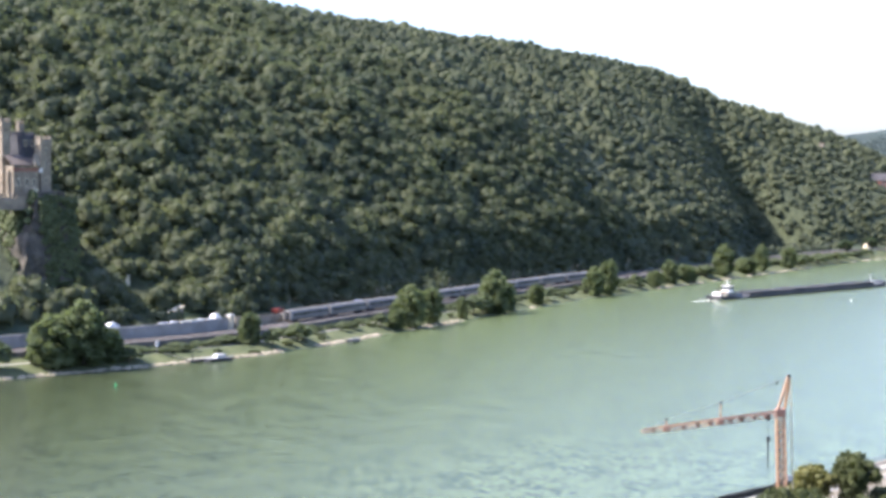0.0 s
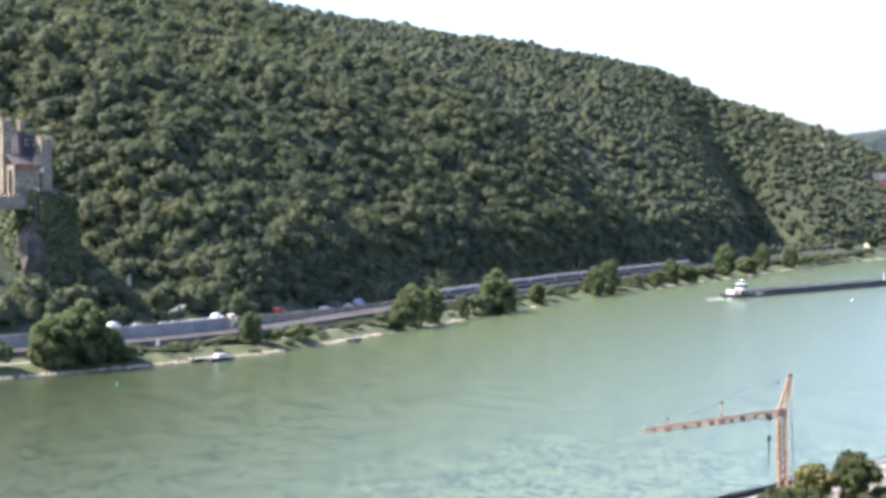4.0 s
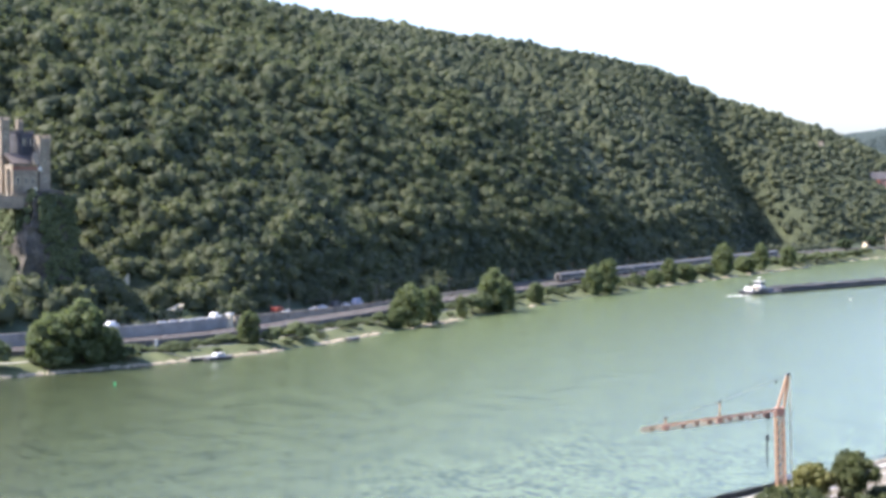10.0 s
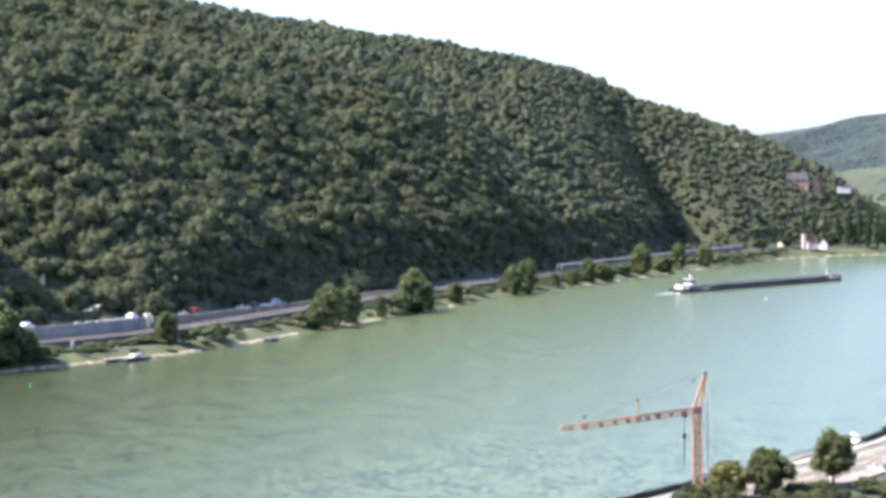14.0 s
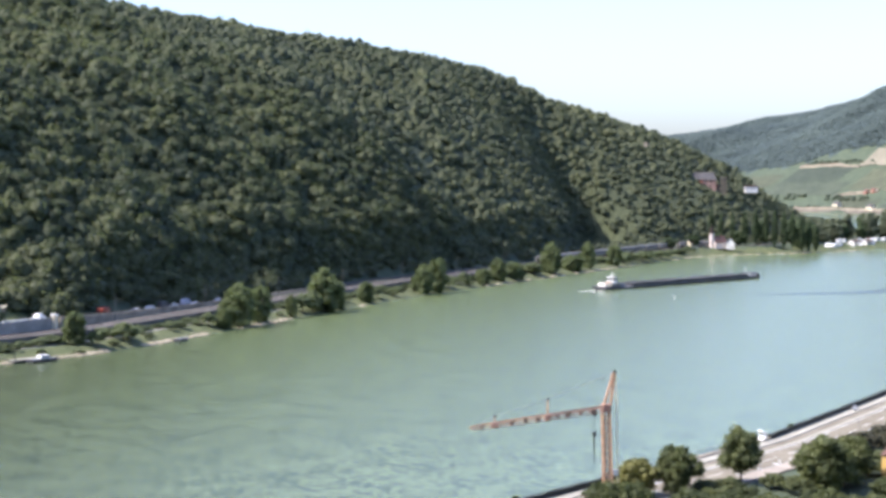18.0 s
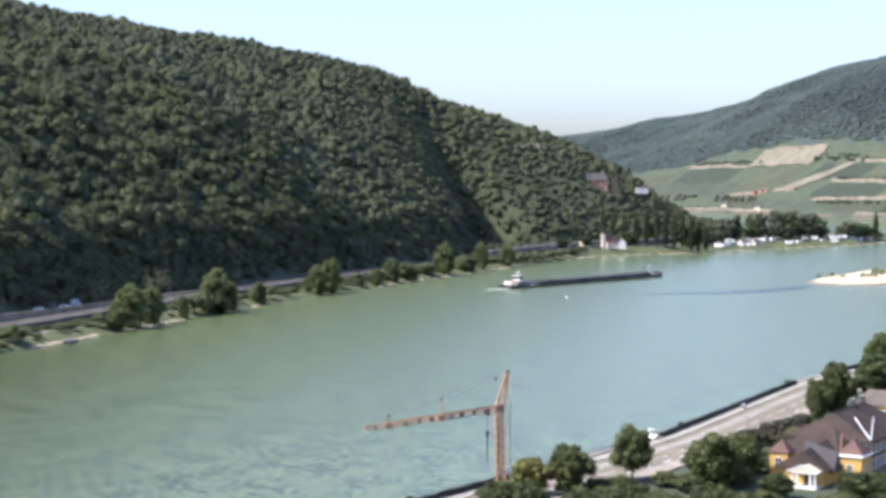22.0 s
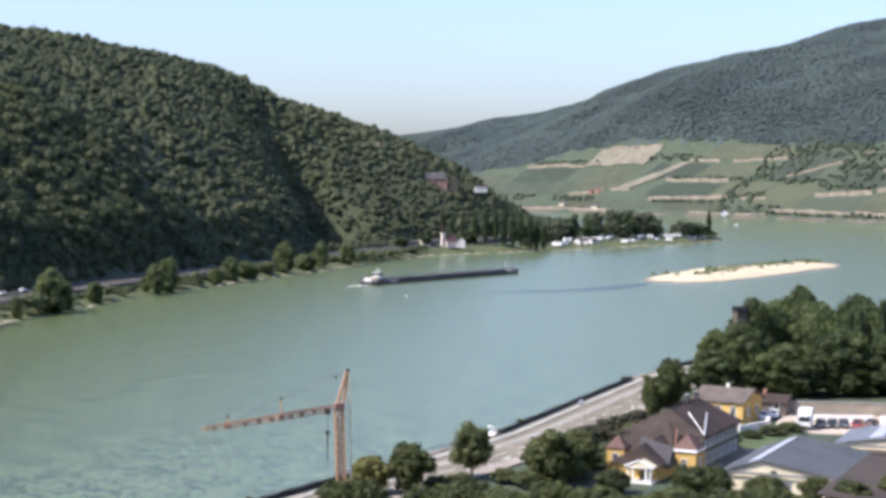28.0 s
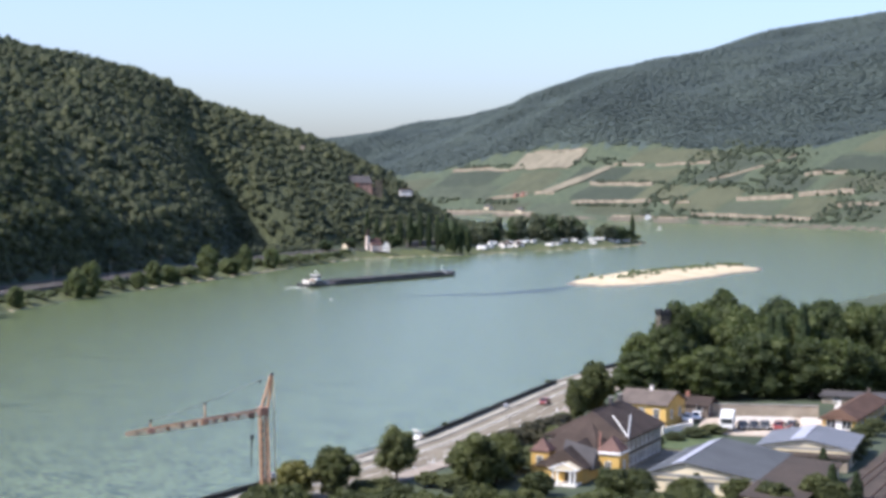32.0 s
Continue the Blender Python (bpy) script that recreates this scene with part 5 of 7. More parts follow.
chapel = gable_house(heading(305, 1137, 4.7, 75) @ Matrix.Scale(0.8, 4), "chapel", "small pinkish-white chapel with a red roof by the river", "chapel", 10, 7.5, 4.6, 9.8, PINKISH, RED_ROOF, 3)
tower = part("tower", a_box(-8.2, -5.4, -1.4, 1.4, -1, 12.5), PINKISH, chapel)
part("spire", a_prism([(-8.5, -1.7), (-5.1, -1.7), (-5.1, 1.7), (-8.5, 1.7)], 12.5, 20.0, [(-6.9, -0.1), (-6.7, -0.1), (-6.7, 0.1), (-6.9, 0.1)]), BROWN_ROOF, tower)
gable_house(heading(312.5, 1134, 4.7, 16) @ Matrix.Scale(0.78, 4), "house", "white gabled house beside the chapel", "house", 8, 7, 4.6, 8.6, WHITEWASH, SLATE, 2)
gable_house(heading(286, 1136, 4.6, 60), "cottage", "small pale cottage among bushes on the bank", "house", 7, 5, 3, 5.5, CREAM, BROWN_ROOF, 2)

upper = thing("hill_castle", heading(329, 1258, 43.0, 105), "dark red-brown hill castle with slate roofs above the wood", "castle")
part("palace", a_box(-13, 6, -5, 5, -12, 8.5), PINKSTONE, upper)
part("palace_roof", solid([(-13.5, -5.5, 8.5), (6.5, -5.5, 8.5), (6.5, 5.5, 8.5), (-13.5, 5.5, 8.5), (-11, 0, 14), (4, 0, 14)],
                          [(3, 2, 1, 0), (0, 1, 5, 4), (2, 3, 4, 5), (1, 2, 5), (3, 0, 4)]), SLATE, upper)
part("tower", battlement(box(bmesh.new(), 8.5, 14, -4, 2, -12, 10), 8.5, 14, -4, 2, 10), ROCK, upper)
part("curtain_wall", battlement(box(bmesh.new(), -16, -13, -6, 4, -12, 8.5), -16, -13, -6, 4, 8.5), CASTLE, upper)
for i in range(5):
    for r in (2.5, 6.5):
        part("window", a_box(-11.6 + i * 3.2, -10.4 + i * 3.2, 4.95, 5.05, r, r + 1.8), GLASS, upper)
        part("window", a_box(-11.6 + i * 3.2, -10.4 + i * 3.2, -5.05, -4.95, r, r + 1.8), GLASS, upper)
part("low_wing", a_box(5.9, 11.2, -3.5, 3.5, -12, 5.5), ROCK, upper, "low dark wing between hall and tower")
part("bay", a_box(-9, -4, -6.2, -5, 1.5, 8), REDSTONE, upper, "red-brown bay with red shutters")
for i in range(2):
    part("shutter", a_box(-8.3 + 2.2 * i, -7.0 + 2.2 * i, -6.3, -6.18, 3, 7), RED_PAINT, upper)
inn = gable_house(heading(361, 1254, 42.6, 100) @ Matrix.Scale(0.85, 4), "hillside_inn", "long pale inn with a low dark roof above the trees", "inn", 11, 7, 4.0, 5.2, WHITEWASH, BROWN_ROOF, 5)
crag_x, crag_y = 281, 1261
tagged(finish("rock_outcrop", a_prism([(-3, -2), (1, -3), (4, 0), (2, 3), (-2, 2)], -4, 3, [(-1, -1), (1, -1), (1.5, 0.4), (0.4, 1.2), (-1, 1)]), CASTLE),
       "pale bare rock outcrop in the wood", "rock").matrix_world = pose(crag_x, crag_y, ground_at(crag_x, crag_y) + 3)

for k, (x, y, tall) in enumerate(((323, 1166, 22), (331, 1164, 25), (338, 1162, 27), (345, 1160, 28.5), (351, 1159, 29), (357, 1157, 28),
                                  (363, 1156, 29), (369, 1155, 26), (375, 1158, 24), (316, 1172, 24), (310, 1176, 26), (383, 1166, 20))):
    tree("poplar", TALL_POPLAR, x, y, ground_at(x, y) - 0.2, tall, 5.2 + 0.5 * (k % 3), "tall dark columnar poplar in a row", "row of poplars", turn=k * 71)
for k, (u, s, tall, wide) in enumerate(((1995, 28, 9, 11), (2010, 30, 10, 12), (2070, 22, 14, 13), (2085, 30, 15, 14), (2100, 26, 13, 13), (1965, 24, 8, 10), (1945, 24, 7, 11), (2060, 12, 7, 10),
                                        (2110, 42, 16, 13), (2125, 55, 16, 14), (2060, 45, 16, 13))):
    bank_tree("tree", FAR_DARK, u, s, tall, wide, "dark broad-leaved tree behind the chapel", k)

# camp on the spit
rng_camp = np.random.default_rng(8)
caravan_src = None
for k in range(30):
    u = 2098 + 254 * ((k + rng_camp.uniform(-0.3, 0.3)) / 30) ** 1.7
    s = rng_camp.choice([9.0, 13.5, 18.0]) + rng_camp.uniform(-1, 1)
    x, y, h = west_at(u, s)
    m = heading(x, y, ground_at(x, y) - 0.2, h + rng_camp.choice([0, 90]) + rng_camp.uniform(-12, 12))
    if caravan_src is None:
        caravan_src = thing("caravan", m, "white caravan parked on the riverside camping ground", "caravan", "caravans on the camping ground")
        part("body", a_box(-2.9, 2.9, -1.15, 1.15, 0.45, 2.65, bevel=0.2), WHITE, caravan_src)
        part("window", a_box(-1.9, -0.4, -1.17, 1.17, 1.4, 2.1), GLASS, caravan_src)
        part("window", a_box(0.5, 1.9, -1.17, 1.17, 1.4, 2.1), GLASS, caravan_src)
        part("stripe", a_box(-2.8, 2.8, -1.16, 1.16, 0.85, 1.0), STEEL, caravan_src)
        for yy in (-1.0, 1.0):
            part("wheel", a_tube((0, yy - 0.1, 0.32), (0, yy + 0.1, 0.32), 0.32, n=10), RUBBER, caravan_src)
        part("drawbar", a_tube((2.9, 0, 0.5), (4.1, 0, 0.45), 0.06), BLACK, caravan_src)
    else:
        copy_thing(caravan_src, m)
for x, y, w in ((433, 1228, 14), (446, 1236, 11), (560, 1330, 13)):
    u, s = (float(a[0]) for a in shore_frame(W_LINE, np.array([float(x)]), np.array([float(y)]), 1))
    gx, gy, h = west_at(u, 14)
    gable_house(heading(gx, gy, ground_at(gx, gy), h), "camp_building", "low white building of the camping ground", "building", w * 0.8, 6, 2.6, 4.4, WHITEWASH, OLD_ROOF, 4)
for k in range(58):
    u = 2092 + 268 * (k + 0.5) / 58
    s = 24 + rng_camp.uniform(0, 30) if u < 2300 else 15 + rng_camp.uniform(0, 14)
    bank_tree("tree", FAR_TREE if k % 4 else FAR_DARK, u, s, rng_camp.uniform(11, 23) * (0.62 if u > 2300 else 0.72 if u < 2150 else 1), rng_camp.uniform(9, 16), "broad-leaved tree shading the camping ground", k)
x, y = 598, 1362
tree("poplar", TALL_POPLAR, x, y, 2.2, 26, 6.0, "single tall dark poplar at the tip of the spit", turn=20)
for k, (u, s) in enumerate(((2362, 9), (2372, 7), (2352, 10))):
    bank_tree("bush", BUSH, u, s, 8 - k, 11, "dark rounded bush at the tip of the spit", k)

# ---- on the river ----


def sand_island():
    """A low sand bank, longest along the stream, with a steep wet rim."""
    x0, y0, x1, y1 = 308.0, 785.0, 515.0, 965.0
    long = math.hypot(x1 - x0, y1 - y0)
    az = math.degrees(math.atan2(x1 - x0, y1 - y0))
    n, m = 90, 24
    verts, faces = [], []
    for i in range(n + 1):
        t = i / n
        half = 31 * (math.sin(math.pi * t ** 0.95) ** 0.42 if 0 < t < 1 else 0) * (1 + 0.18 * noise.noise(Vector((t * 7, 0, 3))))
        bend = 7 - 32 * max(0.0, 0.5 - t)
        for j in range(m + 1):
            q = 2 * j / m - 1
            edge = 1 - abs(q) ** 3
            z = -0.7 + 2.9 * edge * min(1, 6 * t, 6 * (1 - t)) + 0.35 * noise.noise(Vector((t * 30, q * 4, 1))) * edge
            verts.append((t * long, bend + q * (half + 1.2), z))
    for i in range(n):
        for j in range(m):
            a = i * (m + 1) + j
            faces.append((a, a + m + 1, a + m + 2, a + 1))
    ob = mesh_from("sand_island", verts, faces, SAND, True)
    low = np.array(verts)[np.array(faces)][:, :, 2].mean(axis=1) < 0.55
    ob.data.materials.append(WET_SAND)
    ob.data.polygons.foreach_set("material_index", low.astype(np.int32))
    ob.matrix_world = heading(x0, y0, 0, az)
    tagged(ob, "pale sand bank island in midstream", "island", kind="structure")
    return ob, az, long


island, isl_az, isl_long = sand_island()


def still_patch(name, x0, y0, x1, y1, wide, z, material, label):
    """A thin lens-shaped sheet on the water between two points."""
    d = Vector((x1 - x0, y1 - y0))
    q = Vector((-d.y, d.x)).normalized()
    bm = bmesh.new()
    rows = []
    for i in range(31):
        t = i / 30
        w = wide * math.sin(math.pi * min(1, t * 1.02)) ** 0.8 * (1 + 0.4 * noise.noise(Vector((t * 6, 2, 0))))
        c = Vector((x0, y0)) + d * t - q * 16 * math.sin(math.pi * t) ** 1.5 + q * wide * 0.8 * noise.noise(Vector((t * 3, 7, 0)))
        rows.append((bm.verts.new((*(c + q * w), z)), bm.verts.new((*(c - q * w), z))))
    for a, b in zip(rows, rows[1:]):
        bm.faces.new((a[0], a[1], b[1], b[0]))
    return tagged(finish(name, bm, material), label, "water", kind="structure")


still_patch("slack_water", 205.0, 728.0, 318.0, 790.0, 9.0, 0.012, CALM_WATER, "dark slack water trailing from the sand bank")
isl_m = heading(308.0, 785.0, 0, isl_az)
rng_isl = np.random.default_rng(12)
v, f = clump_template(1, 5, 0.7, -0.5, 0.7)
pl, sz = [], []
for k in range(230):
    t = rng_isl.uniform(0.18, 0.93)
    q = rng_isl.normal(0.25, 0.28)
    if value_noise(np.array([t * 40]), np.array([q * 6]), 3, 4)[0] < -0.25:
        continue
    bend = 7 - 32 * max(0.0, 0.5 - t)
    p = isl_m @ Vector((t * isl_long, bend + 22 * q, 2.2))
    pl.append(p[:])
    sz.append(rng_isl.uniform(0.5, 1.7))
ob = scatter("island_scrub", [(v, f)], np.array(pl), np.array(sz), np.ones(len(sz)), SCRUB, rng_isl)
tagged(ob, "low dark willow scrub growing on the sand bank", "scrub", kind="stuff")


def hull_mesh(long, wide, depth, free):
    """A river barge's hull: blunt raked bow, rounded stern, flat sides. x forward from the stern."""
    w = wide / 2
    plan = [(0.0, 0.55), (1.2, 0.8), (4.0, 0.97), (10.0, 1.0), (long - 14, 1.0), (long - 7, 0.93), (long - 3, 0.72), (long - 0.8, 0.4), (long, 0.22)]
    bm = bmesh.new()
    rings = []
    for x, k in plan:
        rise = 0.9 * max(0, (x - long + 16) / 16) ** 2 + 0.6 * max(0, (9 - x) / 9)
        z1 = free + rise
        lowk = k * (0.55 if x < 2 or x > long - 4 else 0.94)
        rings.append([bm.verts.new(p) for p in ((x, w * lowk, -depth), (x, w * k, 0.4), (x, w * k, z1), (x, -w * k, z1), (x, -w * k, 0.4), (x, -w * lowk, -depth))])
    for a, b in zip(rings, rings[1:]):
        for i in range(6):
            bm.faces.new((a[i], a[(i + 1) % 6], b[(i + 1) % 6], b[i]))
    bm.faces.new(rings[0][::-1])
    bm.faces.new(rings[-1])
    return bm


def build_barge():
    ob = thing("barge", pose(0, 0, 0), "long black river cargo barge with a white stern deckhouse", "barge")
    L, B = 140.0, 11.4
    part("hull", hull_mesh(L, B, 1.5, 1.0), DARK_HULL, ob)
    part("stern_bulwark", a_prism([(-0.2, -4.3), (9, -5.6), (9, 5.6), (-0.2, 4.3)], 0.9, 1.6), DARK_HULL, ob, "black stern bulwark")
    part("coaming", a_box(20, L - 15, -4.7, 4.7, 0.9, 1.9), DARK_HULL, ob, "black steel hatch coaming")
    for k in range(15):
        x0 = 20.4 + k * 6.95
        part("hatch_cover", a_box(x0, x0 + 6.7, -4.8, 4.8, 1.9, 2.35 + 0.12 * (k * 7 % 4), bevel=0.12), HATCH, ob)
    part("side_deck", a_box(12, L - 14, -5.65, 5.65, 0.95, 1.06), DECK, ob)
    part("foredeck", a_prism([(L - 15, -5.3), (L - 6, -4.9), (L - 1.6, -2.6), (L - 1.6, 2.6), (L - 6, 4.9), (L - 15, 5.3)], 1.2, 1.6), DECK, ob)
    part("bow_bulwark", a_prism([(L - 7, -5.0), (L - 3, -3.9), (L - 0.3, -1.4), (L - 0.3, 1.4), (L - 3, 3.9), (L - 7, 5.0)], 1.5, 2.7), DARK_HULL, ob)
    house = part("deckhouse", a_box(5, 12.0, -3.5, 3.5, 1.0, 3.1, bevel=0.15), CONCRETE, ob, "grey-white deckhouse")
    for i in range(4):
        for y in (-3.52, 3.52):
            part("window", a_box(4.6 + 1.8 * i, 5.7 + 1.8 * i, y - 0.03, y + 0.03, 1.7, 2.5), GLASS, house)
    wheel = part("wheelhouse", a_box(8.2, 11.4, -2.0, 2.0, 3.0, 5.6, bevel=0.12), WHITE, ob, "raised white wheelhouse")
    part("window_band", a_box(8.14, 11.46, -2.05, 2.05, 4.1, 5.2), GLASS, wheel)
    part("roof", a_box(7.9, 11.8, -2.3, 2.3, 5.6, 5.75), WHITEWASH, wheel)
    part("radar_mast", a_tube((10, 0, 5.4), (10, 0, 7.8), 0.1), WHITE, wheel)
    part("radar_bar", a_box(9.8, 10.2, -1.2, 1.2, 7.0, 7.2), WHITE, wheel)
    part("funnel", a_tube((6, 2.2, 3.1), (6, 2.2, 4.6), 0.5, 0.45, 10), BLACK, ob)
    part("aft_house", a_box(1.6, 3.4, -2.2, 2.2, 1.0, 3.2, bevel=0.1), WHITEWASH, ob)
    part("engine_casing", a_box(12.4, 16.5, -3.2, 3.2, 1.0, 2.5, bevel=0.1), DECK, ob)
    part("flag_pole", a_tube((0.4, 0, 2.1), (-0.2, 0, 4.4), 0.05), WHITE, ob)
    boat = part("dinghy", a_prism([(1, -3.9), (4.2, -3.9), (5, -3.2), (4.2, -2.5), (1, -2.5)], 3.15, 3.7), ORANGE, ob)
    for x in (44.0, 72.0, 98.0):
        part("ventilator", a_box(x, x + 0.6, -0.4, 0.4, 2.4, 2.8, bevel=0.08), CONCRETE, ob)
    part("bow_mast", a_tube((L - 10, 0, 1.6), (L - 10, 0, 6.2), 0.1), WHITE, ob)
    part("winch", a_box(L - 7.2, L - 5.2, -1.3, 1.3, 1.6, 2.5, bevel=0.15), STEEL, ob)
    for x in (17.5, 60, 90, L - 13):
        for y in (-5.2, 5.2):
            part("bollard", a_tube((x, y, 1.05), (x, y, 1.7), 0.22, n=8), BLACK, ob)
    foam = bmesh.new()
    rng = np.random.default_rng(4)
    for k in range(34):
        x, y = -rng.uniform(-2, 15), rng.normal(0, 2.0)
        r = rng.uniform(0.2, 0.55)
        tube(foam, (x, y, -0.02), (x, y, 0.05), r * 1.2, r, 6)
    tagged(part("wash", foam, WHITEWASH, ob, "white foam of the propeller wash"), kind="stuff")
    return ob


barge = build_barge()


def buoy(x, y, paint, label):
    ob = thing("buoy", pose(x, y, 0) @ Matrix.Scale(0.62, 4), label, "buoy", "channel buoys")
    part("float", a_tube((0, 0, -0.4), (0, 0, 0.6), 0.42, 0.35, 12), paint, ob)
    part("cone", a_tube((0, 0, 0.6), (0, 0, 1.3), 0.32, 0.15, 12), paint, ob)
    part("topmark", a_tube((0, 0, 1.3), (0, 0, 1.7), 0.08), STEEL, ob)


buoy(172, 713, WHITEWASH, "pale channel buoy floating in midstream")
buoy(-80.5, 415, GREEN_PAINT, "bright green channel buoy floating near the bank")
small_boat(heading(842, 1838, 0, 200), "small white pleasure boat on the far reach", 15, 5, WHITE)

# ---- the quay and its road ----


def east_line(v0, v1, r, gap=8.0):
    return [east_at(v, r)[:2] for v in np.arange(v0, v1 + 0.1, gap)]


def strip(name, v0, v1, r0, r1, z0, z1, material, label, category, kind="structure"):
    return tagged(finish(name, ribbon(east_line(v0, v1, 0), r0, r1, z0, z1), material), label, category, kind=kind)


QV0, QV1 = 380, 800
strip("quay_wall", QV0, QV1, -0.2, 0.9, -2.5, 6.35, WALLSTONE, "quarry-stone quay wall above the water", "wall")
strip("promenade", QV0, QV1, 0.9, 3.2, 4, 6.14, PAVING, "pale paved promenade along the quay", "pavement")
strip("cycle_path", QV0, QV1, 3.35, 5.3, 4, 6.02, ASPHALT, "grey asphalt cycle path beside the promenade", "path")
strip("kerb", QV0, QV1, 3.2, 3.35, 4, 6.17, CONCRETE, "pale concrete kerb stones", "kerb")
strip("verge", QV0, QV1, 5.3, 6.2, 4, 6.09, PAVING, "pale gravel verge between path and road", "verge")
strip("road", QV0, QV1, 6.2, 13.2, 4, 6.0, ASPHALT, "two-lane grey asphalt riverside road", "road")
strip("kerb_road", QV0, QV1, 13.2, 13.4, 4, 6.15, CONCRETE, "pale concrete kerb stones of the road", "kerb")
strip("pavement", QV0, QV1, 13.4, 16.4, 4, 6.13, BEIGE_PAVE, "brownish paved footway beside the road", "pavement")
marks = thing("road_marking", pose(0, 0, 0), "white painted lines on the riverside road", "road marking")
for r in (6.45, 12.9):
    part("edge_line", ribbon(east_line(QV0, QV1, 0), r, r + 0.14, 5.9, 6.006), WHITE, marks)
for v in np.arange(QV0 + 4, 700, 9.0):
    part("dash", ribbon([east_at(v, 0)[:2], east_at(v + 2.5, 0)[:2], east_at(v + 5, 0)[:2]], 9.62, 9.74, 5.9, 6.006), WHITE, marks)
for v in np.arange(470, 560, 6.0):
    part("bay_line", ribbon([east_at(v, 0)[:2], east_at(v + 0.25, 0)[:2], east_at(v + 0.5, 0)[:2]], 11.7, 12.7, 5.9, 6.008), WHITE, marks)

hedge = thing("railing_hedge", pose(0, 0, 0), "dark clipped hedge behind a low railing on the quay", "hedge")
for a, b in ((380, 478), (522, 563), (563.6, 611), (628, 760)):
    bm = ribbon(east_line(a, b, 0, 1.5), 0.3, 1.05, 6.2, 6.95)
    for vv in bm.verts:
        vv.co += Vector((noise.noise(vv.co * 0.9), noise.noise(vv.co * 0.9 + Vector((9, 0, 0))), noise.noise(vv.co * 0.7 + Vector((0, 5, 0))))) * 0.22
    part("hedge_length", bm, HEDGE, hedge)
for v, h in ((385, 1.5), (412, 1.2), (446, 1.6), (533, 1.0), (604, 1.5)):
    x, y, _ = east_at(v, 0.7)
    ob = tree("shrub", TOWN_BUSH, x, y, 6.7, 0.6 + h * 0.3, 1.2, "small dark shrub growing out of the quay hedge", "shrubs of the hedge", "shrub", turn=v)
rail = thing("quay_railing", pose(0, 0, 0), "thin grey metal railing on the quay", "railing")
for v in np.arange(478, 522, 2.1):
    x, y, _ = east_at(v, 0.4)
    part("post", a_tube((x, y, 6.3), (x, y, 7.3), 0.04), STEEL, rail)
for z in (6.75, 7.25):
    part("bar", ribbon(east_line(478, 522, 0, 2.1), 0.37, 0.43, z, z + 0.06), STEEL, rail)


def sign_board(v, r, label, w, h, z, dark=False):
    x, y, hd = east_at(v, r)
    ob = thing("sign", heading(x, y, 6.1, hd + 90), label, "sign")
    part("post", a_tube((0, 0, 0), (0, 0, z + 0.2), 0.06), STEEL, ob)
    part("board", a_box(-w / 2, w / 2, -0.05, 0.05, z, z + h, bevel=0.02), WHITE, ob, "blank white board")
    if dark:
        part("dark_panel", a_box(-w / 2, w / 2, -0.07, 0.07, z + h, z + h * 1.9, bevel=0.02), BLACK, ob)


x, y, hd = east_at(519.4, 0.5)
ob = thing("sign", heading(x, y, 6.3, 55), "round white river sign board on a post", "sign")
part("post", a_tube((0, 0, 0), (0, 0, 0.6), 0.07), STEEL, ob)
disc = bmesh.new()
tube(disc, (-0.04, 0, 1.15), (0.04, 0, 1.3), 0.9, n=20)
tube(disc, (-0.03, 0, 0.5), (0.03, 0, 0.45), 0.7, n=16)
part("board", disc, WHITE, ob)
sign_board(486, 1.2, "white sign below a dark lamp head on the quay", 0.7, 0.7, 0.3, True)
for v in (492, 530, 570, 612):
    x, y, hd = east_at(v, 13.7)
    ob = thing("street_lamp", heading(x, y, 6.1, hd + 90), "slim grey street lamp beside the road", "street lamp", "street lamps")
    part("pole", a_tube((0, 0, 0), (0, 0, 3.4), 0.05, 0.04), STEEL, ob)
    part("arm", a_tube((0, 0, 3.4), (-0.35, 0, 3.5), 0.03), STEEL, ob)
    part("head", a_box(-0.6, -0.3, -0.1, 0.1, 3.44, 3.54, bevel=0.03), STEEL, ob)
for v in np.arange(500, 640, 13.0):
    x, y, hd = east_at(v, 13.0)
    ob = thing("bollard", heading(x, y, 6.0, hd), "small white bollard at the road's edge", "bollard", "bollards at the road's edge")
    part("post", a_tube((0, 0, 0), (0, 0, 0.8), 0.12, n=8), WHITE, ob)
    part("cap", a_tube((0, 0, 0.8), (0, 0, 0.9), 0.14, 0.08, n=8), BLACK, ob)
x, y, hd = east_at(566, 2.4)
ob = thing("bench", heading(x, y, 6.14, hd), "white park bench on the promenade", "bench")
part("seat", a_box(-1, 1, -0.25, 0.25, 0.42, 0.5), WHITE, ob)
part("backrest", a_box(-1, 1, 0.22, 0.28, 0.5, 0.95), WHITE, ob)
for sx in (-0.8, 0.8):
    part("leg", a_box(sx - 0.05, sx + 0.05, -0.2, 0.2, 0, 0.42), STEEL, ob)

RED_CAR = car(heading(131, 333, 6.02, 217), DARK_RED, "dark red car driving along the riverside road", 3.7, 1.6, 1.35)

# ---- tower crane ----


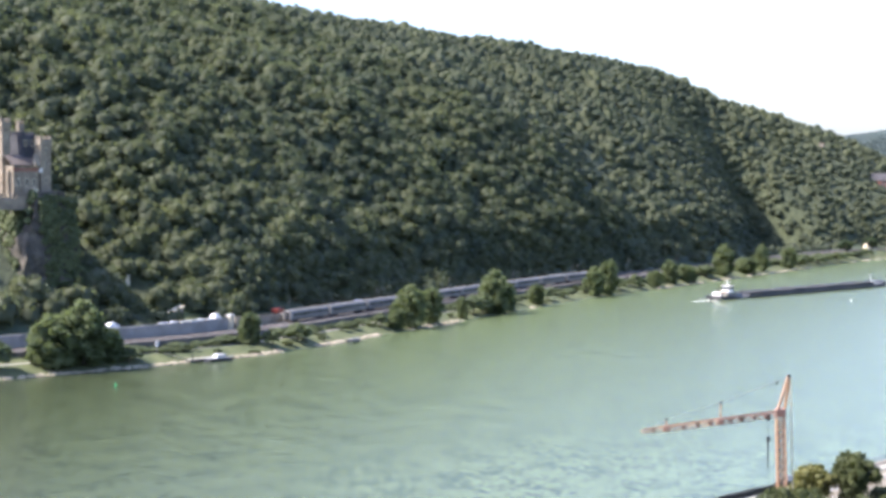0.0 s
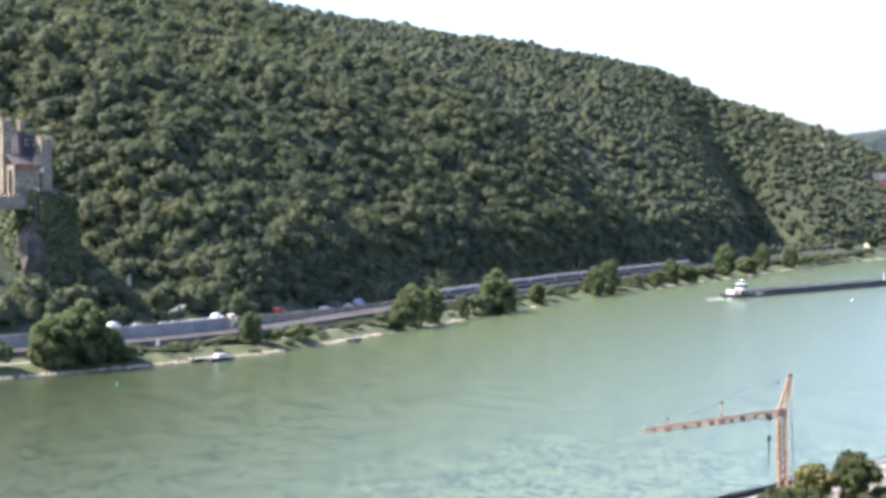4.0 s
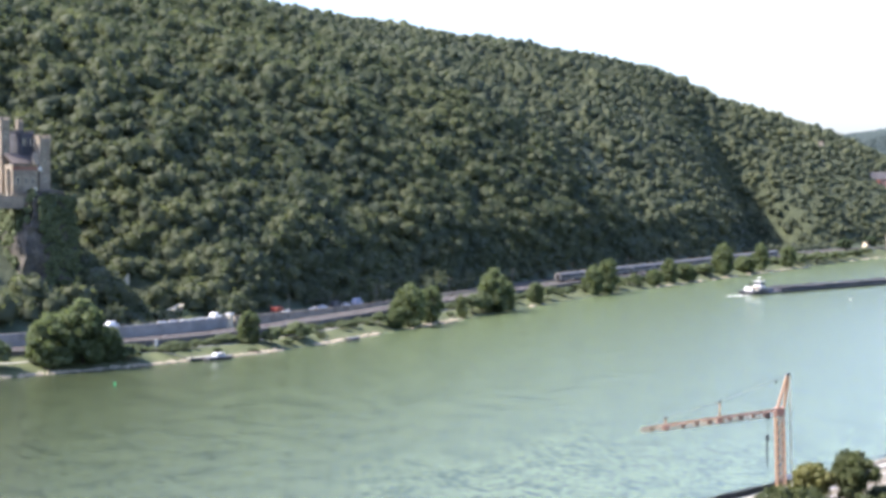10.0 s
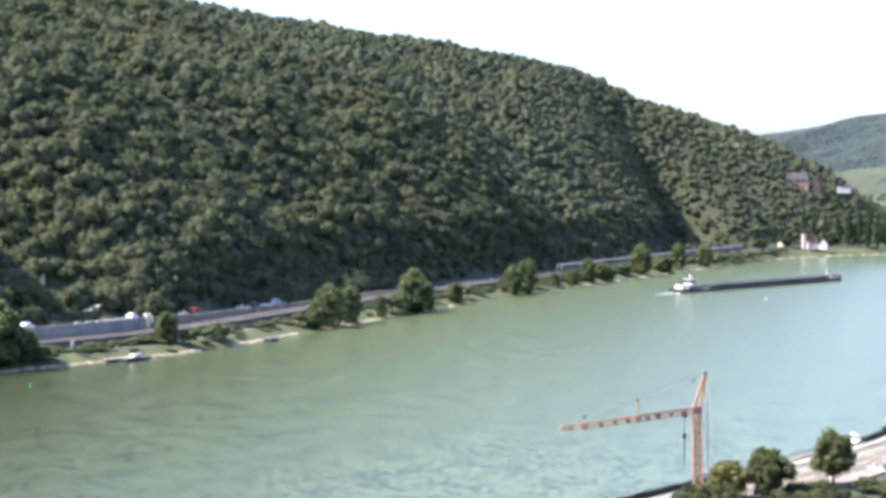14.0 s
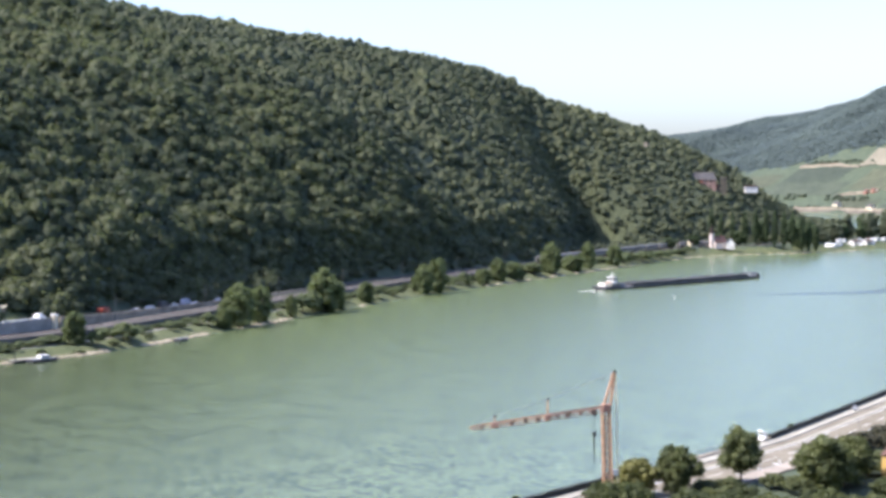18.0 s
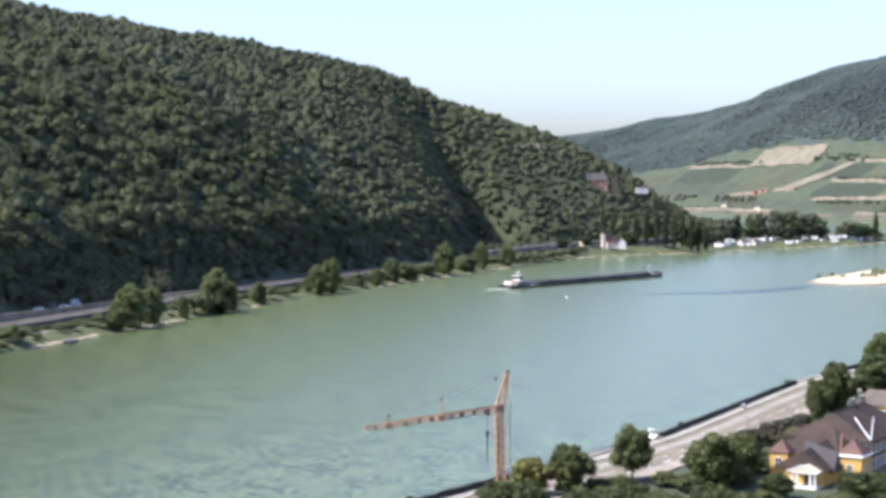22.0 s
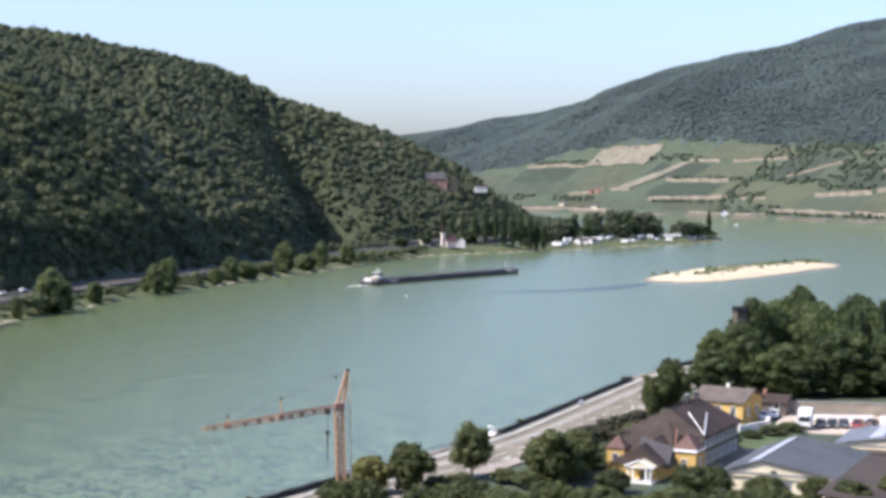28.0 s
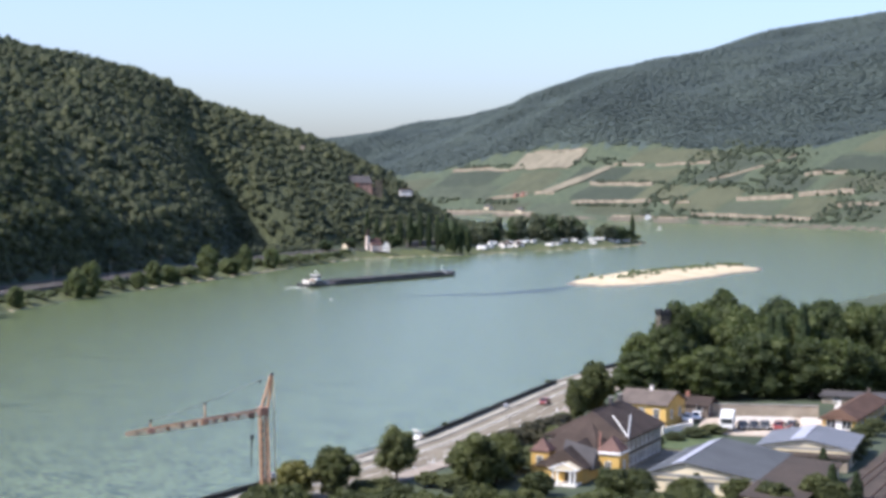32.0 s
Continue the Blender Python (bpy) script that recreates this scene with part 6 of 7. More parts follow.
def truss(bm, a, b, w0, w1, bays, bar, three=False):
    """A trussed boom or mast from a to b: corner bars, rungs and diagonals."""
    a, b = Vector(a), Vector(b)
    d = b - a
    q = d.to_track_quat("Z", "Y")
    n = 3 if three else 4
    def corner(t, i):
        w = w0 + (w1 - w0) * t
        ang = math.tau * (i + 0.5) / n
        k = w / math.sqrt(2) if n == 4 else w / 1.5
        return a + d * t + q @ Vector((math.cos(ang) * k, math.sin(ang) * k, 0))
    for i in range(n):
        tube(bm, corner(0, i), corner(1, i), bar, n=5)
        for k in range(bays):
            t0, t1 = k / bays, (k + 1) / bays
            tube(bm, corner(t0, i), corner(t1, (i + 1) % n), bar * 0.6, n=4)
            tube(bm, corner(t1, i), corner(t1, (i + 1) % n), bar * 0.6, n=4)
    return bm


crane = thing("tower_crane", pose(42.3, 207.8, 6.0), "orange self-erecting tower crane on the river bank", "tower crane")
part("mast", truss(bmesh.new(), (-0.3, 0, 0), (-0.78, 0, 15.6), 1.1, 0.95, 15, 0.085), ORANGE, crane)
part("inner_mast", truss(bmesh.new(), (-0.3, 0, 0), (-0.72, 0, 14.6), 0.62, 0.6, 14, 0.075), DARK_RUST, crane)
part("slewing_head", a_box(-1.35, -0.15, -0.6, 0.6, 15.2, 16.2, bevel=0.1), WORN_ORANGE, crane)
part("apex_frame", truss(truss(bmesh.new(), (-1.15, -0.5, 16), (0.2, 0, 20.2), 0.2, 0.18, 4, 0.055), (-0.2, 0.4, 15.6), (0.35, 0, 20.2), 0.2, 0.18, 4, 0.055), ORANGE, crane)
part("apex_pulley", a_tube((0.3, -0.2, 20.2), (0.3, 0.2, 20.2), 0.25, n=10), BLACK, crane)
ROOT, TIP = Vector((-1.0, -0.8, 15.75)), Vector((-19.9, -18.8, 16.15))
def on_jib(t):
    return ROOT + (TIP - ROOT) * t
part("jib_root", truss(bmesh.new(), on_jib(0), on_jib(0.455), 0.75, 0.7, 11, 0.06, True), WORN_ORANGE, crane)
part("jib_middle", truss(bmesh.new(), on_jib(0.455), on_jib(0.84), 0.7, 0.6, 12, 0.052, True), ORANGE, crane)
part("jib_tip", truss(bmesh.new(), on_jib(0.84), on_jib(1.0), 0.6, 0.4, 5, 0.045, True), ORANGE, crane)
for t, h in ((0.455, 2.0), (0.84, 0.9)):
    p = on_jib(t)
    part("jib_post", tube(bmesh.new(), p, p + Vector((0, 0, h)), 0.09), ORANGE, crane)
    part("post_pulley", a_box(p.x - 0.16, p.x + 0.16, p.y - 0.16, p.y + 0.16, p.z + h, p.z + h + 0.24), BLACK, crane)
    part("joint", a_box(p.x - 0.4, p.x + 0.4, p.y - 0.4, p.y + 0.4, p.z - 0.4, p.z + 0.25, bevel=0.05), WORN_ORANGE, crane)
for k, t in enumerate((0.1, 0.2, 0.3, 0.38, 0.53, 0.62, 0.72, 0.93)):
    p = on_jib(t)
    w = (0.36, 0.22, 0.26, 0.2, 0.28, 0.2, 0.22, 0.16)[k]
    part("splice_plate", a_box(p.x - w, p.x + w, p.y - w, p.y + w, p.z - 0.34, p.z + 0.1 + 0.06 * (k % 3), bevel=0.04), DARK_RUST, crane)
top = Vector((0.3, 0, 20.2))
p1, p2 = on_jib(0.455) + Vector((0, 0, 2.1)), on_jib(0.84) + Vector((0, 0, 1.0))
for a, b in ((top, p1), (p1, p2), (p2, on_jib(1.0))):
    part("pendant_rope", tube(bmesh.new(), a, b, 0.022, n=4), STEEL, crane)
part("rope_clamp", a_box(-1.6, -1.35, -1.4, -1.15, 19.35, 19.65), BLACK, crane)
for dy in (-0.35, 0.35):
    part("back_stay", tube(bmesh.new(), (0.4, dy, 20.1), (1.0, dy, 0.5), 0.05, n=5), CREAM, crane)
hook = on_jib(0.09)
trolley = part("trolley", a_box(hook.x - 0.3, hook.x + 0.3, hook.y - 0.3, hook.y + 0.3, 15.1, 15.4, bevel=0.04), BLACK, crane)
part("hoist_rope", tube(bmesh.new(), (hook.x, hook.y, 15.2), (hook.x, hook.y, 13), 0.03, n=4), BLACK, crane)
part("hook_block", a_box(hook.x - 0.2, hook.x + 0.2, hook.y - 0.2, hook.y + 0.2, 12.5, 13.1, bevel=0.05), BLACK, crane)
part("hanging_chain", tube(bmesh.new(), (hook.x, hook.y, 12.5), (hook.x, hook.y, 9.2), 0.11, 0.06, n=5), BLACK, crane)
part("ballast", a_box(0.9, 3.2, -1.2, 1.2, 0.2, 2.6, bevel=0.08), CONCRETE, crane)
part("undercarriage", a_box(-2, 3, -2, 2, -0.2, 0.3), ORANGE, crane)
part("climb_box", a_box(0.2, 0.8, -0.3, 0.3, 7.3, 7.9), WHITEWASH, crane)

# ---- villas ----
AX = 40.6


def hip_roof(long, wide, z0, z1, over, hip0, hip1):
    """A hipped roof with thickness over a block centred on the origin; ridge along x."""
    x, y = long / 2 + over, wide / 2 + over
    pts = [(-x, -y, z0), (x, -y, z0), (x, y, z0), (-x, y, z0), (-x + hip0, 0, z1), (x - hip1, 0, z1),
           (-x, -y, z0 - 0.25), (x, -y, z0 - 0.25), (x, y, z0 - 0.25), (-x, y, z0 - 0.25)]
    return solid(pts, [(0, 1, 5, 4), (2, 3, 4, 5), (1, 2, 5), (3, 0, 4), (0, 6, 7, 1), (1, 7, 8, 2), (2, 8, 9, 3), (3, 9, 6, 0), (9, 8, 7, 6)])


def window(parent, m, w, h, bars=True):
    """A white-framed window in a wall; its face looks along -y of m."""
    f = bmesh.new()
    for x0, x1, z0, z1 in ((-w / 2, w / 2, 0, 0.09), (-w / 2, w / 2, h - 0.09, h), (-w / 2, -w / 2 + 0.09, 0, h), (w / 2 - 0.09, w / 2, 0, h), (-0.04, 0.04, 0, h)):
        box(f, x0, x1, -0.09, 0.02, z0, z1, m)
    fr = part("window", f, WHITE, parent)
    part("pane", box(bmesh.new(), -w / 2 + 0.05, w / 2 - 0.05, -0.03, 0.01, 0.05, h - 0.05, m), GLASS, fr)
    part("sill", box(bmesh.new(), -w / 2 - 0.1, w / 2 + 0.1, -0.16, 0.0, -0.1, 0.0, m), WHITEWASH, fr)


vx, vy = 104.9, 240.2
e = Vector((math.sin(radians(AX)), math.cos(radians(AX))))
nrm = Vector((math.cos(radians(AX)), -math.sin(radians(AX))))
mid = Vector((vx, vy)) + e * 9.75 - nrm * 6.3
villa = thing("villa", heading(mid.x, mid.y, 6.0, AX), "large ochre villa with a steep dark brown hipped roof", "villa")
part("wall", a_box(-9.75, 9.75, -6.3, 6.3, -0.8, 5.2), BEIGE, villa, "beige timbered wall")
part("plinth", a_box(-9.85, 9.85, -6.4, 6.4, -0.8, 0.5), WALLSTONE, villa)
part("roof", hip_roof(19.5, 12.6, 5.1, 8.7, 0.6, 3.0, 2.2), BROWN_ROOF, villa, "steep brown tiled roof")
part("ridge_cap", a_tube((-7.3, 0, 8.72), (8.1, 0, 8.72), 0.14), BROWN_ROOF, villa)
part("front_roof", solid([(-14.2, -3.2, 2.9), (-14.2, 7.0, 2.9), (-6.0, 7.0, 4.4), (-6.0, -6.0, 5.0), (-7.0, 0.4, 8.5)],
                         [(0, 1, 4), (1, 2, 4), (2, 3, 4), (3, 0, 4), (0, 3, 2, 1)]), BROWN_ROOF, villa, "lighter brown front slope of the roof")
part("front_wall", a_box(-13.6, -9.6, -2.6, 6.4, -0.8, 2.9), YELLOW, villa)
for i in range(8):
    window(villa, pose(-8.4 + i * 2.35, -6.3, 0.7, 0, 0, 0), 1.2, 1.5)
for i in range(8):
    window(villa, pose(-8.4 + i * 2.35, -6.3, 3.1, 0, 0, 0), 1.0, 1.4)
for x in (-9.6, -7.2, -4.8, -2.5, -0.1, 2.2, 4.6, 6.9, 9.6):
    part("timber", a_box(x - 0.1, x + 0.1, -6.36, -6.28, 0.5, 5.1), BARK, villa)
part("timber_rail", a_box(-9.7, 9.7, -6.4, -6.28, 2.5, 2.85), BARK, villa)
# white verge boards meeting at the near corner of the roof
part("verge_board", tube(bmesh.new(), (-9.9, -6.6, 5.4), (-3.7, -2.1, 7.75), 0.1, n=4), WHITE, villa)
part("verge_board", tube(bmesh.new(), (-9.9, -6.6, 5.4), (2.2, -3.3, 7.15), 0.1, n=4), WHITE, villa)
part("roof_edge", tube(bmesh.new(), (-14.2, -3.3, 2.95), (-10.6, -2.4, 6.0), 0.12, n=4), REDSTONE, villa)
for x in (2.0, 7.0):
    ch = part("chimney", a_box(x - 0.35, x + 0.35, -0.3, 0.3, 8.4, 9.8), SLATE, villa)
    part("chimney_cap", a_box(x - 0.42, x + 0.42, -0.38, 0.38, 9.8, 9.9), CONCRETE, ch)
# front tower block with a white cornice
part("front_tower", a_box(-15.6, -10.8, -7.0, -3.3, -0.8, 3.4), YELLOW, villa, "ochre front tower")
part("cornice", a_box(-15.9, -10.6, -7.3, -3.1, 3.4, 3.75, bevel=0.06), WHITE, villa)
tw = hip_roof(4.4, 3.8, 3.8, 5.9, 0.1, 1.6, 1.6)
for vv in tw.verts:
    vv.co += Vector((-13.2, -5.2, 0))
part("tower_roof", tw, RED_ROOF, villa)
window(villa, pose(-15.6, -5.2, 0.7, 0, 0, -90), 1.0, 1.7)
window(villa, pose(-13.2, -7.0, 0.7), 1.1, 1.7)
# lower wing with a dark gable, porch with pediment and columns
part("wing", a_box(-22.7, -13.6, -3.6, 3.6, -0.8, 2.3), YELLOW, villa)
part("wing_roof", solid([(-23.2, -4.2, 2.2), (-11.0, -4.2, 2.2), (-11.0, 4.2, 2.2), (-23.2, 4.2, 2.2), (-22.6, -0.4, 4.9), (-11.0, -0.4, 5.2)],
                        [(3, 2, 1, 0), (0, 1, 5, 4), (2, 3, 4, 5), (1, 2, 5), (3, 0, 4)]), BROWN_ROOF, villa)
part("dark_dormer", solid([(-20.6, -4.4, 1.6), (-16.4, -4.4, 1.6), (-18.5, -4.4, 4.6), (-20.6, 0.6, 2.9), (-16.4, 0.6, 2.9), (-18.5, 0.6, 5.8)],
                          [(0, 1, 2), (3, 5, 4), (0, 2, 5, 3), (1, 4, 5, 2), (0, 3, 4, 1)]), SLATE, villa)
porch = part("porch", a_box(-25.5, -22.7, -3.5, 0.5, -0.8, 0.15), WHITEWASH, villa)
for y in (-3.2, -2.5, -0.5, 0.2):
    part("column", a_tube((-25.2, y, 0.15), (-25.2, y, 2.1), 0.2, 0.17, 10), WHITE, porch)
part("entablature", a_box(-25.6, -22.7, -3.6, 0.6, 2.1, 2.3, bevel=0.04), WHITE, porch)
part("pediment", solid([(-25.6, -3.6, 2.3), (-25.6, 0.6, 2.3), (-25.6, -1.5, 3.2), (-22.7, -3.6, 2.3), (-22.7, 0.6, 2.3), (-22.7, -1.5, 3.2)],
                       [(0, 2, 1), (3, 4, 5), (0, 3, 5, 2), (1, 2, 5, 4), (0, 1, 4, 3)]), CREAM, porch)
for s in (-1, 1):
    part("raking_cornice", tube(bmesh.new(), (-25.65, -1.5 + s * 2.3, 2.3), (-25.65, -1.5, 3.28), 0.11, n=4), WHITE, porch)
part("door", a_box(-22.78, -22.66, -2.2, -0.8, 0.15, 2.1), BARK, porch)
part("side_tower", a_box(-18.0, -15.0, 3.5, 6.3, -0.8, 3.6), YELLOW, villa, "square ochre side tower")
tw = hip_roof(3.0, 2.8, 3.7, 5.5, 0.15, 1.5, 1.5)
for vv in tw.verts:
    vv.co += Vector((-16.5, 4.9, 0))
part("side_tower_roof", tw, RED_ROOF, villa)
window(villa, pose(-18.0, 4.9, 1.5, 0, 0, -90), 1.1, 1.4)
window(villa, pose(-16.5, 3.5, 1.5, 0, 0, 0), 0.9, 1.4)

cx, cy = Vector((132.3, 284.0)) + Vector((0.68, 0.73)) * 4.7 + Vector((-0.73, 0.68)) * 4.8
second = thing("house", heading(cx, cy, 6.0, 317), "ochre house with a weathered grey-brown roof and white windows", "house")
part("wall", a_box(-4.8, 4.8, -4.7, 4.7, -0.6, 3.9), YELLOW, second)
x, y = 4.8, 4.7
part("gable", solid([(-x, -y, 3.9), (-x, y, 3.9), (-x, 0, 5.8), (x, -y, 3.9), (x, y, 3.9), (x, 0, 5.8)], [(0, 2, 1), (3, 4, 5), (0, 3, 5, 2), (1, 2, 5, 4), (0, 1, 4, 3)]), YELLOW, second)
for s in (-1, 1):
    pts = [(-5.3, s * 5.2, 3.75), (5.3, s * 5.2, 3.75), (5.3, 0, 5.85), (-5.3, 0, 5.85)]
    pts += [(a, b, c + 0.22) for a, b, c in pts]
    part("roof", solid(pts, [(3, 2, 1, 0), (4, 5, 6, 7), (0, 1, 5, 4), (1, 2, 6, 5), (2, 3, 7, 6), (3, 0, 4, 7)]), OLD_ROOF, second)
for i in range(3):
    window(second, pose(4.7, -2.9 + 2.9 * i, 1.3, 0, 0, 90), 1.0, 1.6)
for yy in (-4.7, 4.7):
    for i in range(3):
        window(second, pose(-2.9 + 2.9 * i, yy, 1.3, 0, 0, 0 if yy < 0 else 180), 1.15, 1.8)
for i in range(2):
    window(second, pose(-4.8, -2 + 4 * i, 1.3, 0, 0, -90), 1.0, 1.6)
ch = part("chimney", a_box(-0.3, 0.3, -0.3, 0.3, 5.4, 6.8), WHITEWASH, second)
part("chimney_cap", a_box(-0.38, 0.38, -0.38, 0.38, 6.8, 6.9), CONCRETE, ch)
annex = gable_house(heading(143.5, 296.0, 6.0, 317), "annex", "low house with a brown roof behind the ochre house", "house", 7, 4.5, 2.4, 3.6, OLD_ROOF, BROWN_ROOF, 2)

# ---- workshop halls, yard and its vehicles ----


def hall(p0, az, wide, long, eave, ridge, label, light, at=0.5, sheet=GREY_ROOF):
    """A hall with a shallow sheet roof; p0: front corner on its left, wide to the right, long along az."""
    m = heading(p0[0], p0[1], 6.0, az)
    ob = thing("workshop_hall", m, label, "hall", "workshop halls")
    part("wall", solid([(0, 0, -0.6), (long, 0, -0.6), (long, -wide, -0.6), (0, -wide, -0.6), (0, 0, eave), (long, 0, eave), (long, -wide, eave), (0, -wide, eave), (0, -wide * at, ridge), (long, -wide * at, ridge)],
                       [(0, 1, 2, 3), (0, 4, 5, 1), (2, 6, 7, 3), (1, 5, 9, 6, 2), (3, 7, 8, 4, 0), (4, 8, 9, 5), (6, 9, 8, 7)]), CREAM, ob)
    n = 8
    for side in (0, 1):
        k = (ridge - eave) / (wide * (at if side == 0 else 1 - at))
        for i in range(n):
            a, b = -0.5 + (long + 1) * i / n, -0.5 + (long + 1) * (i + 1) / n - 0.05
            y0, y1 = (0.6, -wide * at) if side == 0 else (-wide - 0.6, -wide * at)
            z0, z1 = eave - 0.6 * k + 0.08, ridge + 0.08
            pts = [(a, y0, z0), (b, y0, z0), (b, y1, z1), (a, y1, z1)]
            pts += [(p, q, r + 0.12) for p, q, r in pts]
            part("roof_panel", solid(pts, [(3, 2, 1, 0), (4, 5, 6, 7), (0, 1, 5, 4), (1, 2, 6, 5), (2, 3, 7, 6), (3, 0, 4, 7)]), sheet, ob)
    kk = (ridge - eave) / (wide * at)
    ya, yb = (-wide * at + 2.0, -wide * at + 0.15) if light else (-wide * at + 2.4, -wide * at + 0.15)
    pts = [(0.5, ya, ridge + 0.24 - kk * (ya + wide * at)), (long - 0.5, ya, ridge + 0.24 - kk * (ya + wide * at)), (long - 0.5, yb, ridge + 0.24 - kk * (yb + wide * at)), (0.5, yb, ridge + 0.24 - kk * (yb + wide * at))]
    pts += [(p, q, r + 0.12) for p, q, r in pts]
    part("skylight_strip", solid(pts, [(3, 2, 1, 0), (4, 5, 6, 7), (0, 1, 5, 4), (1, 2, 6, 5), (2, 3, 7, 6), (3, 0, 4, 7)]), PALE_SHEET, ob, "pale translucent skylight strip")
    part("gutter", a_box(-0.5, long + 0.5, 0.55, 0.75, eave - 0.2, eave), STEEL, ob)
    part("gate", a_box(-0.06, 0.02, -wide * 0.62, -wide * 0.35, -0.4, 2.0), STEEL, ob)
    for i in range(4):
        part("window", a_box(2 + i * 5, 4.4 + i * 5, -0.05, 0.06, 1.2, 2.2), GLASS, ob)
    part("fascia", a_box(-0.58, -0.5, -wide - 0.6, 0.6, eave - 0.25, eave + 0.1), STEEL, ob)
    return ob


hall((100.8, 222.4), 39.5, 15.2, 25, 3.0, 4.7, "low workshop hall with a blue-grey sheet roof", True, 0.33)
annexed = hall((128.8, 241.8), 37.0, 14.0, 16.6, 3.0, 4.2, "smaller workshop hall with a pale blue sheet roof", False, 0.5, LIGHT_SHEET)
part("lean_to", a_box(-3.2, -0.1, -14.0, -4.6, -0.6, 2.0), WALLRENDER, annexed, "brown lean-to before the hall's front")
part("lean_to_roof", a_box(-3.6, -0.1, -14.4, -4.2, 2.0, 2.2), TAR_ROOF, annexed)
for i in range(3):
    part("lean_to_opening", a_box(-3.24, -3.18, -12.6 + 3 * i, -10.8 + 3 * i, 0.2, 1.6), BLACK, annexed)
shed_m = heading(113.9, 214.8, 6.0, 39)
low = thing("flat_shed", shed_m, "low shed with a brown flat roof beside the hall", "shed")
part("wall", a_box(-15, 21, -8.4, -0.9, -0.6, 2.2), CREAM, low)
part("roof", solid([(-15.4, -8.9, 2.2), (21.4, -8.9, 2.2), (21.4, -0.6, 2.9), (-15.4, -0.6, 2.9), (-15.4, -8.9, 2.4), (21.4, -8.9, 2.4), (21.4, -0.6, 3.1), (-15.4, -0.6, 3.1)],
                   [(3, 2, 1, 0), (4, 5, 6, 7), (0, 1, 5, 4), (1, 2, 6, 5), (2, 3, 7, 6), (3, 0, 4, 7)]), TAR_ROOF, low)
for i in range(3):
    part("window", a_box(20.95, 21.1, -3 - 2.4 * i, -1.5 - 2.4 * i, 0.9, 1.8), GLASS, low)

third = thing("yard_house", heading(169.5, 281.0, 6.0, 42), "long low ochre house with a brown roof at the yard", "house")
part("wall", a_box(-15, 15, -3.0, 3.0, -0.6, 2.5), YELLOW, third)
part("roof", hip_roof(30, 6.0, 2.4, 4.3, 0.6, 0.3, 3.0), RUSSET_ROOF, third)
for i in range(2):
    window(third, pose(-15, 1.4 - 2.8 * i, 0.5, 0, 0, -90), 1.8, 1.7)
part("door", a_box(-15.05, -14.95, -0.5, 0.5, -0.3, 2.2), WHITE, third)
for i in range(7):
    window(third, pose(-13 + 4.2 * i, -3.0, 0.6), 1.3, 1.5)
for x, y in ((-9, 1.5), (-6, 1.5)):
    part("roof_vent", a_box(x, x + 0.5, y, y + 0.5, 3.0, 4.2), WHITEWASH, third)
part("chimney", a_box(13, 13.6, -0.3, 0.3, 2.8, 4.9), OLD_ROOF, third)

rear = thing("long_shed", heading(187.0, 305.0, 6.0, 128), "long low shed with a dark brown roof behind the yard", "shed")
part("wall", a_box(-9, 9, -3, 3, -0.6, 1.5), WALLRENDER, rear)
part("roof", hip_roof(18, 6, 1.5, 2.3, 0.5, 0.4, 0.4), SLATE, rear)
for i in range(3):
    window(rear, pose(-6 + 5 * i, -3.0, 0.4), 1.4, 0.9)
yard = bmesh.new()
prism(yard, [(133, 275), (156, 262), (168, 284), (146, 296)], 4.5, 6.05)
tagged(finish("yard", yard, TAN_YARD), "dusty pale gravel yard behind the halls", "yard", kind="structure")
wall_a = thing("yard_wall", heading(155.5, 290.5, 6.0, 112), "long grey-brown rendered wall closing the yard", "wall")
part("stonework", a_box(-10.2, 10.2, -0.25, 0.25, -0.6, 2.4), WALLRENDER, wall_a)
part("coping", a_box(-10.3, 10.3, -0.35, 0.35, 2.4, 2.55), CONCRETE, wall_a)
wall_b = thing("white_wall", heading(153.2, 283.2, 6.0, 112), "low white wall in front of the yard's end", "wall")
part("stonework", a_box(-8.5, 4.0, -0.2, 0.2, -0.3, 1.15), WHITEWASH, wall_b)
part("stonework", a_box(5.4, 9.4, -0.2, 0.2, -0.3, 1.15), WHITEWASH, wall_b)
lorry(heading(140.6, 276.6, 6.05, 210), WHITE, WHITE, "white box lorry parked in the yard", 6.5, 3.4)
for k, (x, y, paint, lab) in enumerate(((144.0, 277.0, GREY_CAR, "grey"), (146.0, 276.6, BLACK, "black"), (148.0, 276.2, GREY_CAR, "grey"), (150.4, 275.4, DARK_RED, "dark red"), (153.0, 275.2, BLACK, "black"))):
    car(heading(x, y, 6.05, 200 + 6 * k), paint, lab + " car parked in a row in the yard", group="cars parked in the yard")
car(heading(138.6, 289.5, 6.02, 205), WHITE, "white car parked beside the ochre house")
car(heading(141.4, 291.0, 6.02, 205), WHITE, "white estate car parked beside the ochre house", 4.6)
digger = thing("small_digger", heading(146.6, 268.5, 6.05, 120), "small red digger standing in the yard", "digger")
part("tracks", a_box(-1.1, 1.1, -0.8, 0.8, 0, 0.5, bevel=0.1), RUBBER, digger)
part("body", a_box(-0.9, 0.9, -0.7, 0.7, 0.5, 1.5, bevel=0.12), RED_PAINT, digger)
part("arm", tube(bmesh.new(), (0.8, 0, 1.2), (2.4, 0, 2.1), 0.12), RED_PAINT, digger)
part("bucket", a_box(2.2, 2.8, -0.4, 0.4, 0.9, 1.5), STEEL, digger)
gw = thing("garden_wall", heading(131.5, 278.5, 6.0, 55), "low white garden wall between house and hall", "wall")
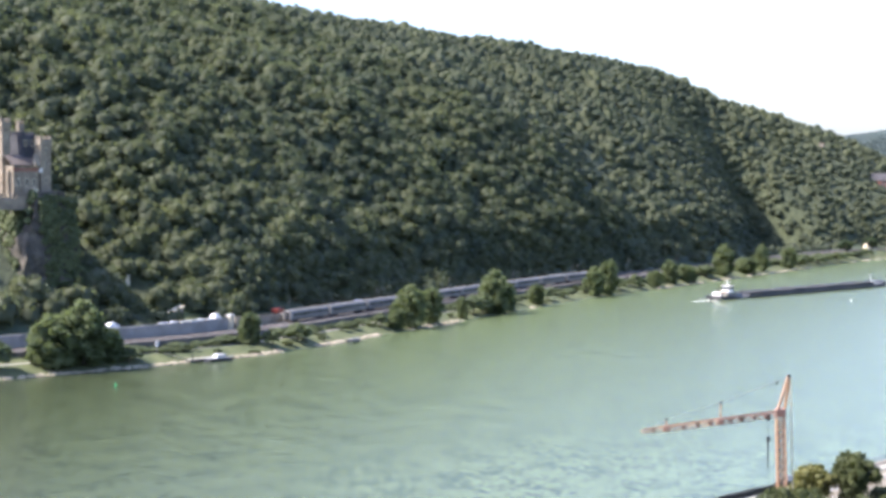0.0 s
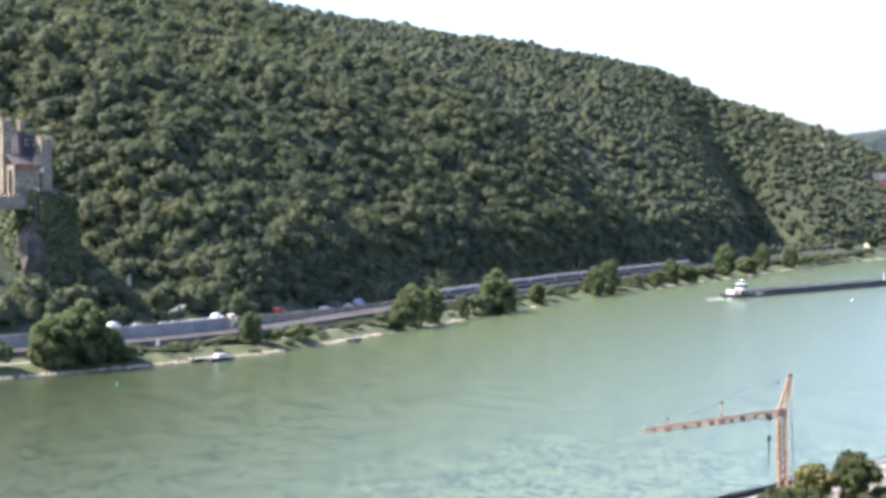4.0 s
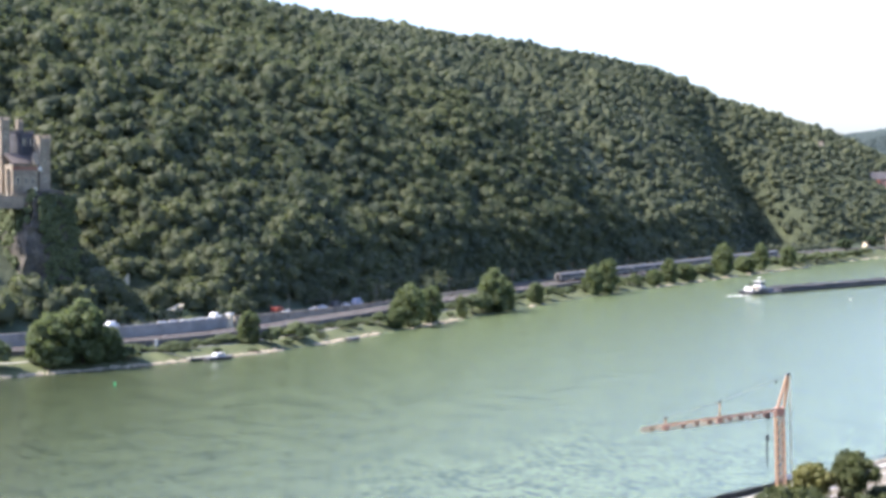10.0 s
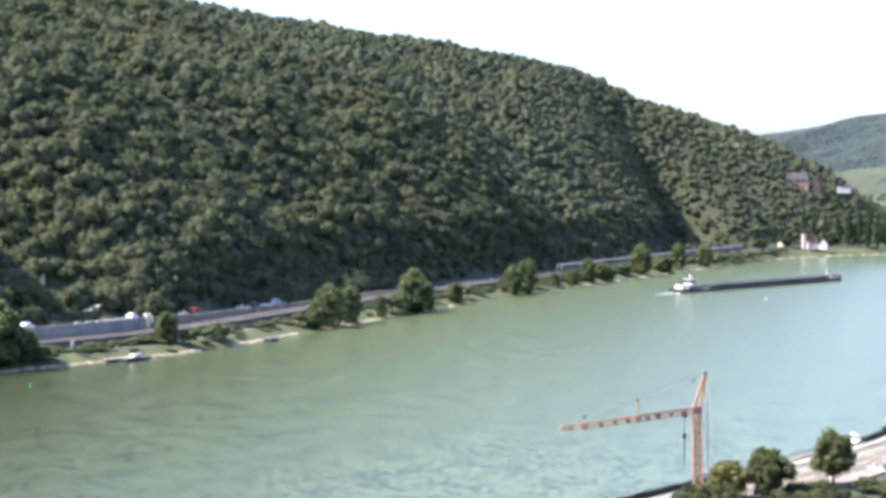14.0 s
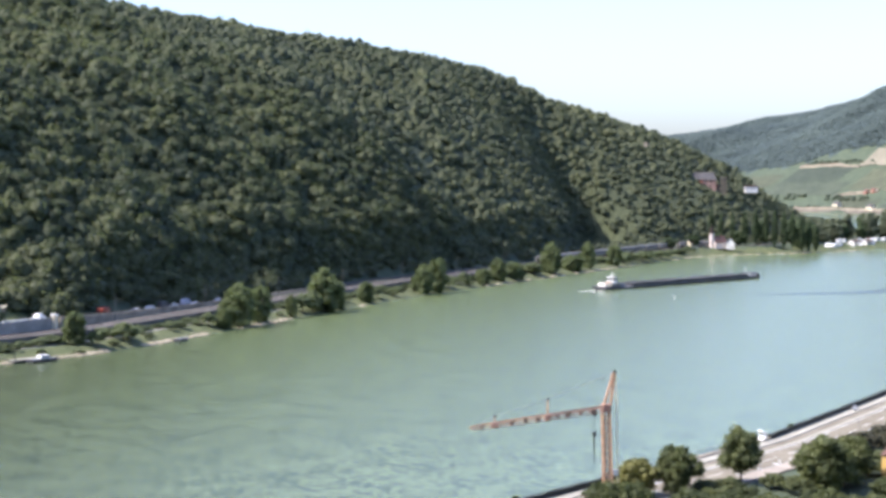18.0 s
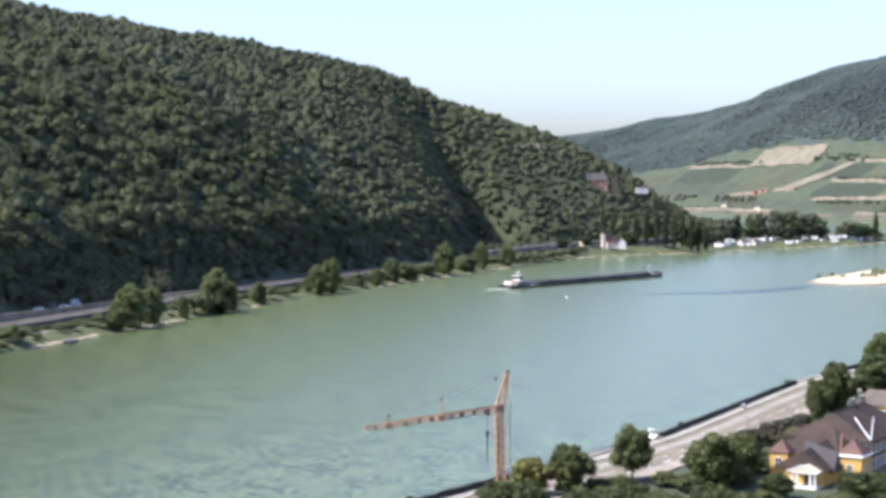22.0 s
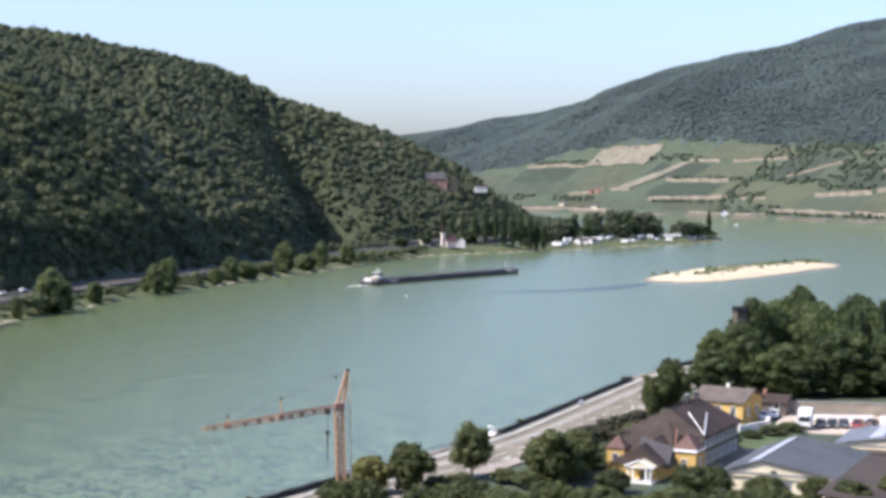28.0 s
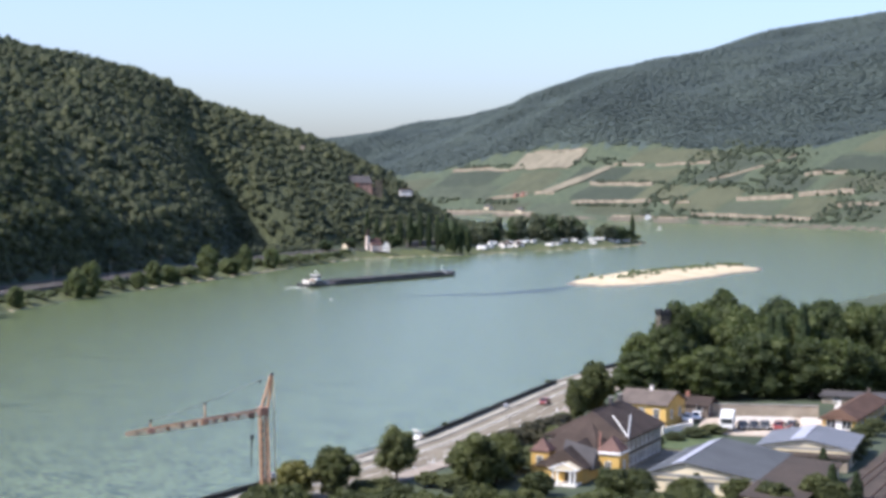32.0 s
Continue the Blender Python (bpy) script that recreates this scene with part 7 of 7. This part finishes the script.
part("stonework", a_box(-5.2, 5.2, -0.2, 0.2, -0.3, 1.0), WHITEWASH, gw)
for x in (-5.2, 5.2):
    part("pier", a_box(x - 0.3, x + 0.3, -0.3, 0.3, -0.3, 1.6, bevel=0.04), WHITEWASH, gw)
lawn = bmesh.new()
prism(lawn, [(118, 262), (126, 256), (137, 270), (130, 278)], 5, 6.04)
tagged(finish("garden_lawn", lawn, LAWN), "small bright green garden lawn", "lawn", kind="structure")
drive = bmesh.new()
prism(drive, [(100, 236), (104, 232), (124, 256), (119, 260)], 5, 6.03)
tagged(finish("driveway", drive, ASPHALT), "grey asphalt driveway between villa and hall", "driveway", kind="structure")

# railway behind the town
tl = [(106, 190), (119, 206.5), (136, 226), (156, 248.5), (178.5, 277), (205, 312), (245, 362)]
tagged(finish("railway_bed_town", ribbon(smooth_line(tl, 10), 0, 9, 4, 6.3), BROWN_BALLAST), "brown ballast bed of a railway behind the town", "railway", kind="structure")
rt = thing("railway_track", pose(0, 0, 0), "double railway track with rusty rails behind the town", "railway track")
for off in (1.8, 3.24, 5.8, 7.24):
    part("rail", ribbon(smooth_line(tl, 10), off - 0.05, off + 0.05, 6.25, 6.47), RUST, rt)

# ---- trees and shrubs of the town ----
TOWN = "full green broad-leaved tree among the town's gardens"
for k, (x, y, tall, wide, kind, what) in enumerate((
        (50.5, 231.5, 5.6, 6.6, YELLOWISH, "rounded yellow-green tree beside the crane"), (56.0, 231.0, 6.9, 6.2, TOWN_A, "rounded dark green tree beside the road"),
        (68.2, 240.5, 8.0, 6.4, STREET_TREE, "trim round-headed street tree beside the road"),
        (78.2, 232.0, 8.0, 8.4, TOWN_B, TOWN), (84.5, 240.0, 6.6, 7, TOWN_A, TOWN), (84.5, 225.0, 3.4, 5, TOWN_A, TOWN),
        (124.5, 301.0, 10.0, 6.5, TOWN_A, "tall loose-crowned tree beside the villa"), (120.2, 298.5, 7.5, 5.2, TOWN_B, "loose-crowned tree beside the road"),
        (107.0, 219.0, 3.6, 4.4, TOWN_B, TOWN), (97.5, 219.0, 4.2, 5, TOWN_A, TOWN), (120.0, 205.0, 3.8, 6, TOWN_A, TOWN), (99.0, 208.0, 3.2, 5, TOWN_B, TOWN),
        (93.0, 217.0, 4.8, 6, TOWN_B, TOWN),
        (95.6, 214.5, 4.2, 5, TOWN_B, TOWN), (102.1, 211.5, 4.0, 5.5, TOWN_A, TOWN), (109.5, 212.0, 3.6, 4.6, TOWN_B, TOWN), (118.5, 206.5, 4.6, 5, TOWN_A, TOWN),
        (111.0, 204.5, 4.2, 5.5, TOWN_B, TOWN))):
    tree("tree", kind, x, y, 5.8, tall, wide, what, "", turn=k * 67)
for k, (x, y, tall, wide) in enumerate((
        (61, 233.5, 2.4, 5), (64.5, 233, 2.8, 5), (72, 236, 2.6, 5), (74.5, 231, 3.2, 6), (81, 246, 4.0, 5.5), (85, 251, 4.4, 5.5), (89, 256, 4.8, 6), (93, 261, 4.9, 6),
        (97, 266, 4.2, 6), (101, 271, 4.4, 6), (105, 276, 4.2, 6), (108.5, 281, 3.8, 6), (112, 286, 3.4, 6), (100, 262, 4, 6), (104, 268, 4, 6), (93, 251, 3.4, 6), (89, 246, 3, 6),
        (118, 260, 2.6, 4)) + (
        (121, 266, 2.4, 4), (126, 268, 2.0, 4), (131, 270, 2.4, 5), (136, 273, 2.4, 5), (115, 293, 2.6, 5),
        (112, 222, 3, 5), (104, 214, 3.2, 5), (142.5, 238, 2.8, 4), (146.5, 243, 3.2, 4.4), (151, 249, 3.6, 4.4), (157, 258, 3.8, 4.4), (163.5, 264, 3.8, 4.6), 
        (124, 213, 3.4, 5), (116, 209, 3, 5), (48, 232, 2.2, 4), (44.5, 229, 2.6, 4), (96, 226, 2.8, 4), (82, 236, 3.6, 6))):
    dark = 4 <= k <= 13
    tree("shrub", DARK_BUSH if dark else TOWN_BUSH, x, y, 5.7, tall, wide, "dark copper-brown hedge shrub beside the road" if dark else "dense green garden shrub", "garden shrubs", "shrub", turn=k * 41)
rng_f = np.random.default_rng(44)
for k in range(46):
    a = radians(3.5 + 24.0 * (k + rng_f.uniform(-0.4, 0.4)) / 46)
    d = rng_f.uniform(204, 231)
    x, y = d * math.sin(a), d * math.cos(a)
    if shore_frame(E_LINE, np.array([x]), np.array([y]), -1)[1][0] < 19:
        continue
    top = min(7.0, 50 - 0.181 * d - 5.8 + rng_f.uniform(-1.0, 0.6))
    tree("tree", TOWN_A if k % 2 else TOWN_B, x, y, 5.7, max(2.4, top), rng_f.uniform(4.5, 7.0), "low green garden tree on the slope below the terrace", "garden trees", turn=k * 29)
rng_w = np.random.default_rng(33)
k = 0
for i in range(15):
    for j in range(4):
        t = i / 14
        x = 145 + 84 * t + 7.5 * j + rng_w.uniform(-2, 2)
        y = 324 - 12 * t + 15 * j + rng_w.uniform(-3, 3)
        tall = rng_w.uniform(12.5, 18.0) * (0.78 if i == 0 and j < 2 else 1) * (rng_w.uniform(0.55, 0.95) if j == 0 else 1)
        if i < 2 and j > 2:
            tall *= 0.8
        u, r = (float(a[0]) for a in shore_frame(E_LINE, np.array([x]), np.array([y]), -1))
        if r < 19:
            continue
        tree("tree", (PARK_A, PARK_B, PARK_C)[(i + 2 * j) % 3], x, y, 5.8, tall, rng_w.uniform(9.5, 15.5), "tall dense green tree of the riverside park", "trees of the riverside park", turn=k * 37)
        k += 1
for x, y, tall in ((176, 322, 18), (183.5, 326, 19.5), (178, 330, 17)):
    tree("fir", FIR, x, y, 5.8, tall, 5.5, "slender dark fir rising above the park trees", "firs of the park", turn=x)
tree("tree", PARK_A, 151.5, 327.0, 5.8, 13.5, 11, "tall dense green tree of the riverside park", "trees of the riverside park", turn=11)
for k, (x, y, tall) in enumerate(((123.5, 210.5, 5.6), (126.5, 209.0, 4.6), (133.0, 229.5, 4.6))):
    tree("fir", FIR, x, y, 5.7, tall, 2.6, "small dark fir beside the shed", "firs beside the shed", turn=k * 50)
chim = thing("brick_tower", pose(154.6, 335.0, 6.0), "dark brick tower rising behind the park trees", "tower")
part("shaft", a_box(-1.2, 1.2, -1.2, 1.2, -0.5, 16.4), ROCK, chim)
part("battlement", battlement(box(bmesh.new(), -1.35, 1.35, -1.35, 1.35, 16.4, 16.9), -1.35, 1.35, -1.35, 1.35, 16.9, 0.4, 0.7), BLACK, chim)

# ---- vineyards on the far hillside ----


def draped(name, v0, v1, r0, r1, lift, material, slant=0.0, n=14, thick=1.2):
    """A field laid over the hillside between two distances along the shore and two inland."""
    m = 8
    verts, faces = [], []
    for top in (0, 1):
        for i in range(n + 1):
            for j in range(m + 1):
                r = r0 + (r1 - r0) * j / m
                x, y, _ = east_at(v0 + (v1 - v0) * i / n + slant * (r - r0), r)
                x += 7 * noise.noise(Vector((x * 0.035, y * 0.035, 1.5)))
                y += 9 * noise.noise(Vector((x * 0.03, y * 0.03, 8.5)))
                verts.append((x, y, lift if top else lift - thick))
    v = np.array(verts)
    v[:, 2] += ground_height(v[:, 0], v[:, 1])
    half = (n + 1) * (m + 1)
    for i in range(n):
        for j in range(m):
            a = i * (m + 1) + j
            faces.append((half + a, half + a + m + 1, half + a + m + 2, half + a + 1))
    ob = mesh_from(name, v, faces, material)
    return ob


def field(v0, v1, r0, r1, material, label, slant=0.0, lift=0.5):
    return tagged(draped("vineyard", v0, v1, r0, r1, lift, material, slant), label, "vineyard", "vineyard plots")


def terrace_wall(v0, v1, ra, rb, high=5.0):
    n = max(6, int(abs(v1 - v0) / 14))
    pts, zs = [], []
    for i in range(n + 1):
        t = i / n
        v = v0 + (v1 - v0) * t
        x, y, _ = east_at(v, ra + (rb - ra) * t + 1.2 * math.sin(v * 0.13))
        pts.append((x, y))
        zs.append(ground_at(x, y))
    zs = np.array(zs)
    wob = np.array([0.55 + 0.45 * noise.noise(Vector((p[0] * 0.03, p[1] * 0.03, 0.5))) for p in pts])
    ob = finish("terrace_wall", ribbon(pts, -1.0, 1.0, zs - 2, zs + 1.2 + high * wob), TAN_WALL)
    return tagged(ob, "pale dry-stone vineyard terrace wall", "wall", "vineyard terrace walls")


GREEN = "green vineyard plot on the far slope"
for v0, v1, r0, r1, mat, sl in ((3500, 3345, 100, 142, VINE_A, 0), (3500, 3290, 58, 98, VINE_A, 0.1), (3280, 3165, 80, 140, VINE_B, 0.2),
                                (3140, 3010, 112, 150, VINE_A, 0), (3005, 2880, 108, 150, VINE_B, 0), (3060, 2905, 60, 100, VINE_A, 0), (2900, 2790, 62, 104, VINE_B, 0),
                                (3240, 3140, 22, 50, VINE_B, 0)) + (
                                (3120, 2990, 20, 48, VINE_A, 0), (2980, 2840, 22, 54, VINE_B, 0), (3050, 2830, 168, 200, VINE_B, 0),
                                (2830, 2720, 110, 190, VINE_A, 0.2), (2780, 2680, 40, 100, VINE_B, 0), (2670, 2560, 35, 66, VINE_A, 0), (2550, 2450, 35, 80, VINE_B, 0),
                                (2660, 2560, 95, 136, VINE_A, 0.2), (2540, 2430, 100, 140, VINE_B, 0), (2600, 2470, 155, 200, VINE_A, 0), (2590, 2440, 210, 290, VINE_B, 0),
                                (3700, 3520, 40, 130, VINE_B, 0), (3660, 3540, 8, 36, VINE_A, 0), (2430, 2300, 30, 200, VINE_A, 0.1)):
    field(v0, v1, r0, r1, mat, GREEN, sl)
for v0, v1, r0, r1, sl in ((3345, 3178, 146, 192, 0.1), (3160, 3128, 80, 156, -0.95)):
    tagged(draped("fallow_plot", v0, v1, r0, r1, 2.2, TAN_EARTH, sl), "dry tan fallow plot among the vineyards", "field", "fallow plots")
for w in ((3505, 3335, 148, 143, 6), (3330, 3185, 193, 192, 4), (3060, 2905, 104, 104, 6), (3280, 3185, 56, 72, 6), (3170, 3120, 76, 78, 3), (3035, 2850, 52, 60, 5.5),
          (3330, 3070, 10, 8, 4), (2665, 2560, 69, 78, 6), (2555, 2470, 84, 92, 9), (2605, 2535, 139, 147, 5), (2715, 2470, 30, 26, 5), (3070, 2990, 160, 158, 3.5),
          (2960, 2840, 156, 164, 4), (2460, 2380, 60, 66, 6), (2820, 2760, 58, 60, 4), (2880, 2700, 14, 14, 3.5)):
    terrace_wall(*w)
strip2 = [east_at(v, 7)[:2] for v in np.arange(1650, 3400, 25.0)]
tagged(finish("far_road", ribbon(strip2, -3, 4, 2.0, 5.2), STONES_FAR), "grey riverside road at the foot of the vineyards", "road", kind="structure")
strip3 = [east_at(v, 1.5)[:2] for v in np.arange(1650, 3400, 25.0)]
tagged(finish("far_embankment", ribbon(strip3, -2.5, 2.0, -2.0, 3.0), STONES_FAR), "grey stone embankment of the far shore", "embankment", kind="structure")
lane = [east_at(v, r)[:2] for v, r in ((2790, 120), (2750, 140), (2715, 165), (2690, 195))]
lz = np.array([ground_at(*p) for p in lane])
tagged(finish("vineyard_lane", ribbon(lane, -3, 3, lz - 1, lz + 2.4), TAN_WALL), "pale vineyard lane climbing the slope", "lane", kind="structure")

# scrub rows and single trees between the plots
rng_e = np.random.default_rng(21)
pl, sz = [], []
for v0, v1, ra, rb, n in ((3500, 3300, 152, 160, 40), (3180, 3050, 158, 175, 40), (3060, 2880, 108, 112, 45), (3020, 2850, 44, 48, 40), (2850, 2700, 196, 206, 50), (2800, 2690, 104, 112, 40),
                          (2690, 2440, 140, 152, 60), (2680, 2450, 84, 96, 50), (2840, 2700, 14, 40, 60), (3350, 3150, 14, 22, 50), (3300, 3180, 42, 54, 40), (2500, 2380, 92, 150, 70), (2720, 2640, 150, 200, 50),
                          (2900, 2780, 150, 200, 70), (2700, 2400, 16, 24, 60), (3460, 3360, 42, 58, 30), (2870, 2840, 60, 150, 40),
                          (2700, 2580, 92, 152, 70), (2880, 2730, 98, 158, 60), (2480, 2366, 26, 76, 110), (2870, 2690, 170, 225, 70), (2860, 2780, 46, 74, 40)):
    for _ in range(n):
        x, y, _a = east_at(rng_e.uniform(v1, v0), rng_e.uniform(ra, rb))
        pl.append((x, y, ground_at(x, y) + 2.2))
        sz.append(rng_e.uniform(1.6, 3.8))
far_t = [clump_template(1, k, 0.6, -0.4, 0.9) for k in range(5)]
tagged(scatter("hedgerow_scrub", far_t, np.array(pl), np.array(sz), np.ones(len(sz)), FAR_SCRUB, rng_e), "dark hedgerow scrub between vineyard plots", "scrub", kind="stuff")
gable_house(heading(992, 2206, 4.6, 200), "far_house", "small white house on the far shore", "house", 13, 8, 4, 7, WHITE, SLATE, 3)
for v, r in ((3210, 66), (3195, 70)):
    x, y, h = east_at(v, r)
    gable_house(heading(x, y, ground_at(x, y), h), "vineyard_hut", "small reddish vineyard hut on the terrace", "hut", 9, 6, 4, 7, REDSTONE, RED_ROOF, 2)
for v, r in ((3230, 25), (3120, 12)):
    x, y, h = east_at(v, r)
    gable_house(heading(x, y, ground_at(x, y), h), "far_house", "pale house at the foot of the vineyards", "house", 14, 9, 6, 10, CREAM, SLATE, 4)

# ---- what moves ----


def motions():
    # the barge runs downstream, slowly turning to the right
    rows = []
    for k in range(9):
        t = 4.0 * k
        a = radians(9.107 + 0.1065 * t + 0.00012 * t * t)
        r = 730.3 + 2.63 * t + 0.0125 * t * t
        rows.append((t, heading(r * math.sin(a), r * math.cos(a), 0, 44 + 0.14 * t)))
    walk(barge, rows)
    # the train leaves along the far bank
    for k, c in enumerate(COACHES):
        rows = []
        for i in range(17):
            t = 2.0 * i
            u = 1293 + 13.2 + 26.6 * k + 23.3 * t
            x, y, _ = west_at(u - 8, TRACK_S + track_s(u - 8))
            x1, y1, _ = west_at(u + 8, TRACK_S + track_s(u + 8))
            rows.append((t, heading((x + x1) / 2, (y + y1) / 2, 5.2, math.degrees(math.atan2(x1 - x, y1 - y)))))
        walk(c, rows)
    # cars on the far road
    for c, u0 in zip(WEST_CARS, (1253.6, 1236.0, 1194.0)):
        walk(c, [(2.0 * i, on_west_road(u0 + 7.0 * 2.0 * i, 28.8)) for i in range(17)])
    # the red car comes along the quay road
    walk(RED_CAR, [(t, on_quay_road(t)) for t in (0.0, 4.0, 8.0, 12.0, 16.0, 20.0, 24.0, 26.0, 28.0, 30.0, 32.0)])


def on_quay_road(t):
    v = QUAY_V31 - 17.5 * (t - 31)
    x, y, h = east_at(v, 7.9)
    return heading(x, y, 6.01, h + 180)


QUAY_V31 = 592.0

motions()
